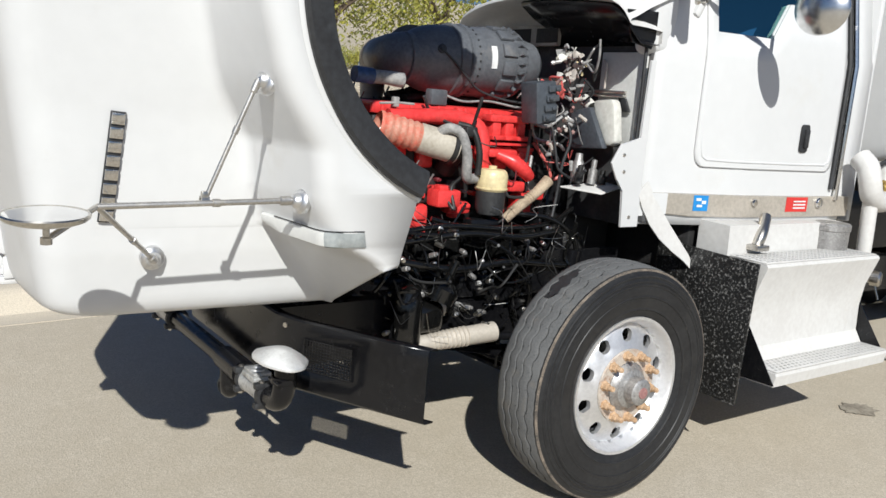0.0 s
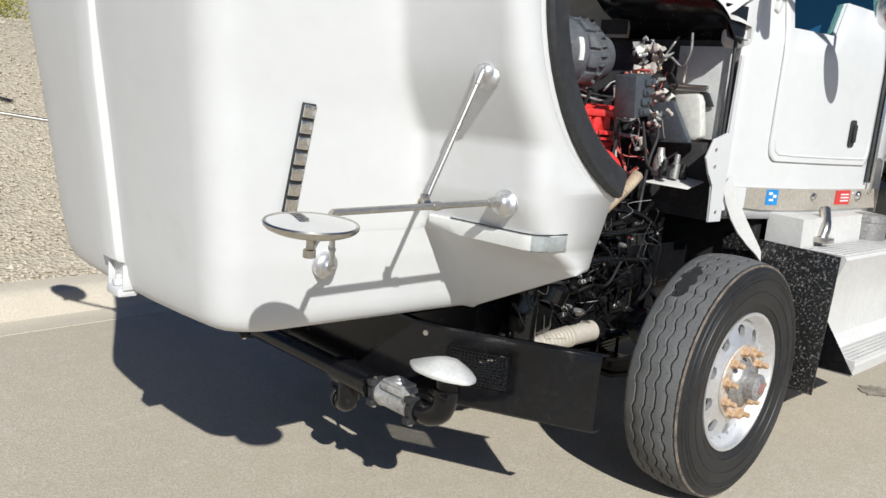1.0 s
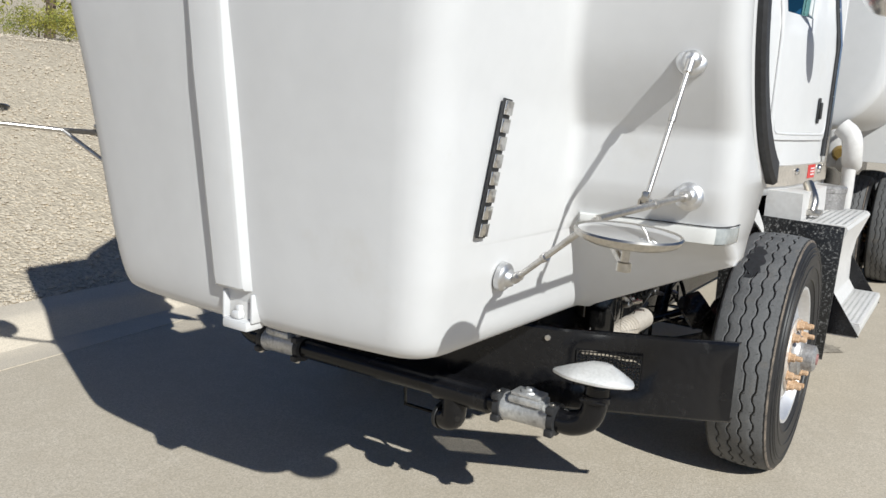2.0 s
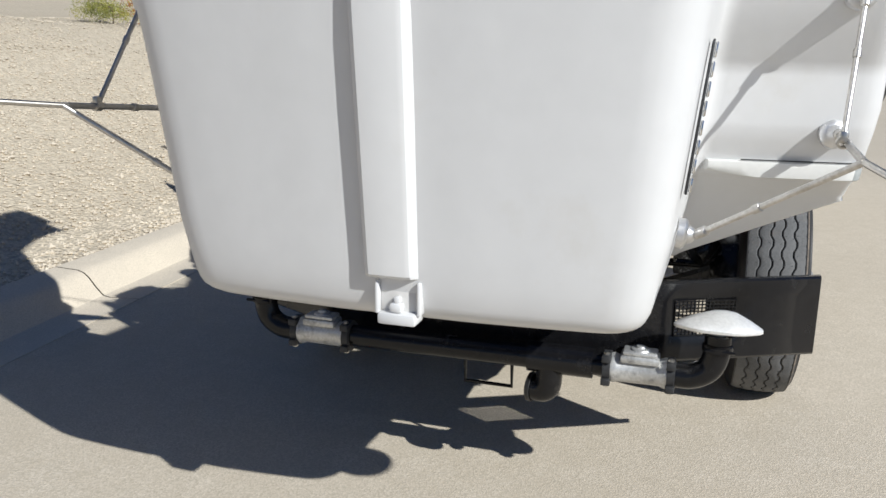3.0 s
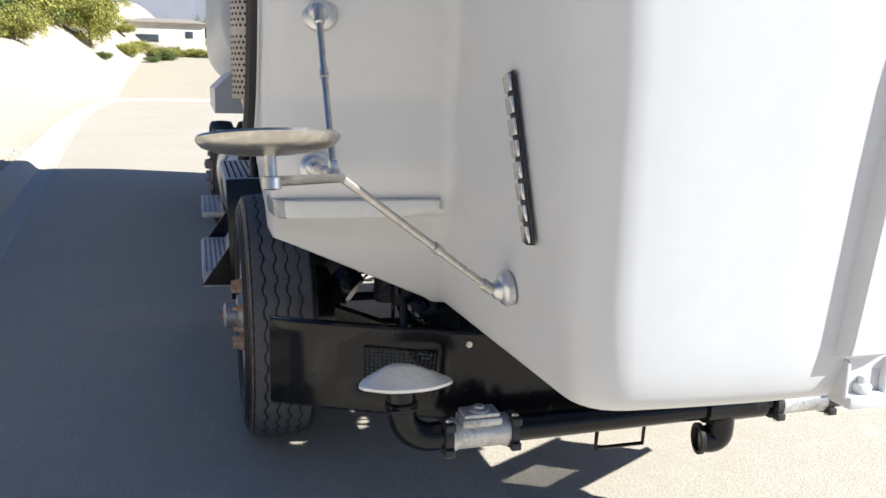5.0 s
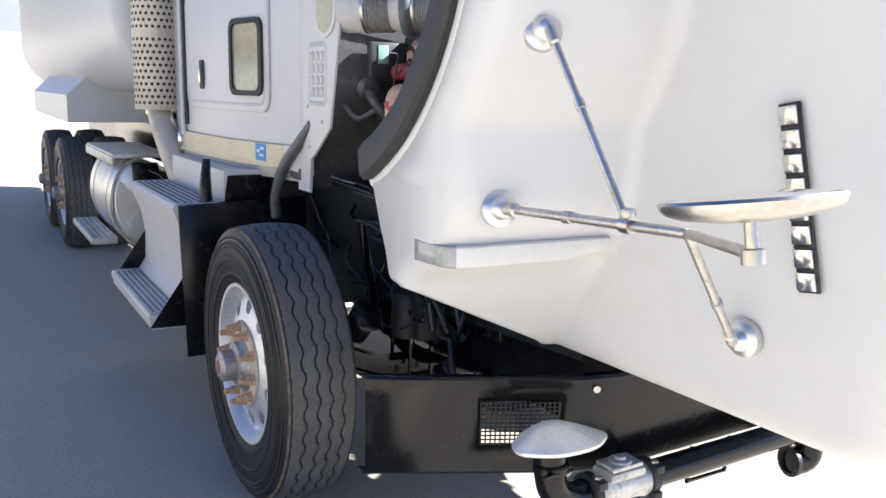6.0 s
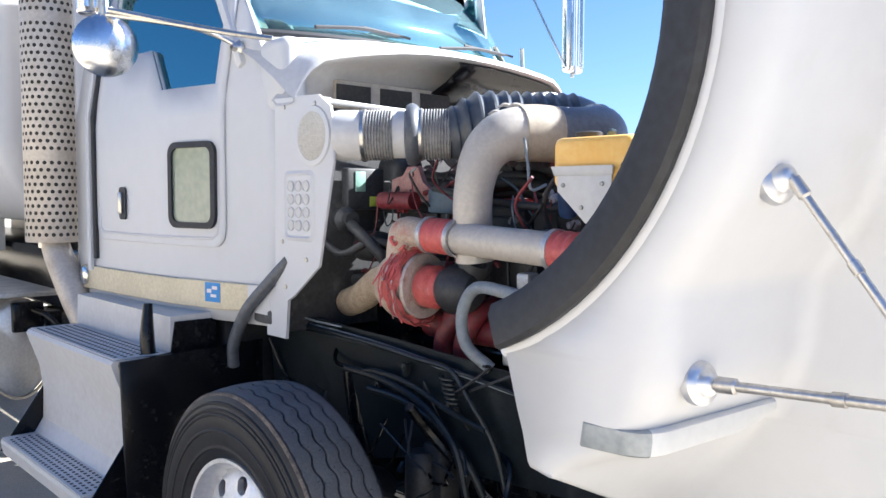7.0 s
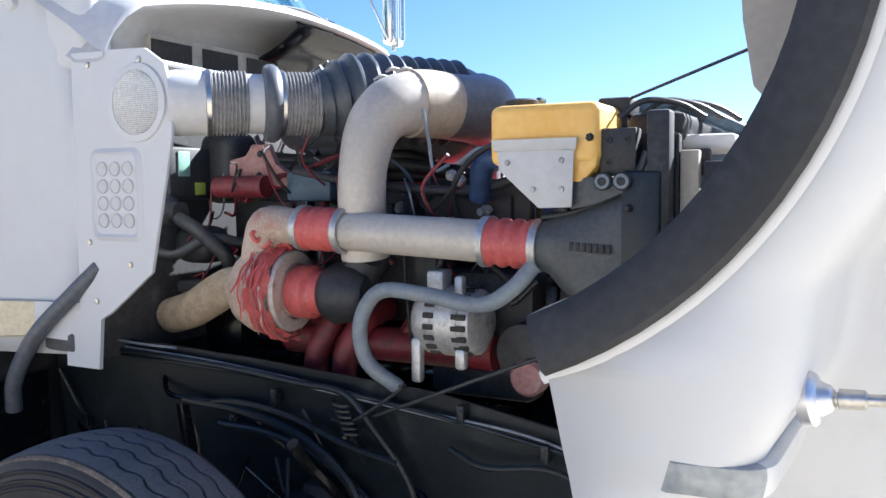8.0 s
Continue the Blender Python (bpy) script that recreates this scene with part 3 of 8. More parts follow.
for i, (x, y, h, r, leaf, lab) in enumerate([
        (7.5, 17.0, 4.2, 2.6, LEAF_DRY, "broad yellow-green tree on the bank"),
        (12.5, 19.0, 5.0, 2.8, LEAF_DRY, "tall tree with yellow-green leaves on the bank"),
        (1.0, 19.0, 0.8, 1.6, LEAF_DRY, "low yellow-green bush at the top of the bank"),
        (-1.5, 14.5, 1.0, 0.9, LEAF_DRY, "small dry bush at the top of the bank"),
        (74.0, 16.0, 5.0, 3.2, LEAF_DRY, "dry yellow-green tree far along the road"),
        (76.0, 19.5, 6.0, 3.4, LEAF, "green tree far along the road"),
        (72.0, 22.5, 5.0, 3.4, LEAF_DRY, "yellow-green tree far along the road"),
        (86.0, 14.5, 5.5, 3.2, LEAF_DRY, "yellow-green tree beside the far house"),
        (60.0, 13.2, 2.6, 1.8, LEAF_DRY, "yellow-green tree far along the road"),
        (64.0, 14.4, 2.7, 1.8, LEAF, "green tree far along the road"),
        (26.0, 20.0, 1.8, 2.6, LEAF_ORANGE, "rust-orange dry bush on the bank"),
        (68.0, 24.0, 5.0, 3.6, LEAF, "green tree far along the road"),
        (78.0, 12.8, 4.6, 2.4, LEAF_DRY, "yellow-green tree far along the road"),
        (80.0, 10.6, 4.4, 2.2, LEAF_DRY, "yellow-green tree far along the road"),
        (84.0, 15.6, 5.6, 2.6, LEAF, "green tree far along the road"),
        (70.0, 14.4, 1.0, 1.2, LEAF_ORANGE, "rust-orange dry bush far along the road"),
        (76.0, 14.2, 1.3, 1.8, LEAF, "dark green bush far along the road"),
        (10.6, 9.6, 0.62, 0.8, LEAF_ORANGE, "rust-orange dry grass clump on the bank"),
        (12.4, 9.7, 0.70, 0.8, LEAF_ORANGE, "rust-orange dry grass clump on the bank"),
        (13.9, 9.9, 0.66, 0.8, LEAF_ORANGE, "rust-orange dry grass clump on the bank"),
        (9.2, 10.0, 0.5, 0.6, LEAF_DRY, "dry yellow grass clump on the bank"),
        (3.4, 10.6, 0.5, 0.7, LEAF_DRY, "dry yellow-green shrub on the bank"),
        (4.6, 10.9, 0.45, 0.7, LEAF_DRY, "dry yellow-green shrub on the bank"),
        (101.0, 7.6, 0.9, 1.5, LEAF_DRY, "low yellow-green hedge bush before the far house"),
        (101.0, 5.2, 0.9, 1.5, LEAF_DRY, "low yellow-green hedge bush before the far house"),
        (101.0, 2.8, 0.9, 1.5, LEAF_DRY, "low yellow-green hedge bush before the far house"),
        (96.0, 4.6, 1.0, 1.1, LEAF, "low green shrub by the far house"),
        (92.0, 8.2, 1.3, 1.4, LEAF_DRY, "low dry shrub by the far house"),
        (101.0, 0.4, 0.9, 1.5, LEAF_DRY, "low yellow-green hedge bush before the far house"),
        (101.0, 9.8, 0.9, 1.5, LEAF_DRY, "low yellow-green hedge bush before the far house"),
        (118.0, 0.2, 4.0, 1.5, LEAF, "upright green tree beside the far house"),
        (74.5, 15.0, 5.4, 2.6, LEAF_DRY, "yellow-green tree far along the road"),
        (82.0, 12.6, 4.2, 2.4, LEAF_DRY, "yellow-green tree far along the road"),
        (88.0, 11.4, 3.9, 2.3, LEAF_DRY, "yellow-green tree far along the road"),
        (79.5, 9.6, 0.5, 0.8, LEAF, "small grey-green shrub on the far slope"),
        (93.5, 6.0, 0.6, 0.7, LEAF, "small grey-green shrub on the far slope")]):
    tree("tree" if h > 2 else "bush", x, y, gz(x, y), h, r, leaf, 20 + i, lab, 210 if x > 50 else 130, 1.9 if x > 50 else 1.0)


def house(x, y, w, d, h, z):
    top = tagged(empty("house", None, (x, y, z)), "low pale stucco house with a grey-brown tiled roof", "house")
    bm = B()
    rbox(bm, (0, 0, h / 2 - 0.8), (d, w, h + 1.6), 0.02)
    wall = part("wall", bm, STUCCO, top)
    bm = B()
    o = 0.5
    pts = [(-d / 2 - o, -w / 2 - o, h), (d / 2 + o, -w / 2 - o, h), (d / 2 + o, w / 2 + o, h), (-d / 2 - o, w / 2 + o, h)]
    low = [bm.verts.new(p) for p in pts]
    eave = [bm.verts.new((p[0], p[1], h + 0.15)) for p in pts]
    r1, r2 = bm.verts.new((0, -w / 2 + 2, h + 0.8)), bm.verts.new((0, w / 2 - 2, h + 0.8))
    bm.faces.new(low)
    for i in range(4):
        bm.faces.new((low[i], low[(i + 1) % 4], eave[(i + 1) % 4], eave[i]))
    bm.faces.new((eave[0], eave[1], r1))
    bm.faces.new((eave[2], eave[3], r2))
    bm.faces.new((eave[1], eave[2], r2, r1))
    bm.faces.new((eave[3], eave[0], r1, r2))
    part("roof", bm, ROOF, top, smooth=10)
    # the wide dark panel stands in for the shade inside an open bay
    for yy, wide, zz, tall in ((w * 0.24, 2.7, h * 0.30, 0.9), (-w * 0.30, 0.9, h * 0.5, 0.8)):
        bm = B()
        rbox(bm, (-d / 2 - 0.02, yy, zz), (0.1, wide, tall), 0.02)
        part("window", bm, WINDOW_DARK, top)


house(112.0, 4.9, 9.4, 7.0, 2.7, 5.9)

# far hills round the horizon
bm = B()
prof = []
for k in range(181):
    a = 2 * math.pi * k / 180
    hgt = 120 + 95 * noise.noise(Vector((math.cos(a) * 3.1, math.sin(a) * 3.1, 1.7))) + 40 * noise.noise(Vector((math.cos(a) * 11, math.sin(a) * 11, 5)))
    prof.append((a, max(30, hgt) + 150 * max(0.0, math.cos(a - 0.03)) ** 8))
sheet(bm, [[(2400 * math.cos(a), 2400 * math.sin(a), -20) for a, h in prof], [(2420 * math.cos(a), 2420 * math.sin(a), 0.6 * h) for a, h in prof], [(2500 * math.cos(a), 2500 * math.sin(a), h) for a, h in prof]])
tagged(part("backdrop", bm, HILL, smooth=60), "hazy grey hills far off round the horizon", "hill", kind="structure")

# ---------------------------------------------------------------- the truck: hood
truck = tagged(empty("water_truck"), "white water truck with its hood tilted open, parked on the road", "truck")

FRONT_X = [(0.87, -2.30), (0.878, -2.345), (0.90, -2.385), (0.94, -2.402), (1.0, -2.415), (1.4, -2.468), (1.77, -2.52), (2.62, -2.60)]
SIDE_Y = [(0.87, 0.580), (0.885, 0.600), (0.92, 0.618), (1.1, 0.650), (1.22, 0.660), (1.57, 0.690), (2.62, 0.84)]
WALL_X = [(0.87, -1.36), (0.885, -1.373), (1.105, -1.548), (1.19, -1.615), (1.195, -1.640), (1.245, -1.668), (1.34, -1.712), (1.51, -1.738), (1.535, -1.755), (1.7, -1.86), (2.0, -1.935), (2.62, -1.95)]
OUT_X = [(0.87, -1.352), (0.885, -1.358), (1.105, -1.42), (1.13, -1.45), (1.19, -1.585), (1.195, -1.602), (1.245, -1.625), (1.34, -1.670), (1.51, -1.696), (1.535, -1.713), (1.7, -1.818), (2.0, -1.90), (2.3, -1.885), (2.45, -1.83), (2.62, -1.62)]
OUT_Y = [(0.87, 0.64), (0.885, 0.66), (1.09, 1.10), (1.105, 1.135), (1.13, 1.145), (1.19, 1.150), (1.245, 1.160), (1.4, 1.18), (2.62, 1.19)]
ARCH = (-1.06, 2.03, 0.70)


def arch_x(z):
    if z <= 1.105:
        return lerp(OUT_X, z) + 0.012
    if z < 1.385:
        return lerp([(1.105, -1.365), (1.385, -1.32)], z)
    return ARCH[0] - math.sqrt(max(0.0, ARCH[2] ** 2 - (z - ARCH[1]) ** 2))


def hood_half(z):
    xf, ys, xw, xo, yo, xa = (lerp(FRONT_X, z), lerp(SIDE_Y, z), lerp(WALL_X, z), lerp(OUT_X, z), lerp(OUT_Y, z), arch_x(z))
    xa = max(xa, xo + 0.01)
    wall_y = ys + 0.03
    pts = [(xf, 0, z), (xf, 0.3 * ys, z), (xf + 0.012, 0.62 * ys, z), (xf + 0.035, ys - 0.004, z), (xw, wall_y, z), (xo, max(yo, wall_y + 0.006), z), (xa, max(yo + 0.012, wall_y + 0.008), z)]
    return rounded(pts, [0.05, 0.05, 0.13, 0.045, 0.07], 6)


def hood_side(x, z):
    """Half-width of the hood at x on its side wall."""
    x0, x1 = lerp(FRONT_X, z) + 0.035, lerp(WALL_X, z)
    return lerp(SIDE_Y, z) + 0.03 * (x - x0) / (x1 - x0)


zs = [0.87, 0.874, 0.88, 0.89, 0.905, 0.925, 0.95, 0.98, 1.02, 1.06, 1.09, 1.105, 1.117, 1.13, 1.15, 1.17, 1.185, 1.19, 1.195, 1.215, 1.235, 1.245, 1.255, 1.275, 1.3, 1.34, 1.36, 1.37, 1.385, 1.40, 1.42, 1.45, 1.475, 1.49, 1.51, 1.53, 1.55, 1.575, 1.6, 1.67, 1.75, 1.85, 1.98, 2.1, 2.2, 2.3, 2.4, 2.47, 2.52, 2.56, 2.59, 2.62]
bm = B()
for s in (1, -1):
    sheet(bm, [[(p.x, p.y * s, p.z) for p in hood_half(z)] for z in zs])
bmesh.ops.remove_doubles(bm, verts=bm.verts, dist=0.0006)
hood = part("hood", bm, PAINT, truck, "glossy white fibreglass hood tilted forward", smooth=50)
sol = hood.modifiers.new("thickness", "SOLIDIFY")
sol.thickness, sol.offset = 0.012, -1

# raised centre ridge of the hood, with the pull bracket under it
bm = B()
rows = []
for z, lift in ((0.995, 0.0), (0.997, 0.018), (1.005, 0.026), (1.03, 0.028), (1.6, 0.028), (2.6, 0.028)):
    x = lerp(FRONT_X, z)
    w = 1.0 + 0.12 * (z - 1)
    rows.append([(x + 0.004, 0.068 * w, z), (x - lift * 0.25, 0.063 * w, z), (x - lift * 0.8, 0.056 * w, z), (x - lift, 0.046 * w, z), (x - lift, -0.046 * w, z), (x - lift * 0.8, -0.058 * w, z), (x - lift * 0.25, -0.068 * w, z), (x + 0.004, -0.076 * w, z)])
sheet(bm, rows)
part("ridge", bm, PAINT, hood, smooth=25)
bm = B()
rbox(bm, (-2.400, -0.022, 0.893), (0.070, 0.100, 0.030), 0.008)
rbox(bm, (-2.406, 0.032, 0.945), (0.040, 0.010, 0.085), 0.004)
rbox(bm, (-2.404, -0.076, 0.945), (0.036, 0.010, 0.085), 0.004)
part("pull_bracket", bm, PAINT, hood)
bm = B()
rbox(bm, (-2.400, -0.022, 0.945), (0.012, 0.098, 0.085), 0.003)
part("latch_pocket", bm, PAINT_OLD, hood)
bm = B()
rbox(bm, (-2.415, -0.018, 0.920), (0.030, 0.034, 0.024), 0.008)
rbox(bm, (-2.413, -0.020, 0.938), (0.020, 0.018, 0.020), 0.006)
part("latch", bm, PAINT, hood)

for s in (1, -1):
    # rubber edge of the wheel arch
    bm = B()
    rows = []
    for k in range(40):
        a = radians(180 + 68 - k * 166 / 39)
        row = []
        for r, y in ((0.700, 1.140), (0.718, 1.182), (0.720, 1.212), (0.710, 1.222), (0.645, 1.216), (0.625, 1.200), (0.622, 1.110)):
            row.append((ARCH[0] + r * math.cos(a), y * s, ARCH[1] + r * math.sin(a)))
        rows.append(row)
    sheet(bm, rows, True)
    part("arch_seal", bm, RUBBER, hood, "black rubber wheel-arch edging")
    # inner liner behind the arch
    bm = B()
    rows = []
    for k in range(28):
        a = radians(180 + 66 - k * 162 / 27)
        rows.append([(ARCH[0] + 0.685 * math.cos(a), y * s, ARCH[1] + 0.685 * math.sin(a)) for y in (1.15, 0.95, 0.78)])
    sheet(bm, rows)
    part("inner_liner", bm, INSIDE, hood, "grey fibreglass inner fender")
    bm = B()
    slab(bm, [(-1.82, 0.745 * s, 1.80), (-1.60, 0.745 * s, 1.79), (-1.565, 0.745 * s, 1.83), (-1.545, 0.745 * s, 1.95), (-1.50, 0.745 * s, 2.6), (-1.85, 0.745 * s, 2.6)], (0, s, 0), 0.012, 0.003)
    part("inner_panel", bm, INSIDE_PALE, hood, "pale inner hood panel")
    # flared lip round the wheel arch
    bm = B()
    rows = []
    for k in range(44):
        a = radians(180 + 69.5 - k * 128 / 43)
        rows.append([(ARCH[0] + r * math.cos(a), (lerp(OUT_Y, ARCH[1] + r * math.sin(a)) + dy) * s, ARCH[1] + r * math.sin(a)) for r, dy in ((0.712, -0.02), (0.712, 0.010), (0.716, 0.0135), (0.726, 0.0135), (0.734, 0.009))])
    v = sheet(bm, rows)
    bm.faces.new(v[0])
    part("arch_lip", bm, PAINT, hood, smooth=50)
    # fender carried on over the top of the wheel arch
    bm = B()
    rows = []
    for k in range(16):
        a = radians(180 - 48 - k * 44 / 15)
        rows.append([(ARCH[0] + r * math.cos(a), y * s, ARCH[1] + r * math.sin(a)) for r, y in ((0.700, 1.19), (0.775, 1.19), (0.825, 1.165), (0.845, 1.10), (0.85, 0.80), (0.83, 0.80), (0.82, 1.09), (0.77, 1.15), (0.700, 1.16))])
    v = sheet(bm, rows, True)
    bm.faces.new(v[0]), bm.faces.new(v[-1])
    part("fender_tail", bm, PAINT, hood, smooth=40)
    # turn lamp under the fender, wrapped round its corner
    line = rounded([(-1.676, 0.725, 0), (-1.640, 1.150, 0), (-1.505, 1.164, 0)], [0.085], 10)
    line = [line[0] * (1 - k / 8) + line[1] * k / 8 for k in range(8)] + line[1:-1] + [line[-2] * (1 - k / 4) + line[-1] * k / 4 for k in range(5)]
    for name, piece, m, lab in (("turn_lamp", line[:13], LENS_CLEAR, "hazy clear lamp lens"), ("side_marker_lamp", line[12:], LENS_GREY, "grey side lamp lens")):
        bm = B()
        rows = []
        for p in piece:
            low = 1.193 + 0.020 * max(0.0, 1 - (p.y - 0.725) / 0.12)
            inset = Vector((0.055, -0.035, 0))
            rows.append([((p + inset * d).x, (p + inset * d).y * s, z) for d, z in ((0.9, 1.2445), (0.0, 1.2445), (-0.10, 1.241), (-0.12, 1.225), (-0.02, low + 0.004), (0.08, low), (0.9, low))])
        v = sheet(bm, rows)
        bm.faces.new(v[0]), bm.faces.new(v[-1])
        part(name, bm, m, hood, lab, smooth=40)
    if s < 0:
        bm = B()
        tube(bm, [(p.x - 0.004, (p.y + 0.003) * s, 1.2475) for p in line[2:]], 0.0022, 6, False)
        part("lamp_seal", bm, RUBBER, hood)

    # maker's badge: a row of plain plates on a dark strip
    bm = B()
    xa, xb = (-2.165, -2.197) if s < 0 else (-2.128, -2.188)
    a, b = Vector((xa, hood_side(xa, 1.574) * s, 1.574)), Vector((xb, hood_side(xb, 1.222) * s, 1.222))
    u = (b - a).normalized()
    side = Vector((-1, 0.03 * s, 0))
    side = (side - u * side.dot(u)).normalized()
    n = u.cross(side).normalized()
    if n.y * s < 0:
        n = -n
    base = a + n * 0.004
    slab(bm, [base - side * 0.024, base + side * 0.024, base + side * 0.024 + u * 0.365, base - side * 0.024 + u * 0.365], n, 0.006, 0.002)
    badge = part("badge", bm, BLACK_MATT, truck, "dark strip badge with chrome plates")
    for k in range(8):
        bm = B()
        c = a + u * (0.013 + 0.0455 * k) + n * 0.012
        w = 0.0225
        p = [c - side * 0.021, c + side * 0.021, c + side * 0.021 + u * 2 * w * 0.8, c - side * 0.021 + u * 2 * w * 0.8]
        slab(bm, [q - u * 0.008 for q in p], n, 0.006, 0.002)
        part("badge_plate", bm, CHROME, badge)

# hood mirrors on three-legged brackets
def hood_mirror(s, disc, end, joint, n):
    top = tagged(empty("hood_mirror", truck), "round convex chrome mirror on a three-legged bracket")
    feet = [(Vector((-1.822, 1.064 * s, 1.70)), Vector((-0.90, 0.25 * s, 0.25))), (Vector((-1.690, 1.058 * s, 1.332)), Vector((-0.92, 0.2 * s, 0.15))), (Vector((-2.043, 0.673 * s, 1.085)), Vector((0.0, 1.0 * s, -0.12)))]
    joint, n_disc = Vector(joint), Vector(n).normalized()
    neck = []
    for c, nrm in feet:
        nrm.normalize()
        bm = B()
        lathe(bm, c, nrm, [(0.041, -0.012), (0.041, 0.004), (0.036, 0.010), (0.026, 0.014), (0.020, 0.028), (0.012, 0.034), (0.0, 0.035)], 24)
        part("mounting_foot", bm, ALU, top)
        neck.append(c + nrm * 0.03)
    end = Vector(end)
    for p, q, r in ((neck[1], end, 0.0095), (neck[0], joint, 0.0075), (neck[2], end, 0.0085)):
        bm = B()
        tube(bm, [p, p + (q - p) * 0.08, q], r, 10, False)
        m = p + (q - p) * 0.42
        d = (q - p).normalized()
        lathe(bm, m, d, [(r, -0.012), (r * 1.35, -0.011), (r * 1.35, 0.011), (r, 0.012)], 10)
        lathe(bm, p + d * 0.02, d, [(r, -0.014), (r * 1.6, -0.012), (r * 1.6, 0.022), (r, 0.026)], 10)
        part("bracket_rod", bm, ROD, top)
    bm = B()
    d = (joint - end).normalized()
    lathe(bm, joint, d, [(0.010, -0.012), (0.016, -0.012), (0.016, 0.012), (0.010, 0.012)], 12)
    rbox(bm, joint + Vector((0, 0, 0.014)), (0.022, 0.018, 0.03), 0.004)
    part("rod_clamp", bm, STEEL, top)
    # the disc: housing under, convex glass on top
    c = Vector(disc)
    n = n_disc
    bm = B()
    lathe(bm, c, n, [(0.0, -0.020), (0.05, -0.018), (0.085, -0.013), (0.102, -0.006), (0.108, 0.000), (0.110, 0.007), (0.107, 0.011), (0.101, 0.009)], 40)
    disc_ob = part("mirror_housing", bm, STEEL, top)
    bm = B()
    lathe(bm, c, n, [(0.102, 0.009), (0.07, 0.015), (0.035, 0.018), (0.0, 0.019)], 40)
    part("mirror_glass", bm, MIRROR, top)
    bm = B()
    tube(bm, [c - n * 0.015, c - n * 0.062], 0.009, 10, False)
    lathe(bm, c - n * 0.062, n, [(0.0, -0.012), (0.015, -0.010), (0.015, 0.008), (0.009, 0.010)], 12)
    tube(bm, [c - n * 0.06, c * 0.5 + end * 0.5 - n * 0.03, end], 0.0085, 10)
    part("mirror_stem", bm, STEEL, top)


hood_mirror(1, (-2.478, 1.236, 1.452), (-2.246, 1.085, 1.369), (-2.108, 1.080, 1.362), (0.16, 0.02, 0.98))
hood_mirror(-1, (-2.452, -1.164, 1.312), (-2.30, -1.035, 1.318), (-1.994, -1.036, 1.334), (-0.02, -0.05, 0.99))

# ---------------------------------------------------------------- front wheels
def wheel(at, s, front=True):
    top = empty("wheel", truck)
    R, W = 0.535, 0.285
    # y runs outwards from the tyre's middle
    bm = B()
    prof = [(0.300, 0.105), (0.315, 0.122), (0.36, 0.140), (0.43, 0.146), (0.475, 0.140), (0.505, 0.130), (0.520, 0.120), (0.524, 0.118)]
    outer = list(prof)
    for r0 in (0.350, 0.405, 0.455, 0.470, 0.490):
        h0 = lerp(prof, r0)
        outer += [(r0 - 0.006, lerp(prof, r0 - 0.006)), (r0 - 0.003, h0 + 0.0035), (r0 + 0.003, h0 + 0.0033), (r0 + 0.006, lerp(prof, r0 + 0.006))]
    outer.sort()
    lathe(bm, (0, 0, 0), (0, 1, 0), [(r, -h) for r, h in prof] + [(0.524, 0.0)] + [(r, h) for r, h in reversed(outer)], 72)
    tyre = part("tyre", bm, SIDEWALL, top, "black truck tyre with worn zigzag ribs", smooth=40)
    # five ribs with zigzag edges
    bm = B()
    N = 150
    edges = [-0.119, -0.0728, -0.0662, -0.0258, -0.0192, 0.0192, 0.0258, 0.0662, 0.0728, 0.119]
    for i in range(0, 10, 2):
        rows = []
        for k in range(N):
            a = 2 * math.pi * k / N
            zig = 0.0055 * (1 if k % 4 < 2 else -1)
            e0 = edges[i] + (zig if i > 0 else 0)
            e1 = edges[i + 1] + (zig if i < 8 else 0)
            crown = lambda y: R - 0.012 * (y / 0.119) ** 2
            row = [(0.521, e0), (crown(e0) - 0.002, e0 + (0 if i else 0.0)), (crown(e0), e0 + 0.003), (crown((e0 + e1) / 2), (e0 + e1) / 2), (crown(e1), e1 - 0.003), (crown(e1) - 0.002, e1), (0.521, e1)]
            rows.append([(r * math.cos(a), y, r * math.sin(a)) for r, y in row])
        rows.append(rows[0])
        sheet(bm, rows)
    bmesh.ops.remove_doubles(bm, verts=bm.verts, dist=0.0002)
    part("tread", bm, TREAD, top, smooth=30)
    # worn pale shoulder edge and short sipes along the ribs
    bm = B()
    lathe(bm, (0, 0, 0), (0, 1, 0), [(0.5225, 0.1185), (0.520, 0.1218), (0.515, 0.1245), (0.512, 0.1250)], 72)
    part("worn_shoulder", bm, SHOULDER, top)
    bm = B()
    rg = random.Random(77)
    for y in (-0.078, -0.061, -0.031, -0.014, 0.014, 0.031, 0.061, 0.078):
        for k in range(37):
            a = 2 * math.pi * (k + 0.5 * rg.random()) / 37
            d = 0.010 * rg.uniform(0.6, 1.2) * (1 if y > 0 else -1)
            r = R - 0.012 * (y / 0.119) ** 2 + 0.0006
            pts = [(y - d * 0.5, a), (y - d * 0.5, a + 0.005), (y + d * 0.5, a + 0.014), (y + d * 0.5, a + 0.009)]
            bm.faces.new([bm.verts.new((r * math.cos(b), q, r * math.sin(b))) for q, b in pts])
    tagged(part("sipes", bm, RUBBER, top, smooth=0), kind="stuff")
    # disc wheel with ten hand holes
    bm = B()
    holes, n = 10, 120
    prof_rim = [(0.286, 0.065), (0.296, 0.100), (0.304, 0.116), (0.312, 0.120), (0.311, 0.126), (0.298, 0.125), (0.288, 0.112), (0.280, 0.085), (0.272, 0.060)]
    lathe(bm, (0, 0, 0), (0, 1, 0), prof_rim, 72)
    lathe(bm, (0, 0, 0), (0, 1, 0), [(0.272, 0.060), (0.272, -0.11), (0.30, -0.12)], 48)
    out = 0.0 if front else -0.15
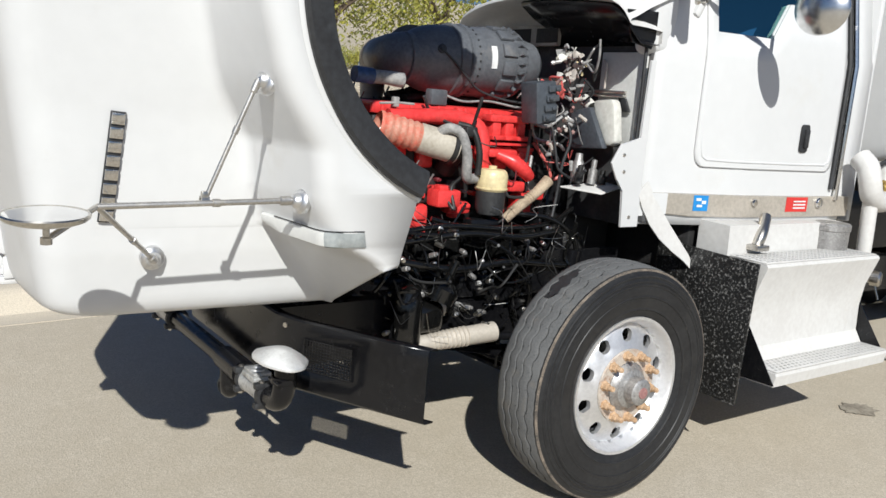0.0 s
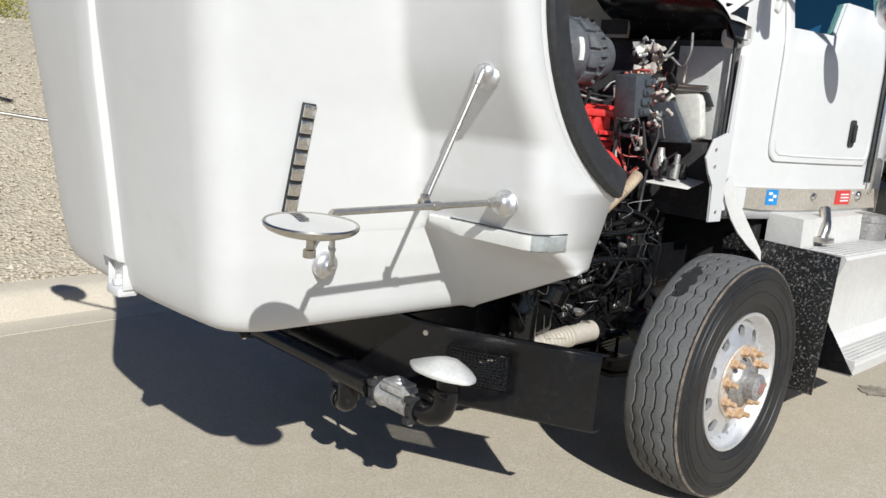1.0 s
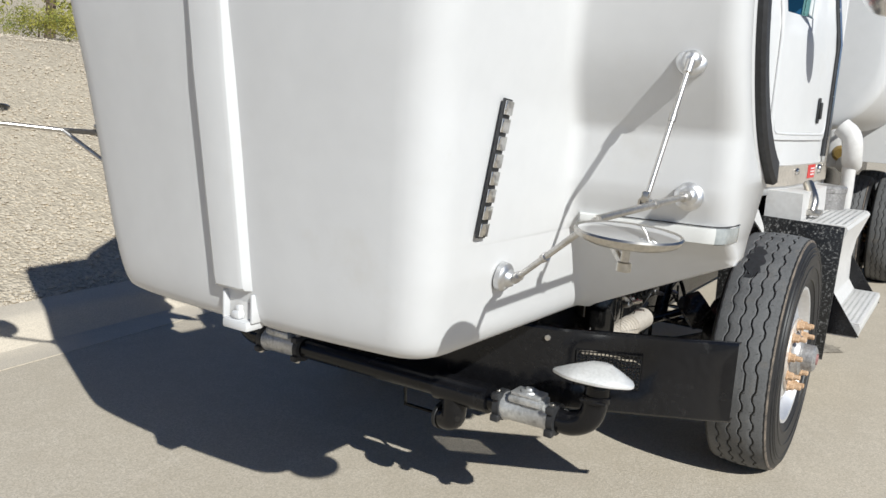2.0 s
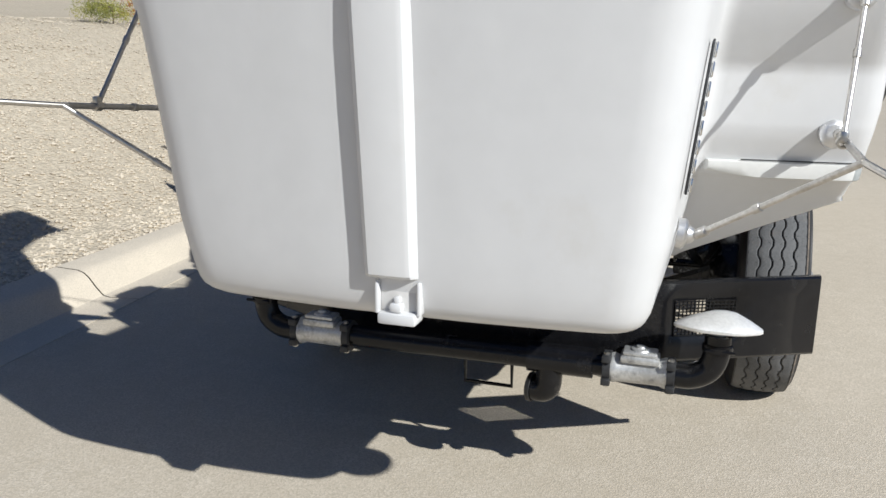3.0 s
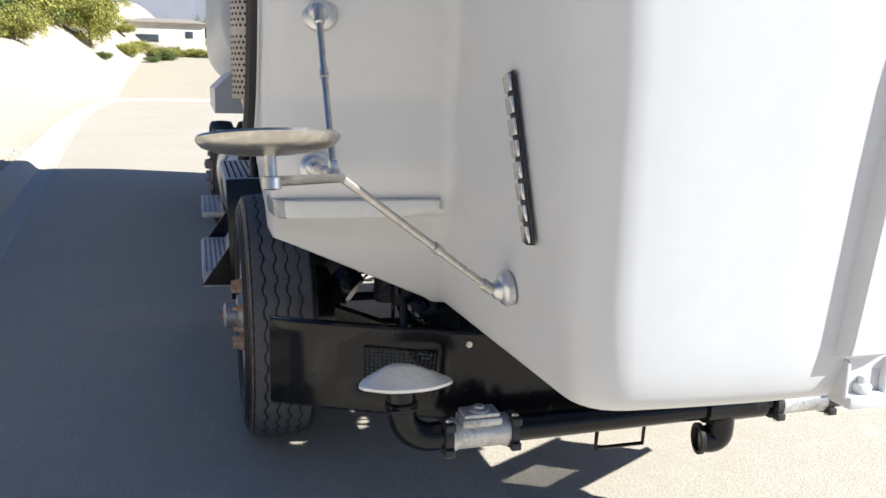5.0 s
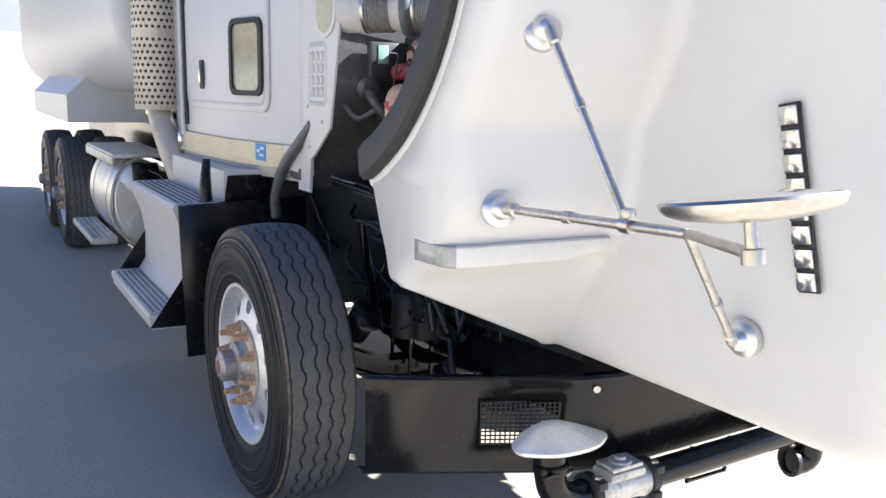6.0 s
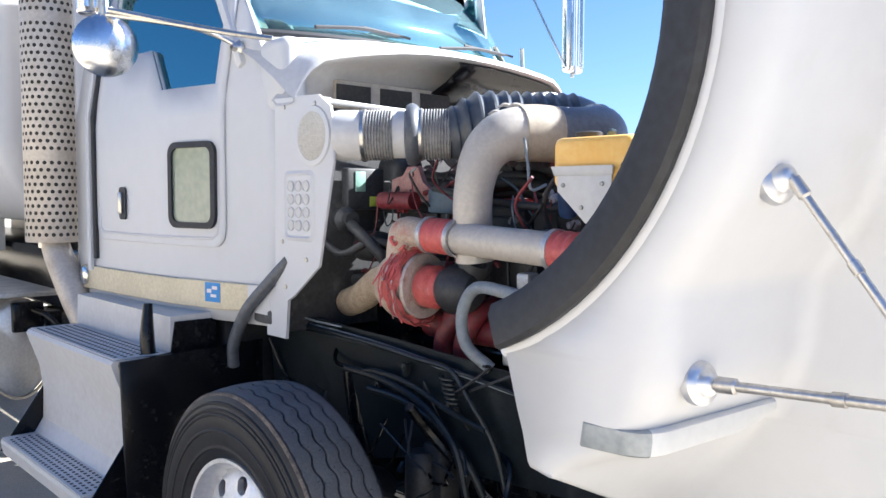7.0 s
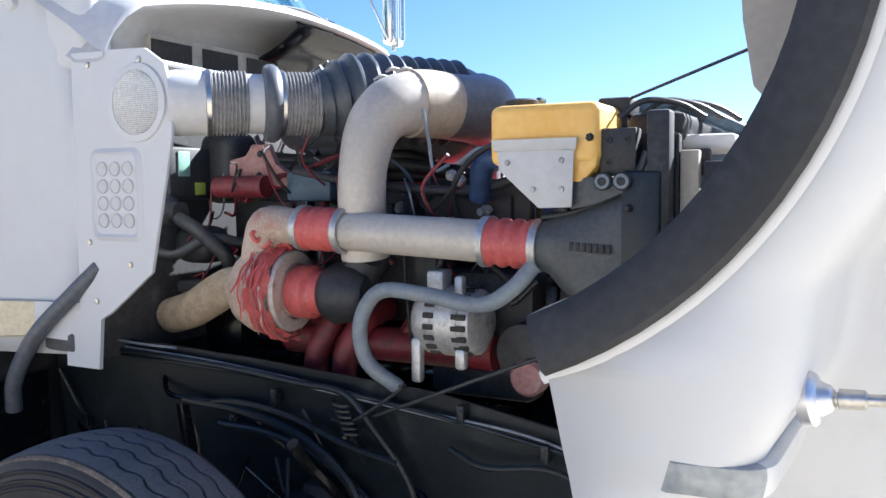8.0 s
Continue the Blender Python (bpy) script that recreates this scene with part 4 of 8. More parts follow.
    disc_prof = lambda r: lerp([(0.10, 0.118), (0.155, 0.118), (0.170, 0.110), (0.205, 0.098), (0.255, 0.080), (0.272, 0.060)], r) + out
    rings = [0.272, 0.262, 0.252]
    ang = lambda k: 2 * math.pi * k / n
    sheet(bm, [[(r * math.cos(ang(k)), disc_prof(r), r * math.sin(ang(k))) for k in range(n)] for r in rings], True)
    # ring with holes: for every hole 12 steps round
    per = n // holes
    hr, hole_r = 0.224, 0.030
    for h in range(holes):
        ac = 2 * math.pi * (h + 0.5) / holes
        bound = []
        k0 = h * per
        for k in range(per + 1):
            bound.append((0.252, ang(k0 + k)))
        for k in range(per, -1, -1):
            bound.append((0.185, ang(k0 + k)))
        outer = [Vector((r * math.cos(a), disc_prof(r), r * math.sin(a))) for r, a in bound]
        cpt = Vector((hr * math.cos(ac), disc_prof(hr), hr * math.sin(ac)))
        ux, uz = Vector((-math.sin(ac), 0, math.cos(ac))), Vector((math.cos(ac), -0.25, math.sin(ac)))
        ring_in, ring_back = [], []
        for p in outer:
            d = p - cpt
            q = math.atan2(d.dot(uz), d.dot(ux))
            w = cpt + hole_r * (math.cos(q) * ux * 1.05 + math.sin(q) * uz * 0.95)
            ring_in.append(w)
            ring_back.append(w + Vector((0, -0.022, 0)))
        sheet(bm, [outer, ring_in, ring_back], True)
    sheet(bm, [[(r * math.cos(ang(k)), disc_prof(r), r * math.sin(ang(k))) for k in range(n)] for r in (0.185, 0.172, 0.162, 0.150, 0.125, 0.10)], True)
    bmesh.ops.remove_doubles(bm, verts=bm.verts, dist=0.0003)
    rim = part("rim", bm, RIM, top, "brushed aluminium disc wheel with hand holes", smooth=35)
    bm = B()
    lathe(bm, (0, 0.02, 0), (0, 1, 0), [(0.28, -0.09), (0.20, -0.09), (0.0, -0.09)], 24)
    part("brake_drum", bm, BLACK, top)
    # hub and wheel nuts
    bm = B()
    hub_top = 0.16 if front else -0.02
    lathe(bm, (0, 0, 0), (0, 1, 0), [(0.108, 0.09 + out), (0.108, 0.124 + out), (0.092, 0.135 + out), (0.085, 0.152 + out), (0.060, 0.160 + out), (0.058, 0.205 + out), (0.045, 0.214 + out), (0.0, 0.216 + out)], 32)
    hub = part("hub", bm, CAST, top, "greasy grey hub with a rusty flange")
    bm = B()
    lathe(bm, (0, 0, 0), (0, 1, 0), [(0.026, 0.210 + out), (0.024, 0.220 + out), (0.0, 0.222 + out)], 20)
    part("hub_cap", bm, PINK_DUST, top)
    bm = B()
    lathe(bm, (0, 0, 0), (0, 1, 0), [(0.168, 0.1135 + out), (0.165, 0.1215 + out), (0.110, 0.1225 + out)], 40)
    part("hub_flange", bm, RUST_PALE, top)
    for k in range(10):
        a = 2 * math.pi * (k + 0.25) / 10
        bm = B()
        c = (0.1428 * math.cos(a), 0.118 + out, 0.1428 * math.sin(a))
        lathe(bm, c, (0, 1, 0), [(0.024, 0.0), (0.024, 0.008), (0.019, 0.012), (0.018, 0.030), (0.014, 0.033)], 6)
        lathe(bm, c, (0, 1, 0), [(0.012, 0.03), (0.012, 0.056), (0.009, 0.060), (0.0, 0.060)], 10)
        part("wheel_nut", bm, RUST, top, smooth=20)
    top.matrix_basis = pose(*at, 0, 0, 0 if s > 0 else 180)
    return top


fw_l = wheel((-0.16, -1.05, 0.53), -1)
fw_r = copy_thing(fw_l, pose(-0.16, 1.05, 0.53, 0, 0, 0))

# ---------------------------------------------------------------- bumper, spray bar and chassis
bm = B()
half_line = [(-1.50, 0.50), (-1.47, 0.62), (-1.447, 0.665), (-1.345, 0.862), (-1.30, 0.95), (-1.195, 1.145)]
top_line = [(x, -y) for x, y in reversed(half_line)] + half_line
levels = [(0.80, 0.035), (0.803, 0.0), (0.797, -0.006), (0.738, -0.0075), (0.612, -0.008), (0.53, -0.008), (0.522, 0.0), (0.525, 0.035)]
grid = [[bm.verts.new((x + dx, y, z)) for x, y in top_line] for z, dx in levels]
for i in range(len(levels) - 1):
    for j in range(len(top_line) - 1):
        if not (i == 3 and j in (2, 8)):
            bm.faces.new((grid[i][j], grid[i][j + 1], grid[i + 1][j + 1], grid[i + 1][j]))
bumper = part("bumper", bm, BLACK, truck, "black steel bumper with swept-back ends", smooth=30)
bs = bumper.modifiers.new("thickness", "SOLIDIFY")
bs.thickness, bs.offset = 0.006, 0
for s in (1, -1):
    # mesh vent and bolts in each end of the bumper
    bm = B()
    a, b = Vector((-1.452, 0.665 * s, 0)), Vector((-1.353, 0.862 * s, 0))
    n = Vector((-0.89, 0.46 * s, 0)).normalized()
    up = Vector((0, 0, 1))
    for i in range(11):
        z = 0.615 + 0.012 * i
        tube(bm, [a + n * 0.008 + up * z, b + n * 0.008 + up * z], 0.0026, 5, False)
    for i in range(17):
        p = a + (b - a) * i / 16 + n * 0.0085
        tube(bm, [p + up * 0.612, p + up * 0.738], 0.0026, 5, False)
    part("vent_mesh", bm, BLACK, bumper)
    for f, z in ((0.03, 0.77), (0.97, 0.77), (0.97, 0.55), (0.5, 0.55)):
        p = Vector((-1.50, 0.55 * s, z)) + (Vector((-1.20, 1.13 * s, z)) - Vector((-1.50, 0.55 * s, z))) * f
        bm = B()
        lathe(bm, p + n * 0.004, n, [(0.011, 0), (0.011, 0.006), (0.0, 0.007)], 6)
        part("bolt", bm, STEEL, bumper, smooth=20)

# spray bar: pipe, clamps, valves, elbows and fan nozzles
bar = tagged(empty("spray_bar", truck), "black water pipe with two silver valves and fan nozzles")
bm = B()
tube(bm, [(-1.60, -0.46, 0.535), (-1.60, 0.46, 0.530)], 0.040, 20, False)
part("pipe", bm, BLACK, bar)
bm = B()
tube(bm, [(-1.60, -0.20, 0.535), (-1.60, -0.42, 0.535)], 0.052, 20, False)
tube(bm, [(-1.600, -0.273, 0.51), (-1.600, -0.273, 0.455), (-1.597, -0.267, 0.428), (-1.590, -0.245, 0.415), (-1.580, -0.212, 0.415)], 0.045, 18)
part("drain_elbow", bm, BLACK, bar)
bm = B()
lathe(bm, (-1.579, -0.208, 0.415), (0.22, 1, 0.0), [(0.049, -0.012), (0.052, -0.010), (0.052, 0.004), (0.040, 0.005), (0.038, -0.010), (0.0, -0.010)], 18)
part("elbow_rim", bm, GRIME, bar)
bm = B()
tube(bm, [(-1.42, 0.075, 0.46), (-1.41, 0.075, 0.335), (-1.41, -0.105, 0.335), (-1.42, -0.105, 0.46)], 0.008, 8, False)
part("pull_handle", bm, BLACK, bar, "black bent-rod handle")
for s in (1, -1):
    z0 = 0.53
    bm = B()
    lathe(bm, (-1.60, 0.475 * s, z0), (0, s, 0), [(0.03, 0), (0.047, 0.0), (0.051, 0.015), (0.046, 0.028), (0.045, 0.162), (0.051, 0.175), (0.051, 0.19), (0.03, 0.19)], 24)
    rbox(bm, (-1.607, 0.572 * s, z0 + 0.046), (0.082, 0.125, 0.026), 0.008)
    rbox(bm, (-1.607, 0.572 * s, z0 + 0.066), (0.072, 0.11, 0.014), 0.005)
    lathe(bm, (-1.607, 0.572 * s, z0 + 0.072), (0, 0, 1), [(0.034, 0), (0.030, 0.006), (0.016, 0.009), (0.014, 0.015), (0, 0.016)], 20)
    part("valve", bm, CAST_PALE, bar, "silver cast control valve")
    for y in (0.467, 0.672):
        bm = B()
        lathe(bm, (-1.60, (y - 0.014) * s, z0), (0, s, 0), [(0.04, 0), (0.055, 0.002), (0.055, 0.026), (0.04, 0.028)], 24)
        for dz in (-0.036, 0.042):
            rbox(bm, (-1.640, y * s, z0 + dz), (0.040, 0.03, 0.024), 0.004)
        part("pipe_clamp", bm, RUBBER, bar, "black rubber pipe coupling")
        bm = B()
        tube(bm, [(-1.632, y * s, z0 - 0.058), (-1.632, y * s, z0 + 0.062)], 0.006, 8, False)
        for dz in (-0.050, -0.030, 0.036, 0.054):
            lathe(bm, (-1.632, y * s, z0 + dz), (0, 0, 1), [(0, -0.006), (0.011, -0.006), (0.011, 0.006), (0, 0.006)], 6)
        part("clamp_bolt", bm, STEEL, bar, smooth=20)
    bm = B()
    tube(bm, [(-1.60, 0.68 * s, z0), (-1.60, 0.735 * s, z0 + 0.002), (-1.60, 0.785 * s, z0 + 0.03), (-1.60, 0.806 * s, z0 + 0.08), (-1.595, 0.808 * s, z0 + 0.145)], 0.042, 18)
    lathe(bm, (-1.604, 0.808 * s, z0 + 0.095), (0, 0, 1), [(0.042, 0), (0.048, 0.004), (0.048, 0.022), (0.042, 0.026)], 20)
    tube(bm, [(-1.645, 0.77 * s, z0 + 0.108), (-1.645, 0.86 * s, z0 + 0.108)], 0.006, 8, False)
    part("elbow", bm, BLACK, bar)
    bm = B()
    c = (-1.575, 0.806 * s, z0 + 0.145)
    lathe(bm, c, (0, 0, 1), [(0.03, 0), (0.036, 0.010), (0.036, 0.028), (0.03, 0.034)], 20)
    edge = [(-1.655, 0.664), (-1.560, 0.692), (-1.508, 0.820), (-1.575, 0.918), (-1.640, 0.945), (-1.708, 0.865), (-1.712, 0.745), (-1.655, 0.664)]
    rim = [(q.x + 1.612, q.y - 0.826) for q in rounded([(0.5 * (edge[0][0] + edge[1][0]), 0.5 * (edge[0][1] + edge[1][1]), 0)] + [(u, v, 0) for u, v in edge[1:]] + [(0.5 * (edge[0][0] + edge[1][0]), 0.5 * (edge[0][1] + edge[1][1]), 0)], [0.05, 0.04, 0.02, 0.035, 0.06, 0.06, 0.05], 4)][:-1]
    rows = []
    for k, dz in ((0.35, 0.030), (0.96, 0.030), (1.0, 0.033), (1.0, 0.041), (0.96, 0.046), (0.66, 0.066), (0.30, 0.086), (0.12, 0.088)):
        rows.append([(-1.612 + k * u, (0.826 + k * v) * s, c[2] + dz - 0.08 * k * u) for u, v in rim])
    bm.faces.new(sheet(bm, rows, True)[-1])
    part("fan_nozzle", bm, NOZZLE, bar, "dull aluminium fan-shaped spray head")

# frame rails, cross members, axle, springs
frame_ob = tagged(empty("chassis_frame", truck), "black painted steel chassis frame")
for s in (1, -1):
    bm = B()
    y = 0.43 * s
    prof = [(y, 0.80), (y - 0.085 * s, 0.80), (y - 0.085 * s, 0.79), (y - 0.01 * s, 0.79), (y - 0.01 * s, 0.55), (y - 0.085 * s, 0.55), (y - 0.085 * s, 0.54), (y, 0.54)]
    a = [bm.verts.new((-1.46, py, pz)) for py, pz in prof]
    b = [bm.verts.new((9.4, py, pz)) for py, pz in prof]
    bm.faces.new(a), bm.faces.new(b)
    for i in range(8):
        bm.faces.new((a[i], a[(i + 1) % 8], b[(i + 1) % 8], b[i]))
    part("frame_rail", bm, BLACK, frame_ob, smooth=20)
    bm = B()
    for k in range(4):
        w = 0.62 - 0.11 * k
        tube(bm, [(-0.16 - w, y, 0.50 + 0.06 * (w / 0.62) ** 2 + 0.0), (-0.16, y, 0.47 - 0.018 * k + 0.03), (-0.16 + w, y, 0.50 + 0.06 * (w / 0.62) ** 2)], 0.012, 6)
    for dx in (-0.08, 0.08):
        tube(bm, [(-0.16 + dx, y - 0.05, 0.38), (-0.16 + dx, y - 0.05, 0.56), (-0.16 + dx, y + 0.05, 0.56), (-0.16 + dx, y + 0.05, 0.38)], 0.010, 6, False)
    part("leaf_spring", bm, BLACK, frame_ob)
    bm = B()
    tube(bm, [(-0.02, (0.50) * s, 0.55), (0.05, 0.52 * s, 0.85)], 0.033, 12, False)
    tube(bm, [(0.05, 0.52 * s, 0.80), (0.08, 0.525 * s, 1.0)], 0.04, 12, False)
    part("shock_absorber", bm, BLACK, frame_ob)
    bm = B()
    lathe(bm, (-0.16, 0.80 * s, 0.53), (0, s, 0), [(0.0, 0.0), (0.19, 0.0), (0.205, 0.02), (0.205, 0.13), (0.0, 0.13)], 28)
    lathe(bm, (-0.36, 0.72 * s, 0.66), (0.3, s * 0.5, 0.4), [(0, 0), (0.07, 0.0), (0.082, 0.03), (0.082, 0.07), (0.07, 0.11), (0, 0.11)], 18)
    part("brake", bm, BLACK, frame_ob)
for x, z, r in ((-1.35, 0.66, 0.05), (0.9, 0.66, 0.05), (2.6, 0.66, 0.05), (5.0, 0.66, 0.06)):
    bm = B()
    tube(bm, [(x, -0.43, z), (x, 0.43, z)], r, 12, False)
    part("cross_member", bm, BLACK, frame_ob)
bm = B()
rows = []
for y, z, h in ((-0.95, 0.53, 0.09), (-0.80, 0.51, 0.10), (-0.55, 0.41, 0.10), (0.0, 0.39, 0.10), (0.55, 0.41, 0.10), (0.80, 0.51, 0.10), (0.95, 0.53, 0.09)):
    rows.append([(-0.16 + dx, y, z + dz * h) for dx, dz in ((-0.05, -0.5), (0.05, -0.5), (0.05, -0.3), (0.02, -0.25), (0.02, 0.25), (0.05, 0.3), (0.05, 0.5), (-0.05, 0.5), (-0.05, 0.3), (-0.02, 0.25), (-0.02, -0.25), (-0.05, -0.3))])
sheet(bm, rows, True)
part("front_axle", bm, BLACK, frame_ob)
bm = B()
tube(bm, [(0.16, -0.80, 0.50), (0.16, 0.80, 0.50)], 0.022, 10, False)
tube(bm, [(-0.75, -0.50, 0.62), (-0.1, -0.56, 0.58), (0.0, -0.62, 0.6)], 0.02, 10, False)
part("tie_rod", bm, BLACK, frame_ob)
bm = B()
lathe(bm, (-0.89, -0.52, 0.60), (0, 0, 1), [(0, 0), (0.055, 0.0), (0.062, 0.02), (0.062, 0.22), (0.052, 0.24), (0.052, 0.27), (0.03, 0.28), (0, 0.285)], 22)
rbox(bm, (-0.78, -0.50, 0.72), (0.16, 0.10, 0.14), 0.04, None, 3)
lathe(bm, (-0.74, -0.53, 0.80), (0.4, -0.1, 1), [(0.0, 0), (0.07, 0.0), (0.075, 0.06), (0.05, 0.09), (0.02, 0.10), (0.02, 0.2), (0, 0.2)], 16)
part("steering_box", bm, OILY, frame_ob)

# ---------------------------------------------------------------- cab
CAB_W = [(0.10, 0.70), (0.28, 0.715), (0.62, 0.795), (0.90, 0.855), (1.33, 0.885), (1.95, 0.905)]
cab = tagged(empty("cab", truck), "white truck cab with bare door sides")


def cab_side(x, z, s, out=0.0):
    tuck = 0.0 if z < 2.05 else 0.16 * (z - 2.05)
    return Vector((x, (lerp(CAB_W, x) + out - tuck) * s, z))


def side_panel(outline, s, out, thick, bev=0.004):
    """A plate laid on the cab's side: (x, z) pairs."""
    bm = B()
    a = [bm.verts.new(cab_side(x, z, s, out)) for x, z in outline]
    b = [bm.verts.new(cab_side(x, z, s, out + thick)) for x, z in outline]
    faces = [bm.faces.new(a), bm.faces.new(b)]
    for i in range(len(a)):
        faces.append(bm.faces.new((a[i], a[(i + 1) % len(a)], b[(i + 1) % len(a)], b[i])))
    return bm


def strip_on_side(bm, line, s, out, r=0.008, closed=False):
    pts = [cab_side(x, z, s, out) for x, z in line]
    if closed:
        pts.append(pts[0])
    tube(bm, pts, r, 8, False)


def side_grid(bm, xs, zs, s, out, keep, shape=None):
    """Quads laid on the cab's side where keep(x, z) holds; the window's sill ramp is cut across its cell."""
    shape = shape or (lambda x, z: x)
    v = {(i, j): bm.verts.new(cab_side(shape(x, z), z, s, out)) for i, x in enumerate(xs) for j, z in enumerate(zs)}
    for i in range(len(xs) - 1):
        for j in range(len(zs) - 1):
            x, z = (xs[i] + xs[i + 1]) / 2, (zs[j] + zs[j + 1]) / 2
            q = [v[i, j], v[i + 1, j], v[i + 1, j + 1], v[i, j + 1]]
            if xs[i] == RAMP[0] and zs[j] == RAMP[2]:
                bm.faces.new(q[:3])
            elif keep(x, z) and abs(q[0].co.x - q[1].co.x) > 0.002:
                bm.faces.new(q)
    for w in [w for w in bm.verts if not w.link_faces]:
        bm.verts.remove(w)


RAMP = (1.0, 1.14, 2.125, 2.315)


def in_window(x, z):
    return 0.635 < x < 1.575 and 2.125 < z < 2.70 and (x < 1.14 or z > 2.315)


def door_shape(x, z):
    d = max(0.0, 1.535 - z) / 0.075
    k = 0.06 * (1 - math.sqrt(max(0.0, 1 - min(1.0, d) ** 2)))
    return 0.575 + k + (x - 0.575) / 1.07 * (1.07 - 2 * k)


# side walls with a real opening for the window
for s in (1, -1):
    bm = B()
    side_grid(bm, [0.28, 0.36, 0.42, 0.50, 0.62, 0.635, 0.78, 0.90, 1.0, 1.14, 1.33, 1.575, 1.66, 1.80, 1.92], [1.16, 1.24, 1.34, 1.46, 1.70, 1.90, 2.06, 2.125, 2.315, 2.45, 2.58, 2.70, 2.84], s, 0.0,
              lambda x, z: not in_window(x, z) and not (z < 1.24 and x > 1.8), lambda x, z: max(x, 0.28 + 0.67 * (z - 2.06), 0.45 + 0.6 * (z - 2.315)))
    ob = part("side_wall", bm, PAINT, cab, smooth=40)
    so = ob.modifiers.new("thickness", "SOLIDIFY")
    so.thickness, so.offset = 0.03, -1
    # door skin, proud of the wall, with a pressed bead inside its edge
    bm = B()
    side_grid(bm, [0.575, 0.60, 0.635, 0.78, 0.90, 1.0, 1.14, 1.33, 1.575, 1.62, 1.645], [1.46, 1.463, 1.47, 1.482, 1.50, 1.535, 1.8, 2.0, 2.125, 2.315, 2.70], s, 0.011, lambda x, z: not in_window(x, z), door_shape)
    door = part("door", bm, PAINT, cab, smooth=40)
    so = door.modifiers.new("thickness", "SOLIDIFY")
    so.thickness, so.offset = 0.010, -1
    bm = B()
    strip_on_side(bm, [(0.612, 2.6), (0.612, 1.56), (0.622, 1.515), (0.65, 1.497), (0.78, 1.494), (0.90, 1.494), (1.33, 1.494), (1.57, 1.496), (1.605, 1.515), (1.614, 1.56), (1.614, 2.3)], s, 0.009, 0.007)
    part("door_pressing", bm, PAINT, cab)
    bm = B()
    strip_on_side(bm, [(1.672, 1.36), (1.672, 2.05), (1.668, 2.75)], s, 0.010, 0.014)
    part("door_gap", bm, RUBBER, cab)
    bm = B()
    strip_on_side(bm, [(1.715, 1.30), (1.715, 2.05), (1.71, 2.75)], s, 0.018, 0.016)
    part("grab_rail", bm, CHROME if s < 0 else PAINT, cab)
    # handle in a dark recess
    bm = B()
    c = cab_side(1.345, 1.635, s, 0.013)
    pts = [c + Vector((px, 0, pz)) for px, pz in round_rect(0.075, 0.15, 0.02)]
    slab(bm, pts, (0, s, 0), 0.006)
    part("handle_recess", bm, RUBBER, cab)
    bm = B()
    rbox(bm, c + Vector((0.008, 0.012 * s, 0.0)), (0.034, 0.018, 0.10), 0.007)
    part("door_handle", bm, BLACK_MATT if s < 0 else STEEL, cab, "door pull handle")
    # stainless rocker panel with stickers and lamps
    bm = B()
    sheet(bm, [[cab_side(x, low, s, 0.002), cab_side(x, low, s, 0.013), cab_side(x, low + 0.004, s, 0.016), cab_side(x, 1.317, s, 0.016), cab_side(x, 1.321, s, 0.013), cab_side(x, 1.321, s, 0.002)] for x, low in ((0.36, 1.25), (0.44, 1.215), (0.58, 1.205), (0.62, 1.205), (0.75, 1.205), (0.90, 1.205), (1.1, 1.205), (1.33, 1.205), (1.6, 1.205), (1.86, 1.205))])
    part("rocker_panel", bm, ROCKER_STEEL if s < 0 else ROCKER, cab, "stainless rocker panel" if s < 0 else "dusty cream rocker panel", smooth=20)
    bm = side_panel([(0.60, 1.315), (0.69, 1.315), (0.69, 1.235), (0.60, 1.235)], s, 0.017, 0.0015)
    part("sticker", bm, BLUE_STICKER, cab, "blue and white sticker")
    bm = B()
    for k, (dx, dz, w, h) in enumerate(((0.015, 0.05, 0.03, 0.014), (0.05, 0.035, 0.026, 0.016), (0.02, 0.018, 0.034, 0.012))):
        a = (0.60 + dx, 1.237 + dz)
        o = [cab_side(a[0], a[1], s, 0.019), cab_side(a[0] + w, a[1], s, 0.019), cab_side(a[0] + w, a[1] + h, s, 0.019), cab_side(a[0], a[1] + h, s, 0.019)]
        slab(bm, o, (0, s, 0), 0.001)
    part("sticker_print", bm, WHITE_STICKER, cab)
    if s < 0:
        bm = side_panel([(1.27, 1.315), (1.46, 1.315), (1.46, 1.235), (1.27, 1.235)], s, 0.017, 0.0015)
        part("sticker", bm, RED_STICKER, cab, "red sticker with white print")
        bm = B()
        for k in range(3):
            o = [cab_side(1.33 + dx, 1.252 + 0.018 * k + dz, s, 0.019) for dx, dz in ((0, 0), (0.11, 0), (0.11, 0.008), (0, 0.008))]
            slab(bm, o, (0, s, 0), 0.001)
        part("sticker_print", bm, WHITE_STICKER, cab)
    for x in (1.00, 1.56) if s < 0 else (1.80,):
        bm = B()
        r = 0.02 if x < 1.5 else (0.03 if s < 0 else 0.05)
        lathe(bm, cab_side(x, 1.285 if s < 0 else 1.27, s, 0.016), (0, s, 0), [(r, 0), (r, 0.01), (r * 0.8, 0.018), (0, 0.02)], 20)
        part("marker_lamp", bm, CHROME, cab)
    # lower front corner plate and rubber fender support strap
    bm = side_panel([(0.24, 1.20), (0.44, 1.215), (0.44, 1.32), (0.24, 1.32)], s, 0.0, 0.02)
    part("corner_plate", bm, PAINT, cab, smooth=20)
    bm = B()
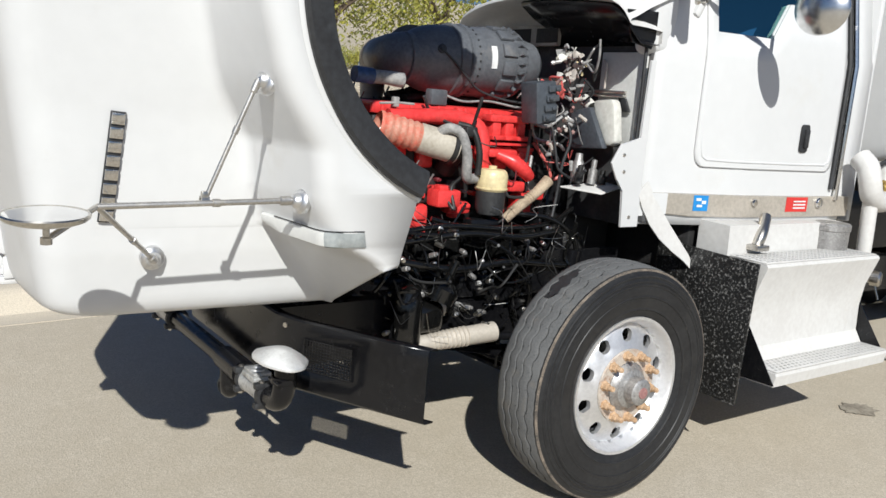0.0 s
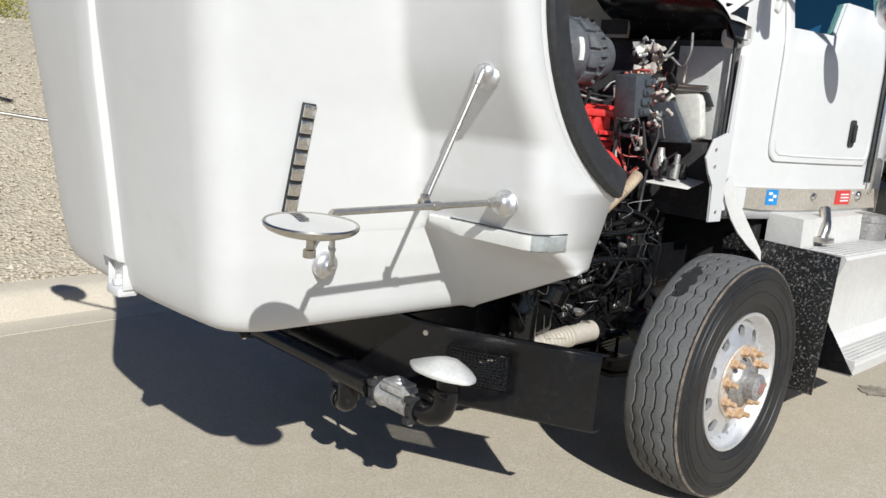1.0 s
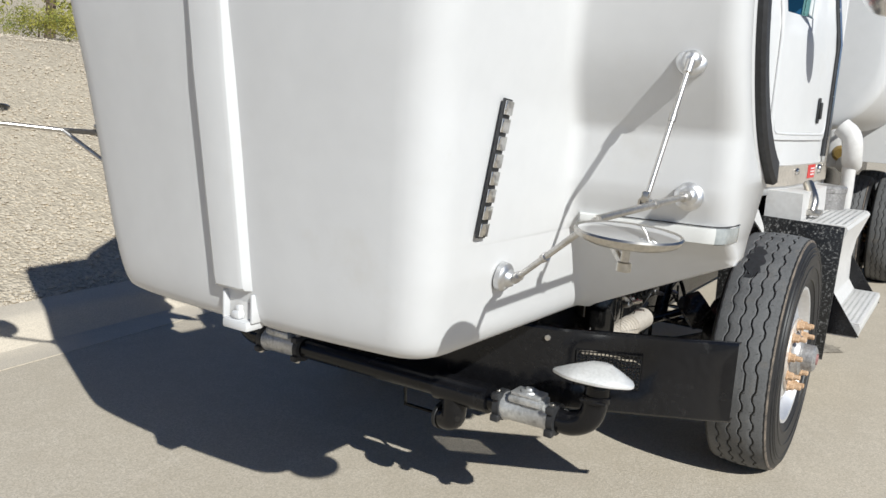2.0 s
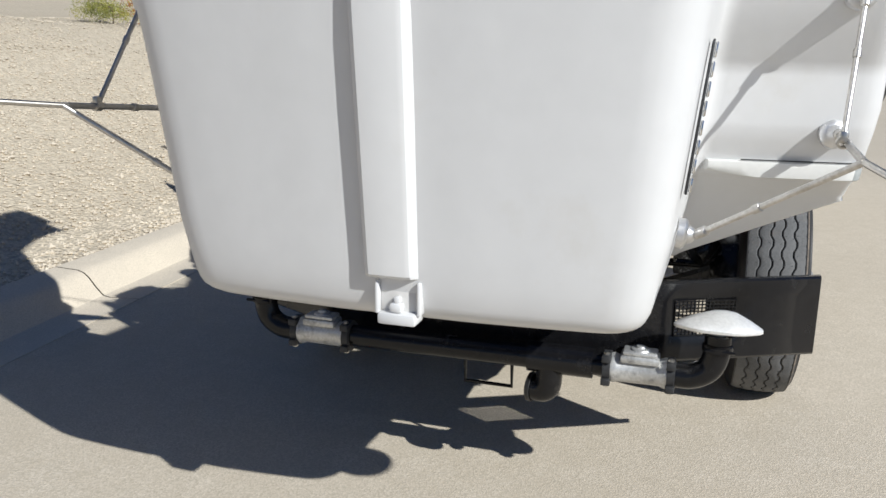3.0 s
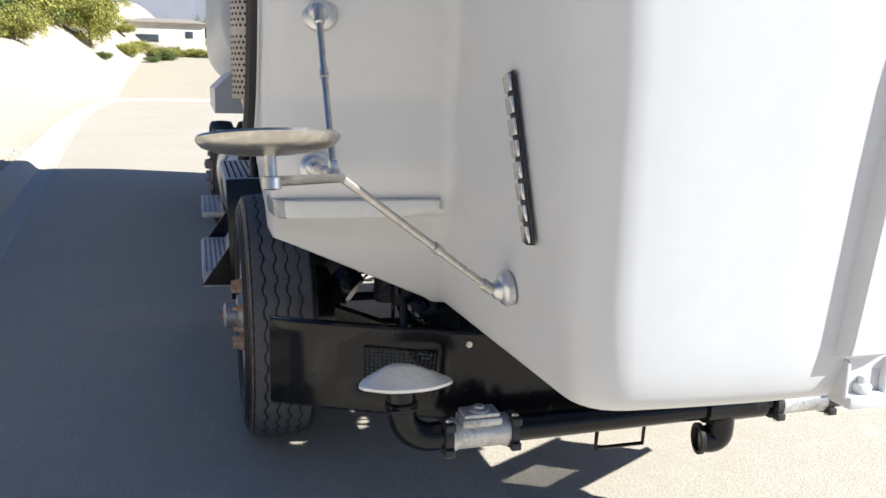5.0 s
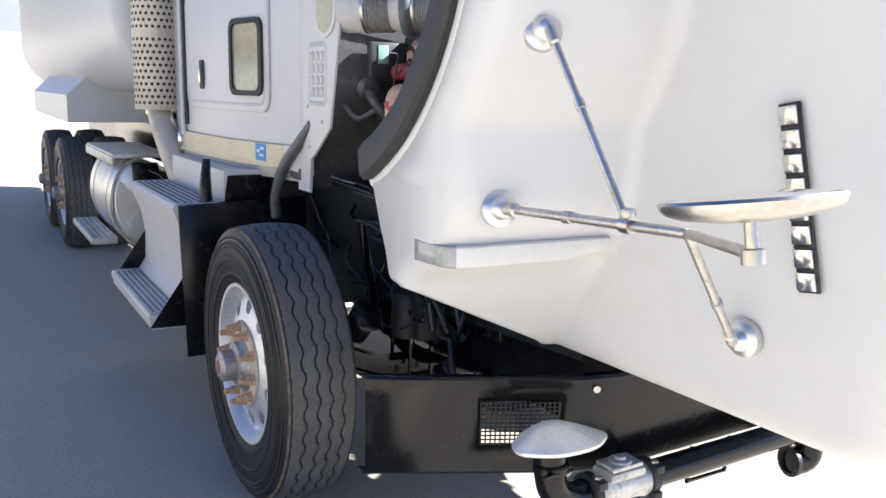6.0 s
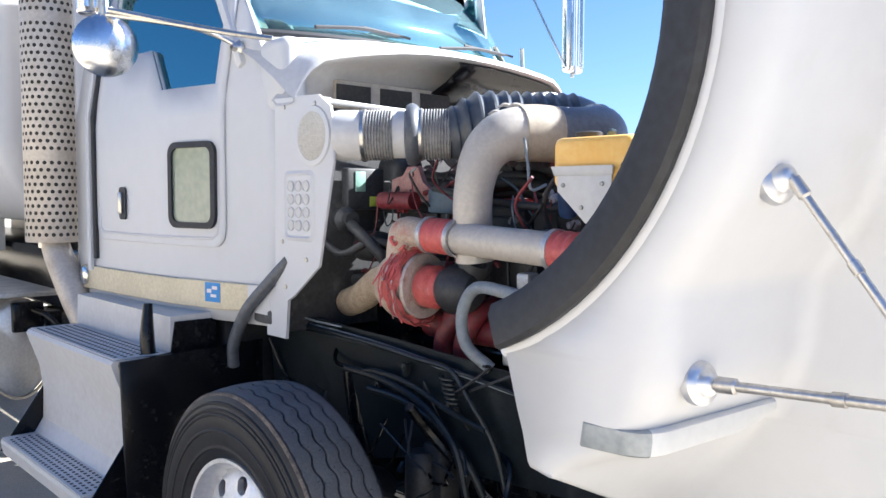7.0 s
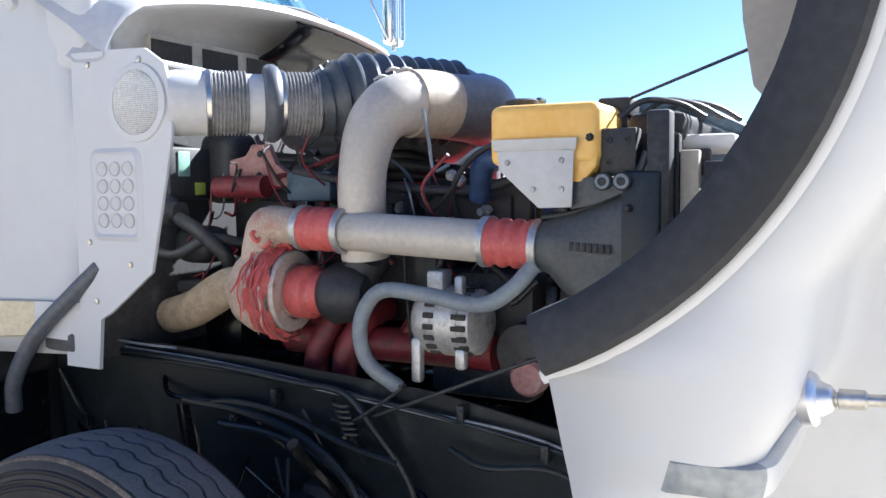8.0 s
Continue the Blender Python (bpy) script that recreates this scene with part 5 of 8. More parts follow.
    if s < 0:
        rows = []
        for x, z, w in ((0.285, 1.345, 0.045), (0.32, 1.28, 0.050), (0.375, 1.20, 0.054), (0.44, 1.125, 0.050), (0.515, 1.055, 0.038), (0.585, 0.995, 0.024), (0.635, 0.94, 0.012)):
            c, d = cab_side(x, z, s, 0.03), Vector((0.72, 0, 0.68)) * w
            rows.append([c - d, c + d, c + d + Vector((0, 0.008, 0)), c - d + Vector((0, 0.008, 0))])
        v = sheet(bm, rows, True)
        bm.faces.new(v[0]), bm.faces.new(v[-1])
    else:
        tube(bm, [cab_side(0.20, 1.43, s, 0.02), cab_side(0.30, 1.34, s, 0.035), cab_side(0.42, 1.22, s, 0.04), cab_side(0.52, 1.08, s, 0.02), cab_side(0.55, 0.98, s, 0.0)], 0.025, 10)
    part("fender_strap", bm, AIR_GREY if s > 0 else PAINT_OLD, cab, "curved fender support")

# lower view window in the curb-side door
bm = B()
cw = cab_side(0.765, 1.715, 1, 0.0)
ang = math.atan2(cab_side(0.62, 1.7, 1).y - cab_side(0.90, 1.7, 1).y, 0.28)
ux = Vector((math.cos(ang), -math.sin(ang), 0))
for r0, d0, r1, d1 in ((1.0, 0.016, 0.82, 0.020),):
    ring_o = [cw + ux * px + Vector((0, 0, pz)) for px, pz in round_rect(0.30, 0.36, 0.05)]
    ring_i = [cw + ux * px + Vector((0, 0, pz)) for px, pz in round_rect(0.25, 0.31, 0.035)]
    n = Vector((math.sin(ang), math.cos(ang), 0))
    sheet(bm, [[p + n * 0.010 for p in ring_o], [p + n * 0.026 for p in ring_o], [p + n * 0.028 for p in ring_i], [p + n * 0.012 for p in ring_i]], True)
part("view_window_frame", bm, RUBBER, cab, "black rubber window frame", smooth=40)
bm = B()
slab(bm, [cw + ux * px + n * 0.014 + Vector((0, 0, pz)) for px, pz in round_rect(0.252, 0.312, 0.035)], n, 0.003)
part("view_window", bm, VIEW_GLASS, cab, "small greenish lower door window")

# door windows, windscreen, cowl and roof
for s in (1, -1):
    edge = [(0.625, 2.71), (0.625, 2.11), (0.80, 2.11), (1.02, 2.11), (1.145, 2.30), (1.585, 2.30), (1.585, 2.71)]
    bm = side_panel(edge, s, -0.02, 0.005)
    part("door_window", bm, GLASS, cab, "tinted door window glass", smooth=20)
bm = B()
rows = []
for x, z, w in ((0.40, 2.335, 0.70), (0.50, 2.50, 0.70), (0.66, 2.76, 0.68)):
    rows.append([(x + (0.16 if k > 0 else 0.09) * (abs(k) / 8) ** 2.2, (w if k > 0 else w + 0.09) * k / 8, z) for k in range(-8, 9)])
sheet(bm, rows)
ob = part("windscreen", bm, GLASS_DUSTY_SKY, cab, "curved tinted windscreen, its dust film coloured with reflected sky", smooth=60)
ob.modifiers.new("thickness", "SOLIDIFY").thickness = 0.006
bm = B()
tube(bm, [(0.385 + (0.16 if k > 0 else 0.09) * (abs(k) / 8) ** 2.2, (0.70 if k > 0 else 0.79) * k / 8, 2.33) for k in range(-8, 9)], 0.022, 8, False)
for s in (1, -1):
    tube(bm, [(0.55, 0.705 * s, 2.33), (0.82, 0.69 * s, 2.76)], 0.022, 8, False)
part("windscreen_seal", bm, RUBBER, cab)
for s in (1, -1):
    bm = B()
    rbox(bm, (0.66, 0.735 * s, 2.45), (0.05, 0.06, 0.62), 0.02, (0, 30, 0))
    part("pillar", bm, PAINT, cab)
bm = B()
rows = []
for x, d, z in ((0.66, 0.16, 2.86), (0.70, 0.05, 3.02), (0.82, 0.0, 3.20), (1.05, 0.0, 3.36), (1.60, 0.0, 3.40), (1.86, 0.03, 3.36), (1.93, 0.12, 3.24)):
    rows.append([(x, y * (0.80 - d), min(zz, z) if zz < 2.9 else z - (1 - zc) * 0.30) for y, zz, zc in ((1, 2.78, 0), (1, 3.0, 0.0), (0.975, 3.0, 0.45), (0.90, 3.0, 0.74), (0.78, 3.0, 0.90), (0.5, 3.0, 0.98), (0, 3.0, 1.0), (-0.5, 3.0, 0.98), (-0.78, 3.0, 0.90), (-0.90, 3.0, 0.74), (-0.975, 3.0, 0.45), (-1, 3.0, 0.0), (-1, 2.78, 0))])
v = sheet(bm, rows)
bm.faces.new(v[0]), bm.faces.new(v[-1])
rbox(bm, (1.93, 0, 2.0), (0.04, 1.80, 1.66), 0.01)
part("roof_and_back", bm, PAINT, cab, smooth=40)
bm = B()
tube(bm, [(1.54, 0.60, 3.30), (1.36, 0.60, 3.84), (1.19, 0.60, 4.10)], 0.012, 8)
tube(bm, [(1.23, 0.60, 4.05), (1.17, 0.60, 4.14), (1.12, 0.60, 4.20)], [0.02, 0.035, 0.012], 10)
part("roof_aerial", bm, BLACK_MATT, cab, "thin black roof aerial")
bm = B()
rbox(bm, (1.1, 0, 1.20), (1.6, 1.5, 0.06), 0.01)
rbox(bm, (0.62, 0, 1.95), (0.5, 1.36, 0.30), 0.05)
rbox(bm, (1.45, 0.42, 1.75), (0.5, 0.5, 1.0), 0.08)
rbox(bm, (1.45, -0.42, 1.75), (0.5, 0.5, 1.0), 0.08)
tube(bm, [(0.82 + 0.05 * math.cos(2 * math.pi * k / 20), -0.42 + 0.21 * math.cos(2 * math.pi * k / 20), 2.12 + 0.19 * math.sin(2 * math.pi * k / 20)) for k in range(21)], 0.014, 8, False)
part("cab_interior", bm, CABIN, cab, "grey seats, dash and steering wheel")
# firewall and cowl
bm = B()
rbox(bm, (0.29, 0, 1.60), (0.03, 1.42, 0.92), 0.006)
part("firewall", bm, FIREWALL, cab, "dark insulated firewall")
bm = B()
rows = []
COWL_Y = [-0.752, -0.748, -0.735, -0.71, -0.675, -0.63, -0.57, -0.5, -0.4, -0.3, -0.2, -0.1]
COWL_Y = COWL_Y + [0.0] + [-y for y in reversed(COWL_Y)]


def cowl_drop(y):
    return (0.085 if y > 0 else 0.045) * (abs(y) / 0.7) ** 2 + (0.13 if y > 0 else 0.09) * (max(0.0, abs(y) - 0.61) / 0.142) ** 2


def cowl_bow(y):
    return (0.14 if y > 0 else 0.05) * (min(abs(y), 0.715) / 0.715) ** 2.2


for y in COWL_Y:
    bow, d = cowl_bow(y), cowl_drop(y)
    rows.append([(0.42 + bow * 0.9, y, 2.345 - 0.35 * d), (0.28 + bow * 0.9, y, 2.325 - 0.55 * d), (0.14 + bow * 0.9, y, 2.298 - 0.8 * d), (0.05 + bow * 0.85, y, 2.275 - d), (0.018 + bow * 0.85, y, 2.262 - d), (0.012 + bow * 0.85, y, 2.245 - d), (0.03 + bow * 0.85, y, 2.236 - d), (0.15 + 0.5 * bow, y, 2.235 - d), (0.25, y, 2.215 - 0.9 * d), (0.28, y, 2.17 - 0.6 * d), (0.284, y, 2.03)])
sheet(bm, rows)
ob = part("cowl", bm, PAINT_OLD, cab, "dusty white cowl under the windscreen", smooth=50)
bm = B()
rows = []
for y in [y for y in COWL_Y if y < 0.02 and y > -0.751]:
    bow, d = cowl_bow(y), cowl_drop(y)
    rows.append([(0.035 + bow * 0.85, y, 2.234 - d), (0.022 + bow * 0.85, y, 2.222 - d), (0.03 + bow * 0.85, y, 2.205 - d), (0.12 + 0.5 * bow, y, 2.15 - d), (0.22, y, 2.11 - 0.7 * d), (0.265, y, 2.02)])
sheet(bm, rows)
ob = part("cowl_shield", bm, BLACK, cab, "black plastic shield under the cowl", smooth=50)
ob.modifiers.new("thickness", "SOLIDIFY").thickness = 0.006
bm = B()
slab(bm, [(0.055, -0.732, 2.165), (0.080, -0.732, 2.075), (0.105, -0.732, 2.020), (0.240, -0.732, 2.000), (0.262, -0.732, 2.05), (0.262, -0.732, 2.175)], (0, 1, 0), 0.008, 0.002)
part("cowl_end_shield", bm, BLACK, cab, "black plastic shield closing the end of the cowl", smooth=20)
bm = B()
for y0, y1 in ((-0.08, -0.62), (0.58, 0.06)):
    tube(bm, [(0.24, y0, 2.325), (0.28, (y0 + y1) / 2, 2.36), (0.36, y1, 2.375)], 0.008, 6)
    tube(bm, [(0.33, y0 * 0.3 + y1 * 0.7 - 0.2, 2.365), (0.36, y1, 2.378), (0.39, y1 * 0.9 + 0.18, 2.395)], 0.006, 6)
part("wiper", bm, BLACK_MATT, cab)
# door mirror brackets with round spot mirrors
for s in (1, -1):
    bm = B()
    c = Vector((0.765, -1.235, 2.235)) if s < 0 else Vector((0.84, 1.15, 2.26))
    k = 1.12
    lathe(bm, c + Vector((0.02, 0, 0)), (-1, 0.25 * s, 0), [(k * r, k * h) for r, h in ((0.0, -0.04), (0.06, -0.035), (0.10, -0.01), (0.108, 0.0), (0.11, 0.01), (0.106, 0.016), (0.098, 0.022), (0.085, 0.032), (0.065, 0.042), (0.04, 0.049), (0.018, 0.0515), (0.0, 0.052))], 40)
    part("spot_mirror", bm, ALU_POLISH, cab, "round chrome spot mirror")
    bm = B()
    a = cab_side(0.42, 2.22, s, 0.0)
    tube(bm, [cab_side(0.36, 2.28, s, 0.0) if s > 0 else cab_side(0.50, 2.44, s, 0.0), cab_side(0.55, 2.32, s, 0.16), c + Vector((-0.02, 0, 0.135))], 0.012, 8)
    tube(bm, [cab_side(0.53, 2.26, s, 0.0), cab_side(0.56, 2.30, s, 0.08), cab_side(0.60, 2.33, s, 0.20), c + Vector((0, 0, 0.12))], 0.010, 8)
    lathe(bm, cab_side(0.53, 2.26, s, 0.0), (0, s, 0), [(0.03, 0), (0.03, 0.01), (0.016, 0.02), (0.012, 0.04)], 16)
    tube(bm, [c, c + Vector((0.02, 0, 0.30))], 0.013, 8, False)
    part("mirror_arm", bm, STEEL, cab)

# ---------------------------------------------------------------- right cowl panel, intake and lamp boss
def hole_plate(bm, c, ux, uy, n, w, h, nx, ny, r, ell=False):
    """A plate of small raised dots in rows."""
    for i in range(nx):
        for j in range(ny):
            u, v = (i + 0.5) / nx - 0.5, (j + 0.5) / ny - 0.5
            if ell and (u * 2) ** 2 + (v * 2) ** 2 > 1:
                continue
            p = c + ux * u * w + uy * v * h
            lathe(bm, p, n, [(r, 0), (r * 0.8, 0.0015), (0, 0.002)], 6)


def wires(name, seed, count, box_lo, box_hi, mats, r, length, parent, sag=0.1):
    """Loose wires and hoses, each a bent tube."""
    rg = random.Random(seed)
    for k in range(count):
        a = Vector([rg.uniform(lo, hi) for lo, hi in zip(box_lo, box_hi)])
        d = Vector((rg.uniform(-1, 1), rg.uniform(-0.5, 0.5), rg.uniform(-0.8, 0.8))).normalized() * length * rg.uniform(0.5, 1.2)
        pts = [a, a + d * 0.35 + Vector((0, rg.uniform(-0.05, 0.05), -sag * rg.random())), a + d * 0.7 + Vector((rg.uniform(-0.06, 0.06), rg.uniform(-0.05, 0.05), -sag * rg.random())), a + d]
        pts = [Vector([min(max(c, lo - 0.08), hi + 0.08) for c, lo, hi in zip(p, box_lo, box_hi)]) for p in pts]
        bm = B()
        tube(bm, pts, rg.choice(r), 7, True, True, 5)
        part(name, bm, rg.choice(mats), parent)


UZ = Vector((0, 0, 1))
for s in (1, -1):
    # side panel in front of the cab
    panel = [(0.27, 2.04), (-0.02, 2.03), (-0.09, 1.985), (-0.115, 1.90), (-0.11, 1.79), (-0.02, 1.42), (0.15, 1.295), (0.19, 1.28), (0.20, 1.13), (0.34, 1.13), (0.34, 1.29), (0.27, 1.30)]
    if s < 0:
        panel = [(0.27, 1.95), (0.235, 1.95), (0.225, 1.58), (0.10, 1.55), (0.045, 1.46), (0.09, 1.38), (0.14, 1.33), (0.15, 1.15), (0.27, 1.15)]
    bm = B()
    slab(bm, [(x, 0.735 * s, z) for x, z in panel], (0, s, 0), 0.012, 0.003)
    cp = part("cowl_side_panel", bm, PAINT, cab, "white panel ahead of the door", smooth=20)
    if s > 0:
        bm = B()
        c = Vector((0.012, 0.748, 1.885))
        lathe(bm, c, (0, 1, 0), [(0.108, 0), (0.106, 0.006), (0.088, 0.008), (0.085, 0.003)], 40)
        part("intake_ring", bm, PAINT, cab)
        bm = B()
        lathe(bm, c, (0, 1, 0), [(0.086, 0.003), (0.0, 0.003)], 32)
        part("intake_recess", bm, CABIN, cab)
        bm = B()
        for k in range(-15, 16):
            o = k * 0.0056
            hw = math.sqrt(max(0, 0.086 ** 2 - o * o))
            tube(bm, [c + Vector((-hw, 0.006, o)), c + Vector((hw, 0.006, o))], 0.0014, 4, False, False)
            tube(bm, [c + Vector((o, 0.0065, -hw)), c + Vector((o, 0.0065, hw))], 0.0014, 4, False, False)
        tagged(part("intake_screen", bm, STEEL, cab), "fine wire mesh over the air intake", kind="stuff")
        bm = B()
        c = Vector((0.105, 0.7475, 1.635))
        pts = [c + Vector((px, 0, pz)) for px, pz in round_rect(0.20, 0.26, 0.03)]
        ins = [c + Vector((px, 0.007, pz)) for px, pz in round_rect(0.175, 0.235, 0.024)]
        ins2 = [c + Vector((px, 0.002, pz)) for px, pz in round_rect(0.16, 0.22, 0.02)]
        sheet(bm, [pts, ins, ins2], True)
        bm.faces.new([bm.verts.new(p) for p in ins2])
        part("vent_panel", bm, PAINT, cab, smooth=30)
        bm = B()
        for i in range(3):
            for j in range(4):
                lathe(bm, c + Vector((-0.05 + 0.05 * i, 0.002, -0.072 + 0.048 * j)), (0, 1, 0), [(0.021, 0), (0.0195, 0.005), (0.017, 0.002), (0.0, 0.0025)], 16)
        part("vent_rosette", bm, PAINT_OLD, cab, "twelve round pressed vents")
    for x, z in ((0.2, 2.0), (0.0, 2.0), (0.06, 1.44), (0.2, 1.33), (0.22, 1.5)) if s > 0 else ((0.12, 1.5), (0.2, 1.2), (0.13, 1.42)):
        bm = B()
        lathe(bm, (x, 0.747 * s, z), (0, s, 0), [(0.009, 0), (0.008, 0.005), (0, 0.006)], 10)
        part("screw", bm, STEEL, cab)

# ---------------------------------------------------------------- engine
engine = tagged(empty("engine", truck), "red diesel engine with dusty pipes and hoses")
# block, head and rocker housing coloured black for the shaded gaps between red parts
bm = B()
rbox(bm, (-0.42, -0.02, 1.22), (1.02, 0.44, 0.22), 0.04)
for k in range(6):
    rbox(bm, (-0.83 + 0.165 * k, -0.25, 1.24), (0.12, 0.04, 0.16), 0.015)
    rbox(bm, (-0.83 + 0.165 * k, 0.21, 1.22), (0.12, 0.04, 0.16), 0.015)
part("block", bm, GRIME, engine, "engine block coloured dark as the gaps between red parts")
for x, z, w, h in ((-0.80, 1.14, 0.20, 0.14), (-0.84, 1.36, 0.10, 0.08), (-0.52, 1.19, 0.13, 0.06), (-0.12, 1.20, 0.10, 0.12)):
    bm = B()
    rbox(bm, (x, -0.30, z), (w, 0.09, h), 0.02)
    rbox(bm, (x + 0.2 * w, -0.33, z + 0.2 * h), (w * 0.4, 0.06, h * 0.4), 0.01)
    part("housing", bm, RED, engine)
bm = B()
rbox(bm, (-0.42, -0.02, 0.98), (1.0, 0.46, 0.28), 0.04)
part("crankcase", bm, OILY, engine, "black oily crankcase")
for k in range(6):
    bm = B()
    rbox(bm, (-0.83 + 0.165 * k, -0.26, 0.98), (0.12, 0.05, 0.22), 0.02)
    part("side_cover", bm, OILY, engine)
bm = B()
rbox(bm, (-0.42, -0.02, 1.40), (1.06, 0.40, 0.18), 0.025)
part("cylinder_head", bm, GRIME, engine)
for k in range(6):
    bm = B()
    rbox(bm, (-0.83 + 0.15 * k, -0.235, 1.42), (0.085, 0.05, 0.10), 0.015)
    rbox(bm, (-0.83 + 0.15 * k, -0.245, 1.475), (0.11, 0.05, 0.018), 0.005)
    part("port", bm, RED, engine)
bm = B()
rbox(bm, (-0.44, -0.03, 1.635), (1.04, 0.36, 0.06), 0.02)
for k in range(7):
    rbox(bm, (-0.90 + 0.155 * k, -0.20, 1.625), (0.03, 0.04, 0.07), 0.008)
part("rocker_cover", bm, RED, engine)
bm = B()
rbox(bm, (-0.44, -0.03, 1.55), (1.02, 0.34, 0.11), 0.02)
part("rocker_housing", bm, GRIME, engine)
for x in (-0.31, -0.23, -0.155):
    bm = B()
    rbox(bm, (x, -0.265, 1.565), (0.055, 0.09, 0.085), 0.012)
    rbox(bm, (x, -0.295, 1.53), (0.075, 0.07, 0.022), 0.006)
    part("port", bm, RED, engine)
bm = B()
rbox(bm, (-0.235, -0.28, 1.622), (0.25, 0.08, 0.035), 0.010)
rbox(bm, (-0.235, -0.285, 1.50), (0.25, 0.05, 0.016), 0.005)
part("port_rail", bm, RED, engine)
bm = B()
tube(bm, [(-0.90, -0.26, 1.60), (-0.66, -0.275, 1.612), (-0.50, -0.285, 1.605), (-0.43, -0.31, 1.57), (-0.41, -0.33, 1.50), (-0.41, -0.335, 1.42), (-0.36, -0.33, 1.36)], [0.034, 0.036, 0.038, 0.040, 0.038, 0.036, 0.036], 14)
part("intake_manifold", bm, RED, engine)
bm = B()
rbox(bm, (-0.42, 0.0, 0.76), (0.9, 0.34, 0.16), 0.04)
rbox(bm, (-0.97, 0, 1.16), (0.1, 0.5, 0.5), 0.04)
part("oil_pan", bm, BLACK, engine)
bm = B()
rbox(bm, (0.15, 0, 1.05), (0.2, 0.62, 0.62), 0.08)
part("flywheel_housing", bm, BLACK, engine)

# air cleaner: banded drum across the top
ac = tagged(empty("air_cleaner", truck), "dark grey ribbed plastic air cleaner drum")
bm = B()
AX = Vector((1, -0.05, 0.03)).normalized()
A0 = Vector((-0.655, 0.0, 1.880))
prof = [(0.0, -0.02), (0.115, -0.02), (0.124, 0.0), (0.140, 0.03), (0.158, 0.08), (0.166, 0.14), (0.168, 0.20), (0.178, 0.205), (0.180, 0.22), (0.178, 0.235), (0.170, 0.24), (0.170, 0.262), (0.180, 0.267), (0.180, 0.285), (0.172, 0.29), (0.174, 0.43), (0.170, 0.44), (0.170, 0.60), (0.160, 0.61), (0.128, 0.615), (0.128, 0.68), (0.118, 0.725), (0.09, 0.755), (0.0, 0.765)]
lathe(bm, A0, AX, prof, 48)
part("drum", bm, AIR_GREY, ac, smooth=30)
for k in range(12):
    a = 2 * math.pi * (k + 0.3) / 12
    bm = B()
    o = Vector((0, math.cos(a), math.sin(a)))
    rbox(bm, A0 + AX * 0.485 + o * 0.174, (0.085, 0.018, 0.066), 0.005, (math.degrees(a), 0, 0))
    part("drum_pad", bm, AIR_GREY, ac)
for k in range(24):
    a = 2 * math.pi * k / 24
    bm = B()
    o, t = Vector((0, math.cos(a), math.sin(a))), Vector((0, -math.sin(a), math.cos(a)))
    c = A0 + AX * 0.535
    sheet(bm, [[c + o * 0.166 + t * w, c + AX * 0.075 + o * 0.158 + t * w, c + AX * 0.012 + o * 0.192 + t * w * 0.4] for w in (-0.007, 0.007)], True)
    for w in (-0.007, 0.007):
        bm.faces.new([bm.verts.new(p) for p in (c + o * 0.166 + t * w, c + AX * 0.075 + o * 0.158 + t * w, c + AX * 0.012 + o * 0.192 + t * w * 0.4)])
    part("rib", bm, AIR_GREY, ac, smooth=20)
for k in range(30):
    a = 2 * math.pi * k / 30
    o = Vector((0, math.cos(a), math.sin(a)))
    bm = B()
    lathe(bm, A0 + AX * 0.303 + o * 0.170, o, [(0.006, 0.0), (0.006, 0.006), (0.0, 0.007)], 6)
    part("drum_stud", bm, BLACK_MATT, ac)
bm = B()
rows = []
for k in range(7):
    a = radians(154 + 6 * k)
    o = Vector((0, math.cos(a), math.sin(a)))
    rows.append([A0 + AX * 0.370 + o * 0.173, A0 + AX * 0.370 + o * 0.1775, A0 + AX * 0.402 + o * 0.1775, A0 + AX * 0.402 + o * 0.173])
v = sheet(bm, rows, True)
part("label", bm, WHITE_STICKER, ac)
bm = B()
tube(bm, [A0 + AX * 0.09 + Vector((0, -0.155, 0.045)), A0 + AX * 0.14 + Vector((0, -0.172, 0.0)), A0 + AX * 0.22 + Vector((0, -0.178, -0.075)), A0 + AX * 0.31 + Vector((0, -0.17, -0.14)), A0 + AX * 0.45 + Vector((0, -0.19, -0.18)), A0 + AX * 0.58 + Vector((0, -0.22, -0.195))], 0.006, 8)
part("strap_cable", bm, BLACK_MATT, ac)
bm = B()
lathe(bm, A0 + AX * 0.09 + Vector((0, -0.150, 0.045)), (-0.25, -1, 0.25), [(0, 0), (0.022, 0), (0.022, 0.012), (0.012, 0.014), (0.012, 0.022), (0, 0.022)], 14)
part("drain_valve", bm, BLACK_MATT, ac)

# right side: intake duct with bellows from the cowl to the drum
duct = tagged(empty("intake_duct", truck), "white intake duct with grey rubber bellows")
P0, P1, P2 = Vector((-0.10, 0.66, 1.885)), Vector((-0.36, 0.42, 1.89)), Vector((-0.62, 0.14, 1.895))
def along(a, b, r0, rings, amp):
    d = (b - a)
    L = d.length
    prof = []
    for k in range(rings * 4 + 1):
        prof.append((r0 + (amp if k % 4 in (1, 2) else 0), L * k / (rings * 4)))
    return prof
D = (P2 - P0).normalized()
bm = B()
lathe(bm, P0 - D * 0.06, D, [(0.085, 0), (0.090, 0.02), (0.088, 0.10)], 32)
lathe(bm, P0 + D * 0.13, D, [(0.082, 0), (0.082, 0.10)], 32)
part("duct", bm, PAINT_OLD, duct)
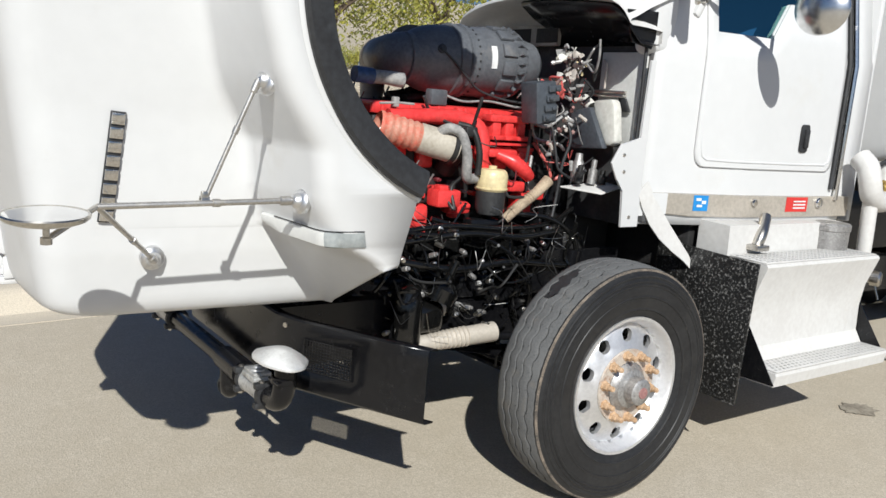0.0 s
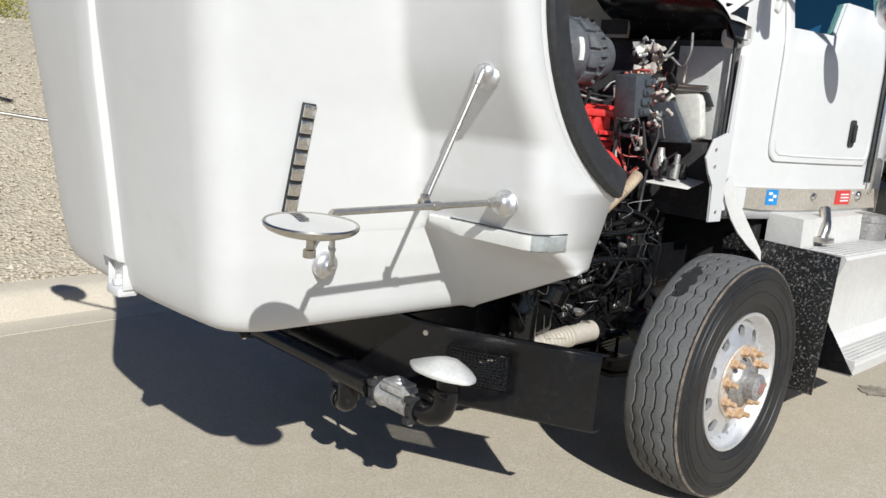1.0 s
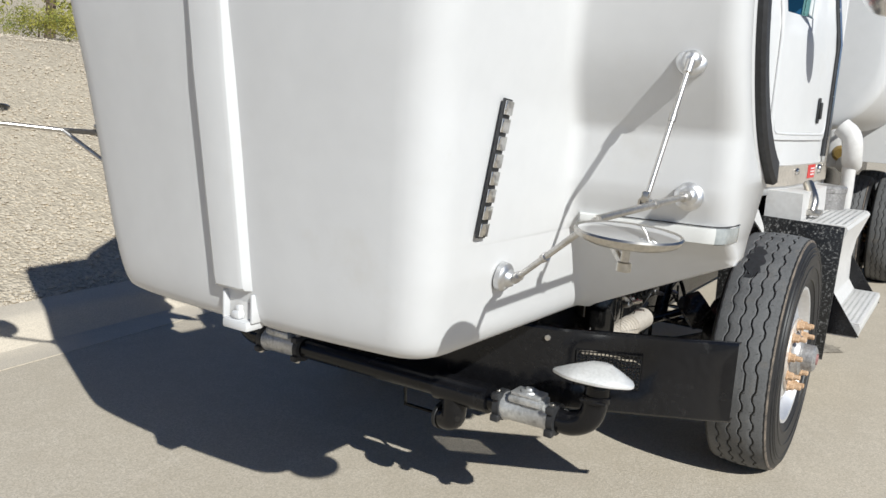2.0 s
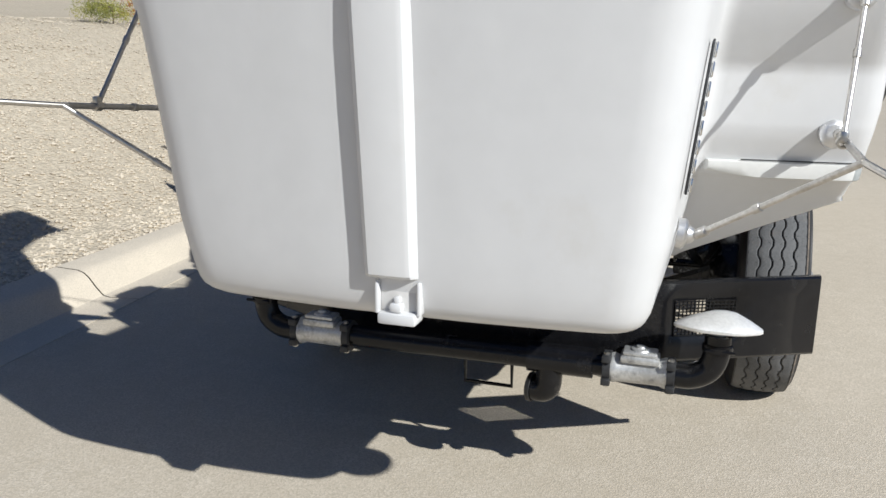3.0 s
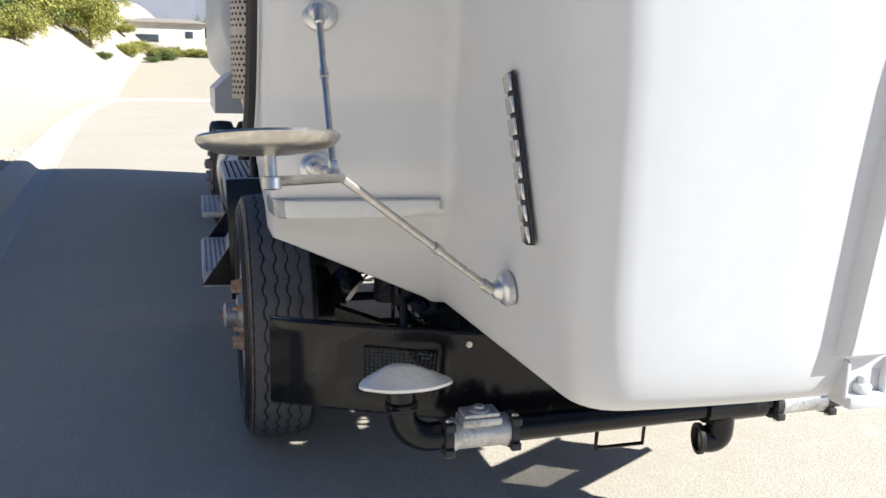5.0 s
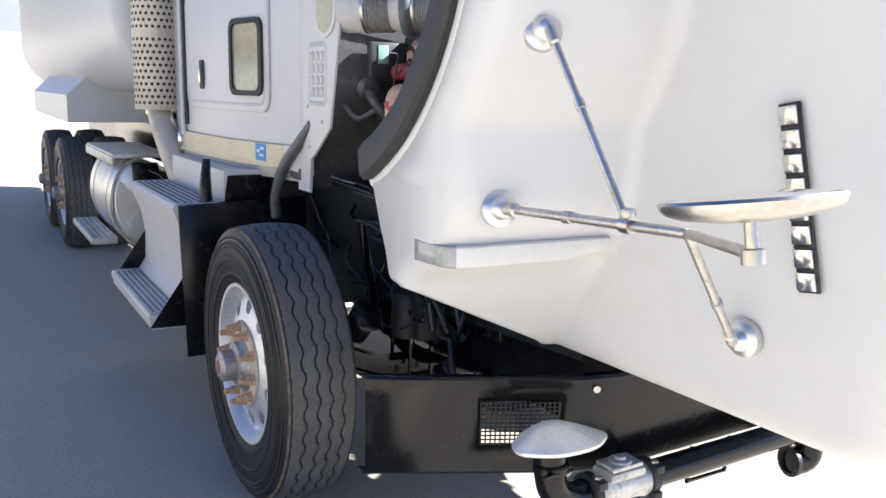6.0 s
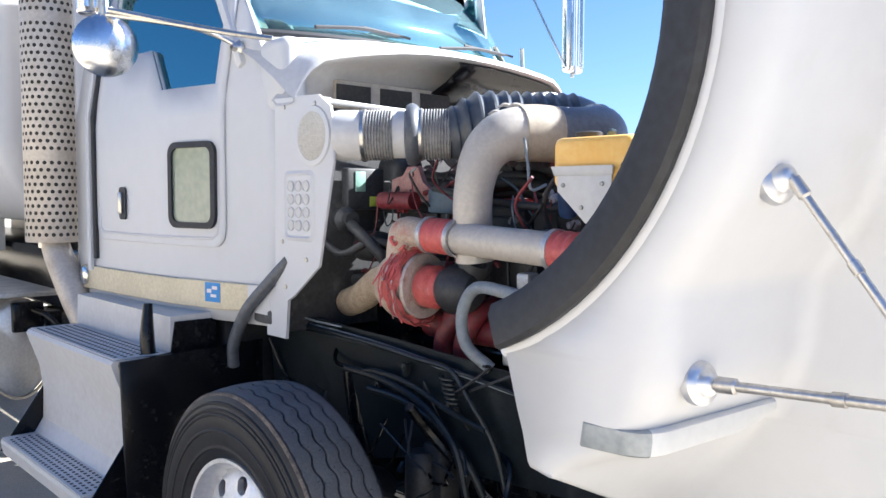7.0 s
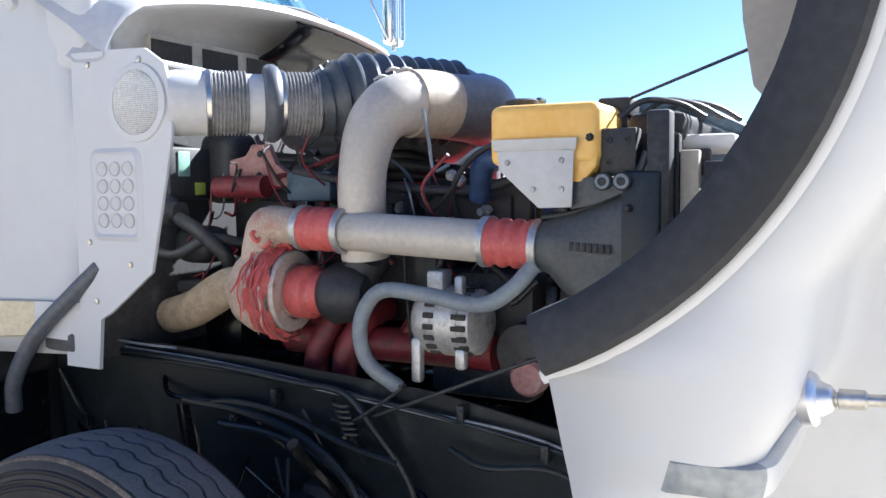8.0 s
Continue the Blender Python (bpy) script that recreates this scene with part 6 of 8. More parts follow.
for o in (0.04, 0.24):
    bm = B()
    lathe(bm, P0 + D * o, D, along(Vector(), D * 0.11, 0.083, 11, 0.007), 32)
    part("bellows", bm, BELLOWS, duct, "grey rubber bellows")
    bm = B()
    lathe(bm, P0 + D * (o - 0.004), D, [(0.088, 0), (0.093, 0.002), (0.093, 0.014), (0.088, 0.016)], 32)
    part("band_clamp", bm, STEEL, duct)
bm = B()
lathe(bm, P0 + D * 0.205, D, [(0.083, -0.014), (0.104, -0.008), (0.110, 0.004), (0.110, 0.016), (0.102, 0.030), (0.088, 0.038)], 32)
part("duct_flange", bm, AIR_GREY, duct)
bm = B()
line = rounded([P0 + D * 0.34, P0 + D * 0.48 + Vector((0.02, 0.0, 0.020)), Vector((-0.60, 0.06, 1.908))], [0.2], 8)
fine, rad_of = [], []
for a, b in zip(line, line[1:]):
    n = max(1, round((b - a).length / 0.007))
    fine += [a.lerp(b, i / n) for i in range(n)]
fine.append(line[-1])
for i in range(len(fine)):
    swell = min(1.0, i / 16)
    rad_of.append(0.084 + 0.034 * swell * swell * (3 - 2 * swell) + (0.000, 0.004, 0.012, 0.016, 0.014, 0.002)[i % 6] * (0.35 + 0.65 * swell))
tube(bm, fine, rad_of, 36, False)
part("flex_hose", bm, HOSE_DARK, duct, "thick ribbed black intake hose")

# clean-air pipe from the drum down to the turbo
bm = B()
tube(bm, [(-0.665, 0.245, 1.882), (-0.640, 0.305, 1.884), (-0.613, 0.370, 1.880), (-0.588, 0.430, 1.858), (-0.566, 0.478, 1.80), (-0.555, 0.505, 1.70), (-0.55, 0.505, 1.58), (-0.55, 0.49, 1.46)], [0.090, 0.091, 0.089, 0.082, 0.072, 0.065, 0.065, 0.066], 24)
part("clean_air_pipe", bm, PIPE_GREY, engine, "grey elbowed air pipe")
bm = B()
tube(bm, [(-0.668, 0.238, 1.882), (-0.640, 0.305, 1.884), (-0.616, 0.363, 1.881)], [0.095, 0.096, 0.094], 28)
part("pipe_sleeve", bm, SLEEVE, engine, "tan rubber sleeve with a frayed edge")
rg = random.Random(64)
for k in range(5):
    bm = B()
    a = radians(20 + 28 * k)
    c = Vector((-0.612, 0.372, 1.880)) + Vector((0.06 * math.cos(a), 0.078 * math.cos(a) * 0.5, 0.094 * math.sin(a)))
    tube(bm, [c, c + Vector((0.012, 0.018, 0.004)), c + Vector((0.016 + 0.01 * rg.random(), 0.036, -0.006))], [0.008, 0.006, 0.003], 7)
    part("frayed_flap", bm, PIPE_GREY, engine)
bm = B()
tube(bm, [(-0.60, -0.005, 1.882), (-0.66, 0.005, 1.882), (-0.695, 0.045, 1.882), (-0.706, 0.105, 1.880), (-0.692, 0.170, 1.880), (-0.660, 0.255, 1.882)], [0.118, 0.118, 0.112, 0.102, 0.097, 0.094], 28)
lathe(bm, (-0.60, -0.002, 1.880), AX, [(0.118, -0.09), (0.124, -0.085), (0.126, 0.0), (0.120, 0.004)], 36)
part("rubber_elbow", bm, AIR_GREY, engine, "grey rubber intake elbow")
# charge-air pipe with red boots
CA, CB = Vector((-0.30, 0.545, 1.545)), Vector((-1.10, 0.565, 1.510))
CD = (CB - CA).normalized()
bm = B()
tube(bm, [CA + CD * 0.12, CB - CD * 0.08], 0.052, 24, False)
part("charge_pipe", bm, PIPE_GREY, engine, "grey charge-air pipe")
for o in (0.085, 0.640):
    bm = B()
    lathe(bm, CA + CD * o, CD, along(Vector(), CD * 0.145, 0.054, 4, 0.006), 28)
    part("silicone_boot", bm, RED_SHINE, engine, "red ribbed silicone boot")
    for q in (-0.004, 0.130):
        bm = B()
        lathe(bm, CA + CD * (o + q), CD, [(0.056, 0), (0.063, 0.001), (0.063, 0.020), (0.056, 0.021)], 28)
        part("boot_clamp", bm, ALU_DULL, engine)
# turbo
bm = B()
TC = Vector((-0.245, 0.515, 1.36))
lathe(bm, TC, (1, 0.1, 0), [(0.0, -0.09), (0.06, -0.09), (0.105, -0.06), (0.125, -0.01), (0.125, 0.03), (0.10, 0.08), (0.06, 0.10), (0.0, 0.10)], 32)
tube(bm, [TC + Vector((0.02, 0.03, 0.09)), TC + Vector((0.0, 0.04, 0.14)), TC + Vector((-0.03, 0.045, 0.19)), CA + CD * 0.06, CA + CD * 0.11], 0.05, 16)
part("turbo_compressor", bm, TURBO, engine, "dusty turbo housing stained red")
bm = B()
lathe(bm, TC + Vector((-0.10, 0, 0)), (-1, 0, 0), [(0.06, -0.02), (0.075, 0), (0.075, 0.05), (0.06, 0.06), (0.06, 0.1)], 28)
part("turbo_centre", bm, RED_SHINE, engine)
bm = B()
lathe(bm, TC + Vector((-0.19, 0, 0)), (-1, 0, 0.02), [(0.05, 0), (0.07, 0.01), (0.085, 0.04), (0.075, 0.11), (0.05, 0.14), (0.0, 0.14)], 28)
tube(bm, [TC + Vector((-0.26, -0.03, 0.02)), TC + Vector((-0.31, -0.03, 0.10)), (-0.56, 0.49, 1.47)], 0.055, 16)
part("turbo_inlet", bm, BLACK_MATT, engine)
bm = B()
tube(bm, [TC + Vector((0.06, 0, -0.01)), TC + Vector((0.16, -0.01, 0.0)), (0.10, 0.46, 1.28), (0.24, 0.42, 1.24)], 0.058, 18)
part("exhaust_downpipe", bm, TAN_WRAP, engine, "tan heat-wrapped exhaust pipe")
# frayed red heat sleeve round the turbo, gathered in a knot on top
rg = random.Random(100)
bm = B()
rows = []
for i in range(26):
    a = radians(118 - 200 * i / 25)
    row = []
    for k in range(9):
        dx = -0.075 + 0.0095 * k + 0.007 * math.sin(i * 0.9 + k) + 0.004 * rg.uniform(-1, 1)
        r = 0.127 + 0.006 * rg.random() + 0.004 * math.sin(i * 1.3 + 2 * k) - (0.012 if k in (0, 8) else 0.0)
        row.append(TC + Vector((dx, r * math.cos(a), r * math.sin(a))))
    rows.append(row)
sheet(bm, rows)
wrap = part("heat_sleeve", bm, RED_SHINE, engine, "frayed red heat sleeve", smooth=60)
for k in range(40):
    bm = B()
    if k < 14:
        c = TC + Vector((-0.035 + rg.uniform(-0.03, 0.03), 0.03 + rg.uniform(-0.03, 0.04), 0.150 + rg.uniform(-0.02, 0.02)))
        pts = [c + Vector((rg.uniform(-0.035, 0.035), rg.uniform(-0.03, 0.03), rg.uniform(-0.025, 0.03))) for i in range(5)]
        tube(bm, pts, rg.choice((0.004, 0.005, 0.006)), 6)
    else:
        a, dx, pts = rg.uniform(-80, 100), rg.uniform(-0.08, 0.005), []
        for i in range(5):
            b = radians(a - 14 * i)
            r = 0.134 + 0.010 * rg.random() + (0.018 * rg.random() if i == 4 else 0)
            pts.append(TC + Vector((dx + 0.010 * rg.uniform(-1, 1), r * math.cos(b), r * math.sin(b))))
        tube(bm, pts, rg.choice((0.0015, 0.002, 0.003)), 5)
    part("frayed_strand", bm, rg.choice([RED_SHINE, RED_SHINE, RED_SHINE, PINK_DUST, WHITE_WIRE]), engine)
bm = B()
lathe(bm, TC + Vector((0.10, 0.0, 0.0)), (1, 0.0, -0.05), [(0.060, -0.012), (0.074, -0.010), (0.074, 0.010), (0.060, 0.012)], 28)
part("downpipe_clamp", bm, TAN_WRAP, engine)
bm = B()
lathe(bm, TC + Vector((-0.075, 0, 0)), (1, 0.05, 0), [(0.08, -0.012), (0.112, -0.010), (0.116, 0.0), (0.112, 0.010), (0.08, 0.012)], 32)
part("turbo_band", bm, RUST_PALE, engine)
# lower manifold and starter side clutter in red
bm = B()
for k in range(5):
    x = -0.80 + 0.16 * k
    tube(bm, [(x, 0.22, 1.30), (x, 0.33, 1.28), (x + 0.04, 0.36, 1.20)], 0.04, 10)
tube(bm, [(-0.88, 0.36, 1.20), (-0.2, 0.37, 1.20)], 0.05, 12, False)
part("exhaust_manifold", bm, DARK_RED, engine, "grimy dark red exhaust manifold")
for x in (-0.50, -0.40):
    bm = B()
    tube(bm, [(x, 0.30, 1.29), (x + 0.01, 0.41, 1.27), (x + 0.05, 0.44, 1.18), (x + 0.07, 0.43, 1.10)], 0.036, 12)
    part("red_hose", bm, DARK_RED, engine, "grimy dark red hose")
# alternator
bm = B()
AC = Vector((-0.80, 0.46, 1.30))
lathe(bm, AC, (1, 0, 0), [(0, -0.10), (0.05, -0.10), (0.085, -0.08), (0.09, -0.05), (0.09, 0.06), (0.07, 0.09), (0, 0.1)], 28)
part("alternator", bm, CAST_PALE, engine, "cast aluminium alternator with cooling slots")
bm = B()
lathe(bm, AC + Vector((-0.02, 0, 0)), (1, 0, 0), [(0.089, -0.03), (0.0935, -0.03), (0.0935, 0.03), (0.089, 0.03)], 28)
part("stator_ring", bm, CAST_PALE, engine)
for k in range(16):
    a = radians(-60 + 300 * k / 16)
    for x, w in ((0.030, 0.030), (-0.055, 0.040)):
        bm = B()
        rbox(bm, AC + Vector((x, 0.0895 * math.cos(a), 0.0895 * math.sin(a))), (w, 0.010, 0.015), 0.003, (math.degrees(a), 0, 0))
        part("cooling_slot", bm, HOLE_DARK, engine)
for o, d in (((0.03, 0.02, 0.105), (0.05, 0.06, 0.06)), ((-0.045, 0.05, 0.095), (0.026, 0.03, 0.06)), ((-0.052, 0.06, -0.088), (0.030, 0.03, 0.055)), ((0.075, 0.06, -0.10), (0.03, 0.03, 0.12))):
    bm = B()
    rbox(bm, AC + Vector(o), d, 0.01)
    part("mounting_lug", bm, CAST_PALE, engine)
# heater hoses on the right
for name, pts, r, m in (
        ("coolant_hose", [(-0.69, 0.56, 1.13), (-0.62, 0.60, 1.20), (-0.60, 0.60, 1.30), (-0.66, 0.60, 1.385), (-0.80, 0.61, 1.385), (-0.95, 0.62, 1.37), (-1.03, 0.62, 1.41), (-1.08, 0.60, 1.47)], 0.020, HOSE_SLATE),
        ("heater_hose", [(-0.25, 0.40, 1.70), (-0.5, 0.40, 1.66), (-0.8, 0.36, 1.64), (-1.05, 0.40, 1.70)], 0.014, BLACK_MATT),
        ("vent_hose", [(-0.98, 0.52, 1.77), (-0.86, 0.47, 1.72), (-0.78, 0.42, 1.64), (-0.77, 0.36, 1.55)], 0.008, BLACK_MATT),
        ("blue_hose", [(-1.04, 0.36, 1.60), (-0.98, 0.42, 1.70), (-0.88, 0.42, 1.72), (-0.83, 0.36, 1.62)], 0.030, BLUE_HOSE),
        ("dipstick_tube", [(-0.64, 0.40, 1.2), (-0.63, 0.42, 1.45), (-0.60, 0.36, 1.62)], 0.006, GRIME)):
    bm = B()
    tube(bm, pts, r, 12)
    part(name, bm, m, engine)
# coolant tank on its bracket, radiator behind
bm = B()
rbox(bm, (-1.105, 0.50, 1.765), (0.262, 0.24, 0.140), 0.022, None, 3)
rbox(bm, (-1.165, 0.49, 1.832), (0.090, 0.16, 0.012), 0.005)
slab(bm, [(-1.165, 0.410, 1.72), (-1.232, 0.410, 1.72), (-1.228, 0.410, 1.690), (-1.195, 0.410, 1.655), (-1.165, 0.410, 1.655)], (0, 1, 0), 0.205, 0.006)
tank = part("coolant_tank", bm, YELLOWED, truck, "yellowed plastic coolant tank")
bm = B()
lathe(bm, (-1.01, 0.50, 1.838), (0, 0, 1), [(0.038, 0), (0.04, 0.016), (0.034, 0.020), (0, 0.021)], 20)
part("filler_cap", bm, BLACK_MATT, tank)
bm = B()
slab(bm, [(-0.998, 0.625, 1.745), (-1.184, 0.625, 1.745), (-1.178, 0.625, 1.602), (-1.10, 0.625, 1.600), (-1.004, 0.625, 1.686)], (0, 1, 0), 0.006, 0.002)
slab(bm, [(-0.994, 0.629, 1.728), (-1.188, 0.629, 1.728), (-1.194, 0.636, 1.754), (-0.988, 0.636, 1.754)], (0, 1, 0.2), 0.006, 0.002)
part("tank_bracket", bm, PAINT_OLD, truck, "dusty white steel bracket")
for x, z in ((-1.025, 1.703), (-1.155, 1.706), (-1.155, 1.642), (-1.088, 1.642)):
    bm = B()
    lathe(bm, (x, 0.632, z), (0, 1, 0), [(0.007, 0), (0.006, 0.004), (0, 0.005)], 8)
    part("bracket_bolt", bm, CAST, truck)
rad = tagged(empty("radiator", truck), "black radiator with shroud and grey side tank")
bm = B()
rbox(bm, (-1.33, 0, 1.32), (0.10, 0.98, 0.92), 0.015)
part("core", bm, BLACK_MATT, rad)
bm = B()
for s in (1, -1):
    rbox(bm, (-1.33, 0.50 * s, 1.34), (0.12, 0.06, 0.86), 0.02)
rbox(bm, (-1.33, 0, 1.78), (0.13, 1.0, 0.07), 0.02)
part("side_tank", bm, GRIME, rad)
bm = B()
rows = []
for x, r in ((-1.27, 0.44), (-1.18, 0.42), (-1.10, 0.36), (-1.05, 0.34)):
    rows.append([(x, r * math.copysign(abs(math.cos(a)) ** (0.5 if x < -1.2 else 1), math.cos(a)), 1.30 + r * math.copysign(abs(math.sin(a)) ** (0.5 if x < -1.2 else 1), math.sin(a))) for a in [2 * math.pi * k / 40 for k in range(40)]])
sheet(bm, rows, True)
part("fan_shroud", bm, BLACK_MATT, rad)
bm = B()
for k in range(9):
    a = 2 * math.pi * k / 9
    d, t = Vector((0, math.cos(a), math.sin(a))), Vector((0, -math.sin(a), math.cos(a)))
    c = Vector((-1.10, 0, 1.30))
    slab(bm, [c + d * 0.08 - t * 0.03 + Vector((0.02, 0, 0)), c + d * 0.32 - t * 0.05 + Vector((0.02, 0, 0)), c + d * 0.32 + t * 0.05 - Vector((0.02, 0, 0)), c + d * 0.08 + t * 0.03 - Vector((0.02, 0, 0))], (1, 0, 0), 0.004)
lathe(bm, (-1.13, 0, 1.30), (1, 0, 0), [(0, 0), (0.09, 0), (0.09, 0.06), (0, 0.06)], 20)
part("fan", bm, BLACK_MATT, rad)
# charge-air cooler end moulding on the right and support bracket
bm = B()
rows = []
for x, cy, cz, hy, hz, e in ((-1.06, 0.565, 1.512, 0.050, 0.050, 1.0), (-1.085, 0.565, 1.511, 0.054, 0.056, 1.0), (-1.11, 0.565, 1.508, 0.060, 0.066, 0.95), (-1.14, 0.563, 1.497, 0.062, 0.088, 0.85), (-1.18, 0.560, 1.4835, 0.062, 0.1135, 0.7), (-1.22, 0.558, 1.456, 0.060, 0.156, 0.6), (-1.27, 0.555, 1.4245, 0.058, 0.2095, 0.5), (-1.31, 0.554, 1.415, 0.057, 0.255, 0.45), (-1.335, 0.553, 1.43, 0.056, 0.29, 0.4), (-1.37, 0.553, 1.43, 0.052, 0.29, 0.4)):
    rows.append([(x, cy + hy * math.copysign(abs(math.cos(a)) ** e, math.cos(a)), cz + hz * math.copysign(abs(math.sin(a)) ** e, math.sin(a))) for a in [2 * math.pi * k / 36 for k in range(36)]])
v = sheet(bm, rows, True)
bm.faces.new(v[-1])
part("charge_cooler_tank", bm, CAST_DARK, rad, "dark grey cast cooler end tank")
bm = B()
tube(bm, [(-1.09, 0.575, 1.577), (-1.158, 0.580, 1.588), (-1.235, 0.585, 1.616), (-1.285, 0.588, 1.640), (-1.320, 0.590, 1.682), (-1.335, 0.590, 1.722)], [0.010, 0.012, 0.014, 0.014, 0.013, 0.012], 10)
part("tank_rim", bm, SHIELD, rad)
bm = B()
rbox(bm, (-1.325, 0.600, 1.42), (0.085, 0.030, 0.52), 0.008)
part("tank_flange", bm, SHIELD, rad, "black cooler flange")
bm = B()
rbox(bm, (-1.272, 0.575, 1.722), (0.080, 0.05, 0.105), 0.004)
rbox(bm, (-1.36, 0.58, 1.66), (0.05, 0.05, 0.30), 0.008)
lathe(bm, (-1.245, 0.612, 1.658), (0, 1, 0), [(0, 0), (0.020, 0), (0.020, 0.010), (0.015, 0.013), (0, 0.013)], 14)
lathe(bm, (-1.287, 0.612, 1.658), (0, 1, 0), [(0, 0), (0.020, 0), (0.020, 0.010), (0.015, 0.013), (0, 0.013)], 14)
part("mount_bracket", bm, BLACK_MATT, rad)
for x in (-1.245, -1.287):
    bm = B()
    lathe(bm, (x, 0.624, 1.658), (0, 1, 0), [(0.009, 0.0), (0.017, 0.0), (0.016, 0.004), (0.010, 0.004), (0.009, 0.0)], 16)
    part("boss_ring", bm, HOSE_SLATE, rad)
for x, z in ((-1.252, 1.748), (-1.292, 1.748), (-1.252, 1.700)):
    bm = B()
    lathe(bm, (x, 0.5985, z), (0, 1, 0), [(0.008, 0), (0.008, 0.004), (0.004, 0.005), (0, 0.003)], 8)
    part("plate_bolt", bm, GRIME, rad)
bm = B()
rg = random.Random(3)
for k in range(3):
    a = Vector((-1.26 - 0.03 * k, 0.55 - 0.06 * k, 1.83))
    tube(bm, [a + Vector((0, 0, -0.03)), a + Vector((-0.05, -0.03, 0.005 + 0.01 * rg.random())), a + Vector((-0.12, -0.06, 0.0)), a + Vector((-0.17, -0.10, -0.03))], 0.007, 8)
part("wire_loom", bm, BLACK_MATT, rad)

# left side of the engine: ribbed duct, filters, fuse box
bm = B()
LD = [Vector((-0.98, -0.30, 1.56)), Vector((-0.55, -0.40, 1.46))]
ld = (LD[1] - LD[0]).normalized()
lathe(bm, LD[0], ld, along(Vector(), ld * 0.20, 0.064, 6, 0.005), 28)
part("silicone_boot", bm, BOOT_TAN, engine, "red ribbed silicone boot")
bm = B()
lathe(bm, LD[0] + ld * 0.20, ld, [(0.062, 0), (0.068, 0.008), (0.070, 0.19), (0.05, 0.20), (0, 0.20)], 28)
part("charge_elbow", bm, CREAM_GREY, engine)
bm = B()
lathe(bm, LD[0] + ld * 0.36, ld, [(0.069, 0), (0.077, 0.002), (0.077, 0.022), (0.069, 0.024)], 24)
part("boot_clamp", bm, GRIME, engine)
bm = B()
tube(bm, [LD[0] + ld * 0.37, LD[0] + ld * 0.41 + Vector((0, 0.03, -0.01)), LD[0] + ld * 0.43 + Vector((0, 0.10, -0.04)), LD[0] + ld * 0.43 + Vector((0, 0.14, -0.10))], 0.055, 16)
part("intake_hose", bm, GRIME, engine)
# fasteners, bosses and lines over the red flank
rg = random.Random(31)
for k in range(54):
    bm = B()
    x, z = rg.uniform(-0.95, 0.05), rg.uniform(1.13, 1.64)
    y = -0.285 if z < 1.34 else (-0.232 if z < 1.48 else -0.235)
    if k % 3 == 0:
        rbox(bm, (x, y - 0.01, z), (rg.uniform(0.03, 0.09), 0.05, rg.uniform(0.02, 0.06)), 0.008)
        part("boss", bm, rg.choice([RED, RED, DARK_RED, GRIME]), engine)
    else:
        r = rg.uniform(0.007, 0.014)
        lathe(bm, (x, y, z), (0, -1, 0), [(r, -0.03), (r, 0.012), (r * 0.6, 0.014), (r * 0.6, 0.024), (0, 0.025)], 6)
        part("bolt", bm, rg.choice([RED, GRIME, DARK_RED, CAST]), engine, smooth=20)
wires("wire", 32, 16, (-0.90, -0.40, 1.16), (-0.1, -0.30, 1.62), [GRIME, BLACK_MATT, BLACK_MATT, DARK_RED, CAST], (0.003, 0.005, 0.008), 0.24, engine)
bm = B()
tube(bm, [(-0.72, -0.37, 1.52), (-0.68, -0.42, 1.565), (-0.62, -0.44, 1.545), (-0.590, -0.455, 1.46), (-0.580, -0.45, 1.37), (-0.555, -0.43, 1.342), (-0.50, -0.41, 1.34)], 0.024, 12)
part("fuel_hose", bm, BELLOWS, engine)
bm = B()
tube(bm, [(-0.58, -0.36, 1.585), (-0.535, -0.41, 1.565), (-0.505, -0.435, 1.47), (-0.50, -0.43, 1.36)], 0.016, 12)
rbox(bm, (-0.545, -0.40, 1.555), (0.07, 0.05, 0.05), 0.012)
part("fuel_hose", bm, GRIME, engine)
bm = B()
lathe(bm, (-0.405, -0.42, 1.285), (0, 0, 1), [(0, 0), (0.072, 0.0), (0.080, 0.010), (0.080, 0.016), (0.076, 0.018), (0.076, 0.075), (0.070, 0.092), (0.06, 0.102), (0.02, 0.105), (0.02, 0.118), (0, 0.119)], 28)
part("fuel_filter_bowl", bm, CREAM, engine, "cream plastic fuel filter bowl")
bm = B()
lathe(bm, (-0.405, -0.42, 1.175), (0, 0, 1), [(0, 0), (0.06, 0.0), (0.07, 0.03), (0.072, 0.11), (0, 0.11)], 28)
part("fuel_filter", bm, BLACK_MATT, engine)
bm = B()
tube(bm, [(-0.32, -0.44, 1.15), (-0.26, -0.465, 1.215), (-0.17, -0.48, 1.285), (-0.10, -0.48, 1.345)], [0.024, 0.026, 0.026, 0.030], 16)
part("convoluted_hose", bm, TAN_WRAP, engine)
for k in range(9):
    bm = B()
    lathe(bm, Vector((-0.29, -0.452, 1.185)).lerp(Vector((-0.20, -0.476, 1.262)), k / 8), (0.09, -0.02, 0.075), [(0.024, -0.004), (0.030, 0.0), (0.024, 0.004)], 14)
    part("hose_ring", bm, TAN_WRAP, engine)
bm = B()
rbox(bm, (-0.64, -0.37, 1.245), (0.13, 0.10, 0.08), 0.012)
rbox(bm, (-0.66, -0.37, 1.29), (0.05, 0.06, 0.03), 0.008)
part("fuel_block", bm, RED, engine)
bm = B()
rbox(bm, (-0.28, -0.30, 1.455), (0.18, 0.08, 0.04), 0.012)
tube(bm, [(-0.31, -0.33, 1.45), (-0.25, -0.38, 1.42), (-0.20, -0.40, 1.385), (-0.15, -0.39, 1.35)], [0.026, 0.036, 0.036, 0.030], 12)
rbox(bm, (-0.22, -0.36, 1.30), (0.10, 0.07, 0.05), 0.012)
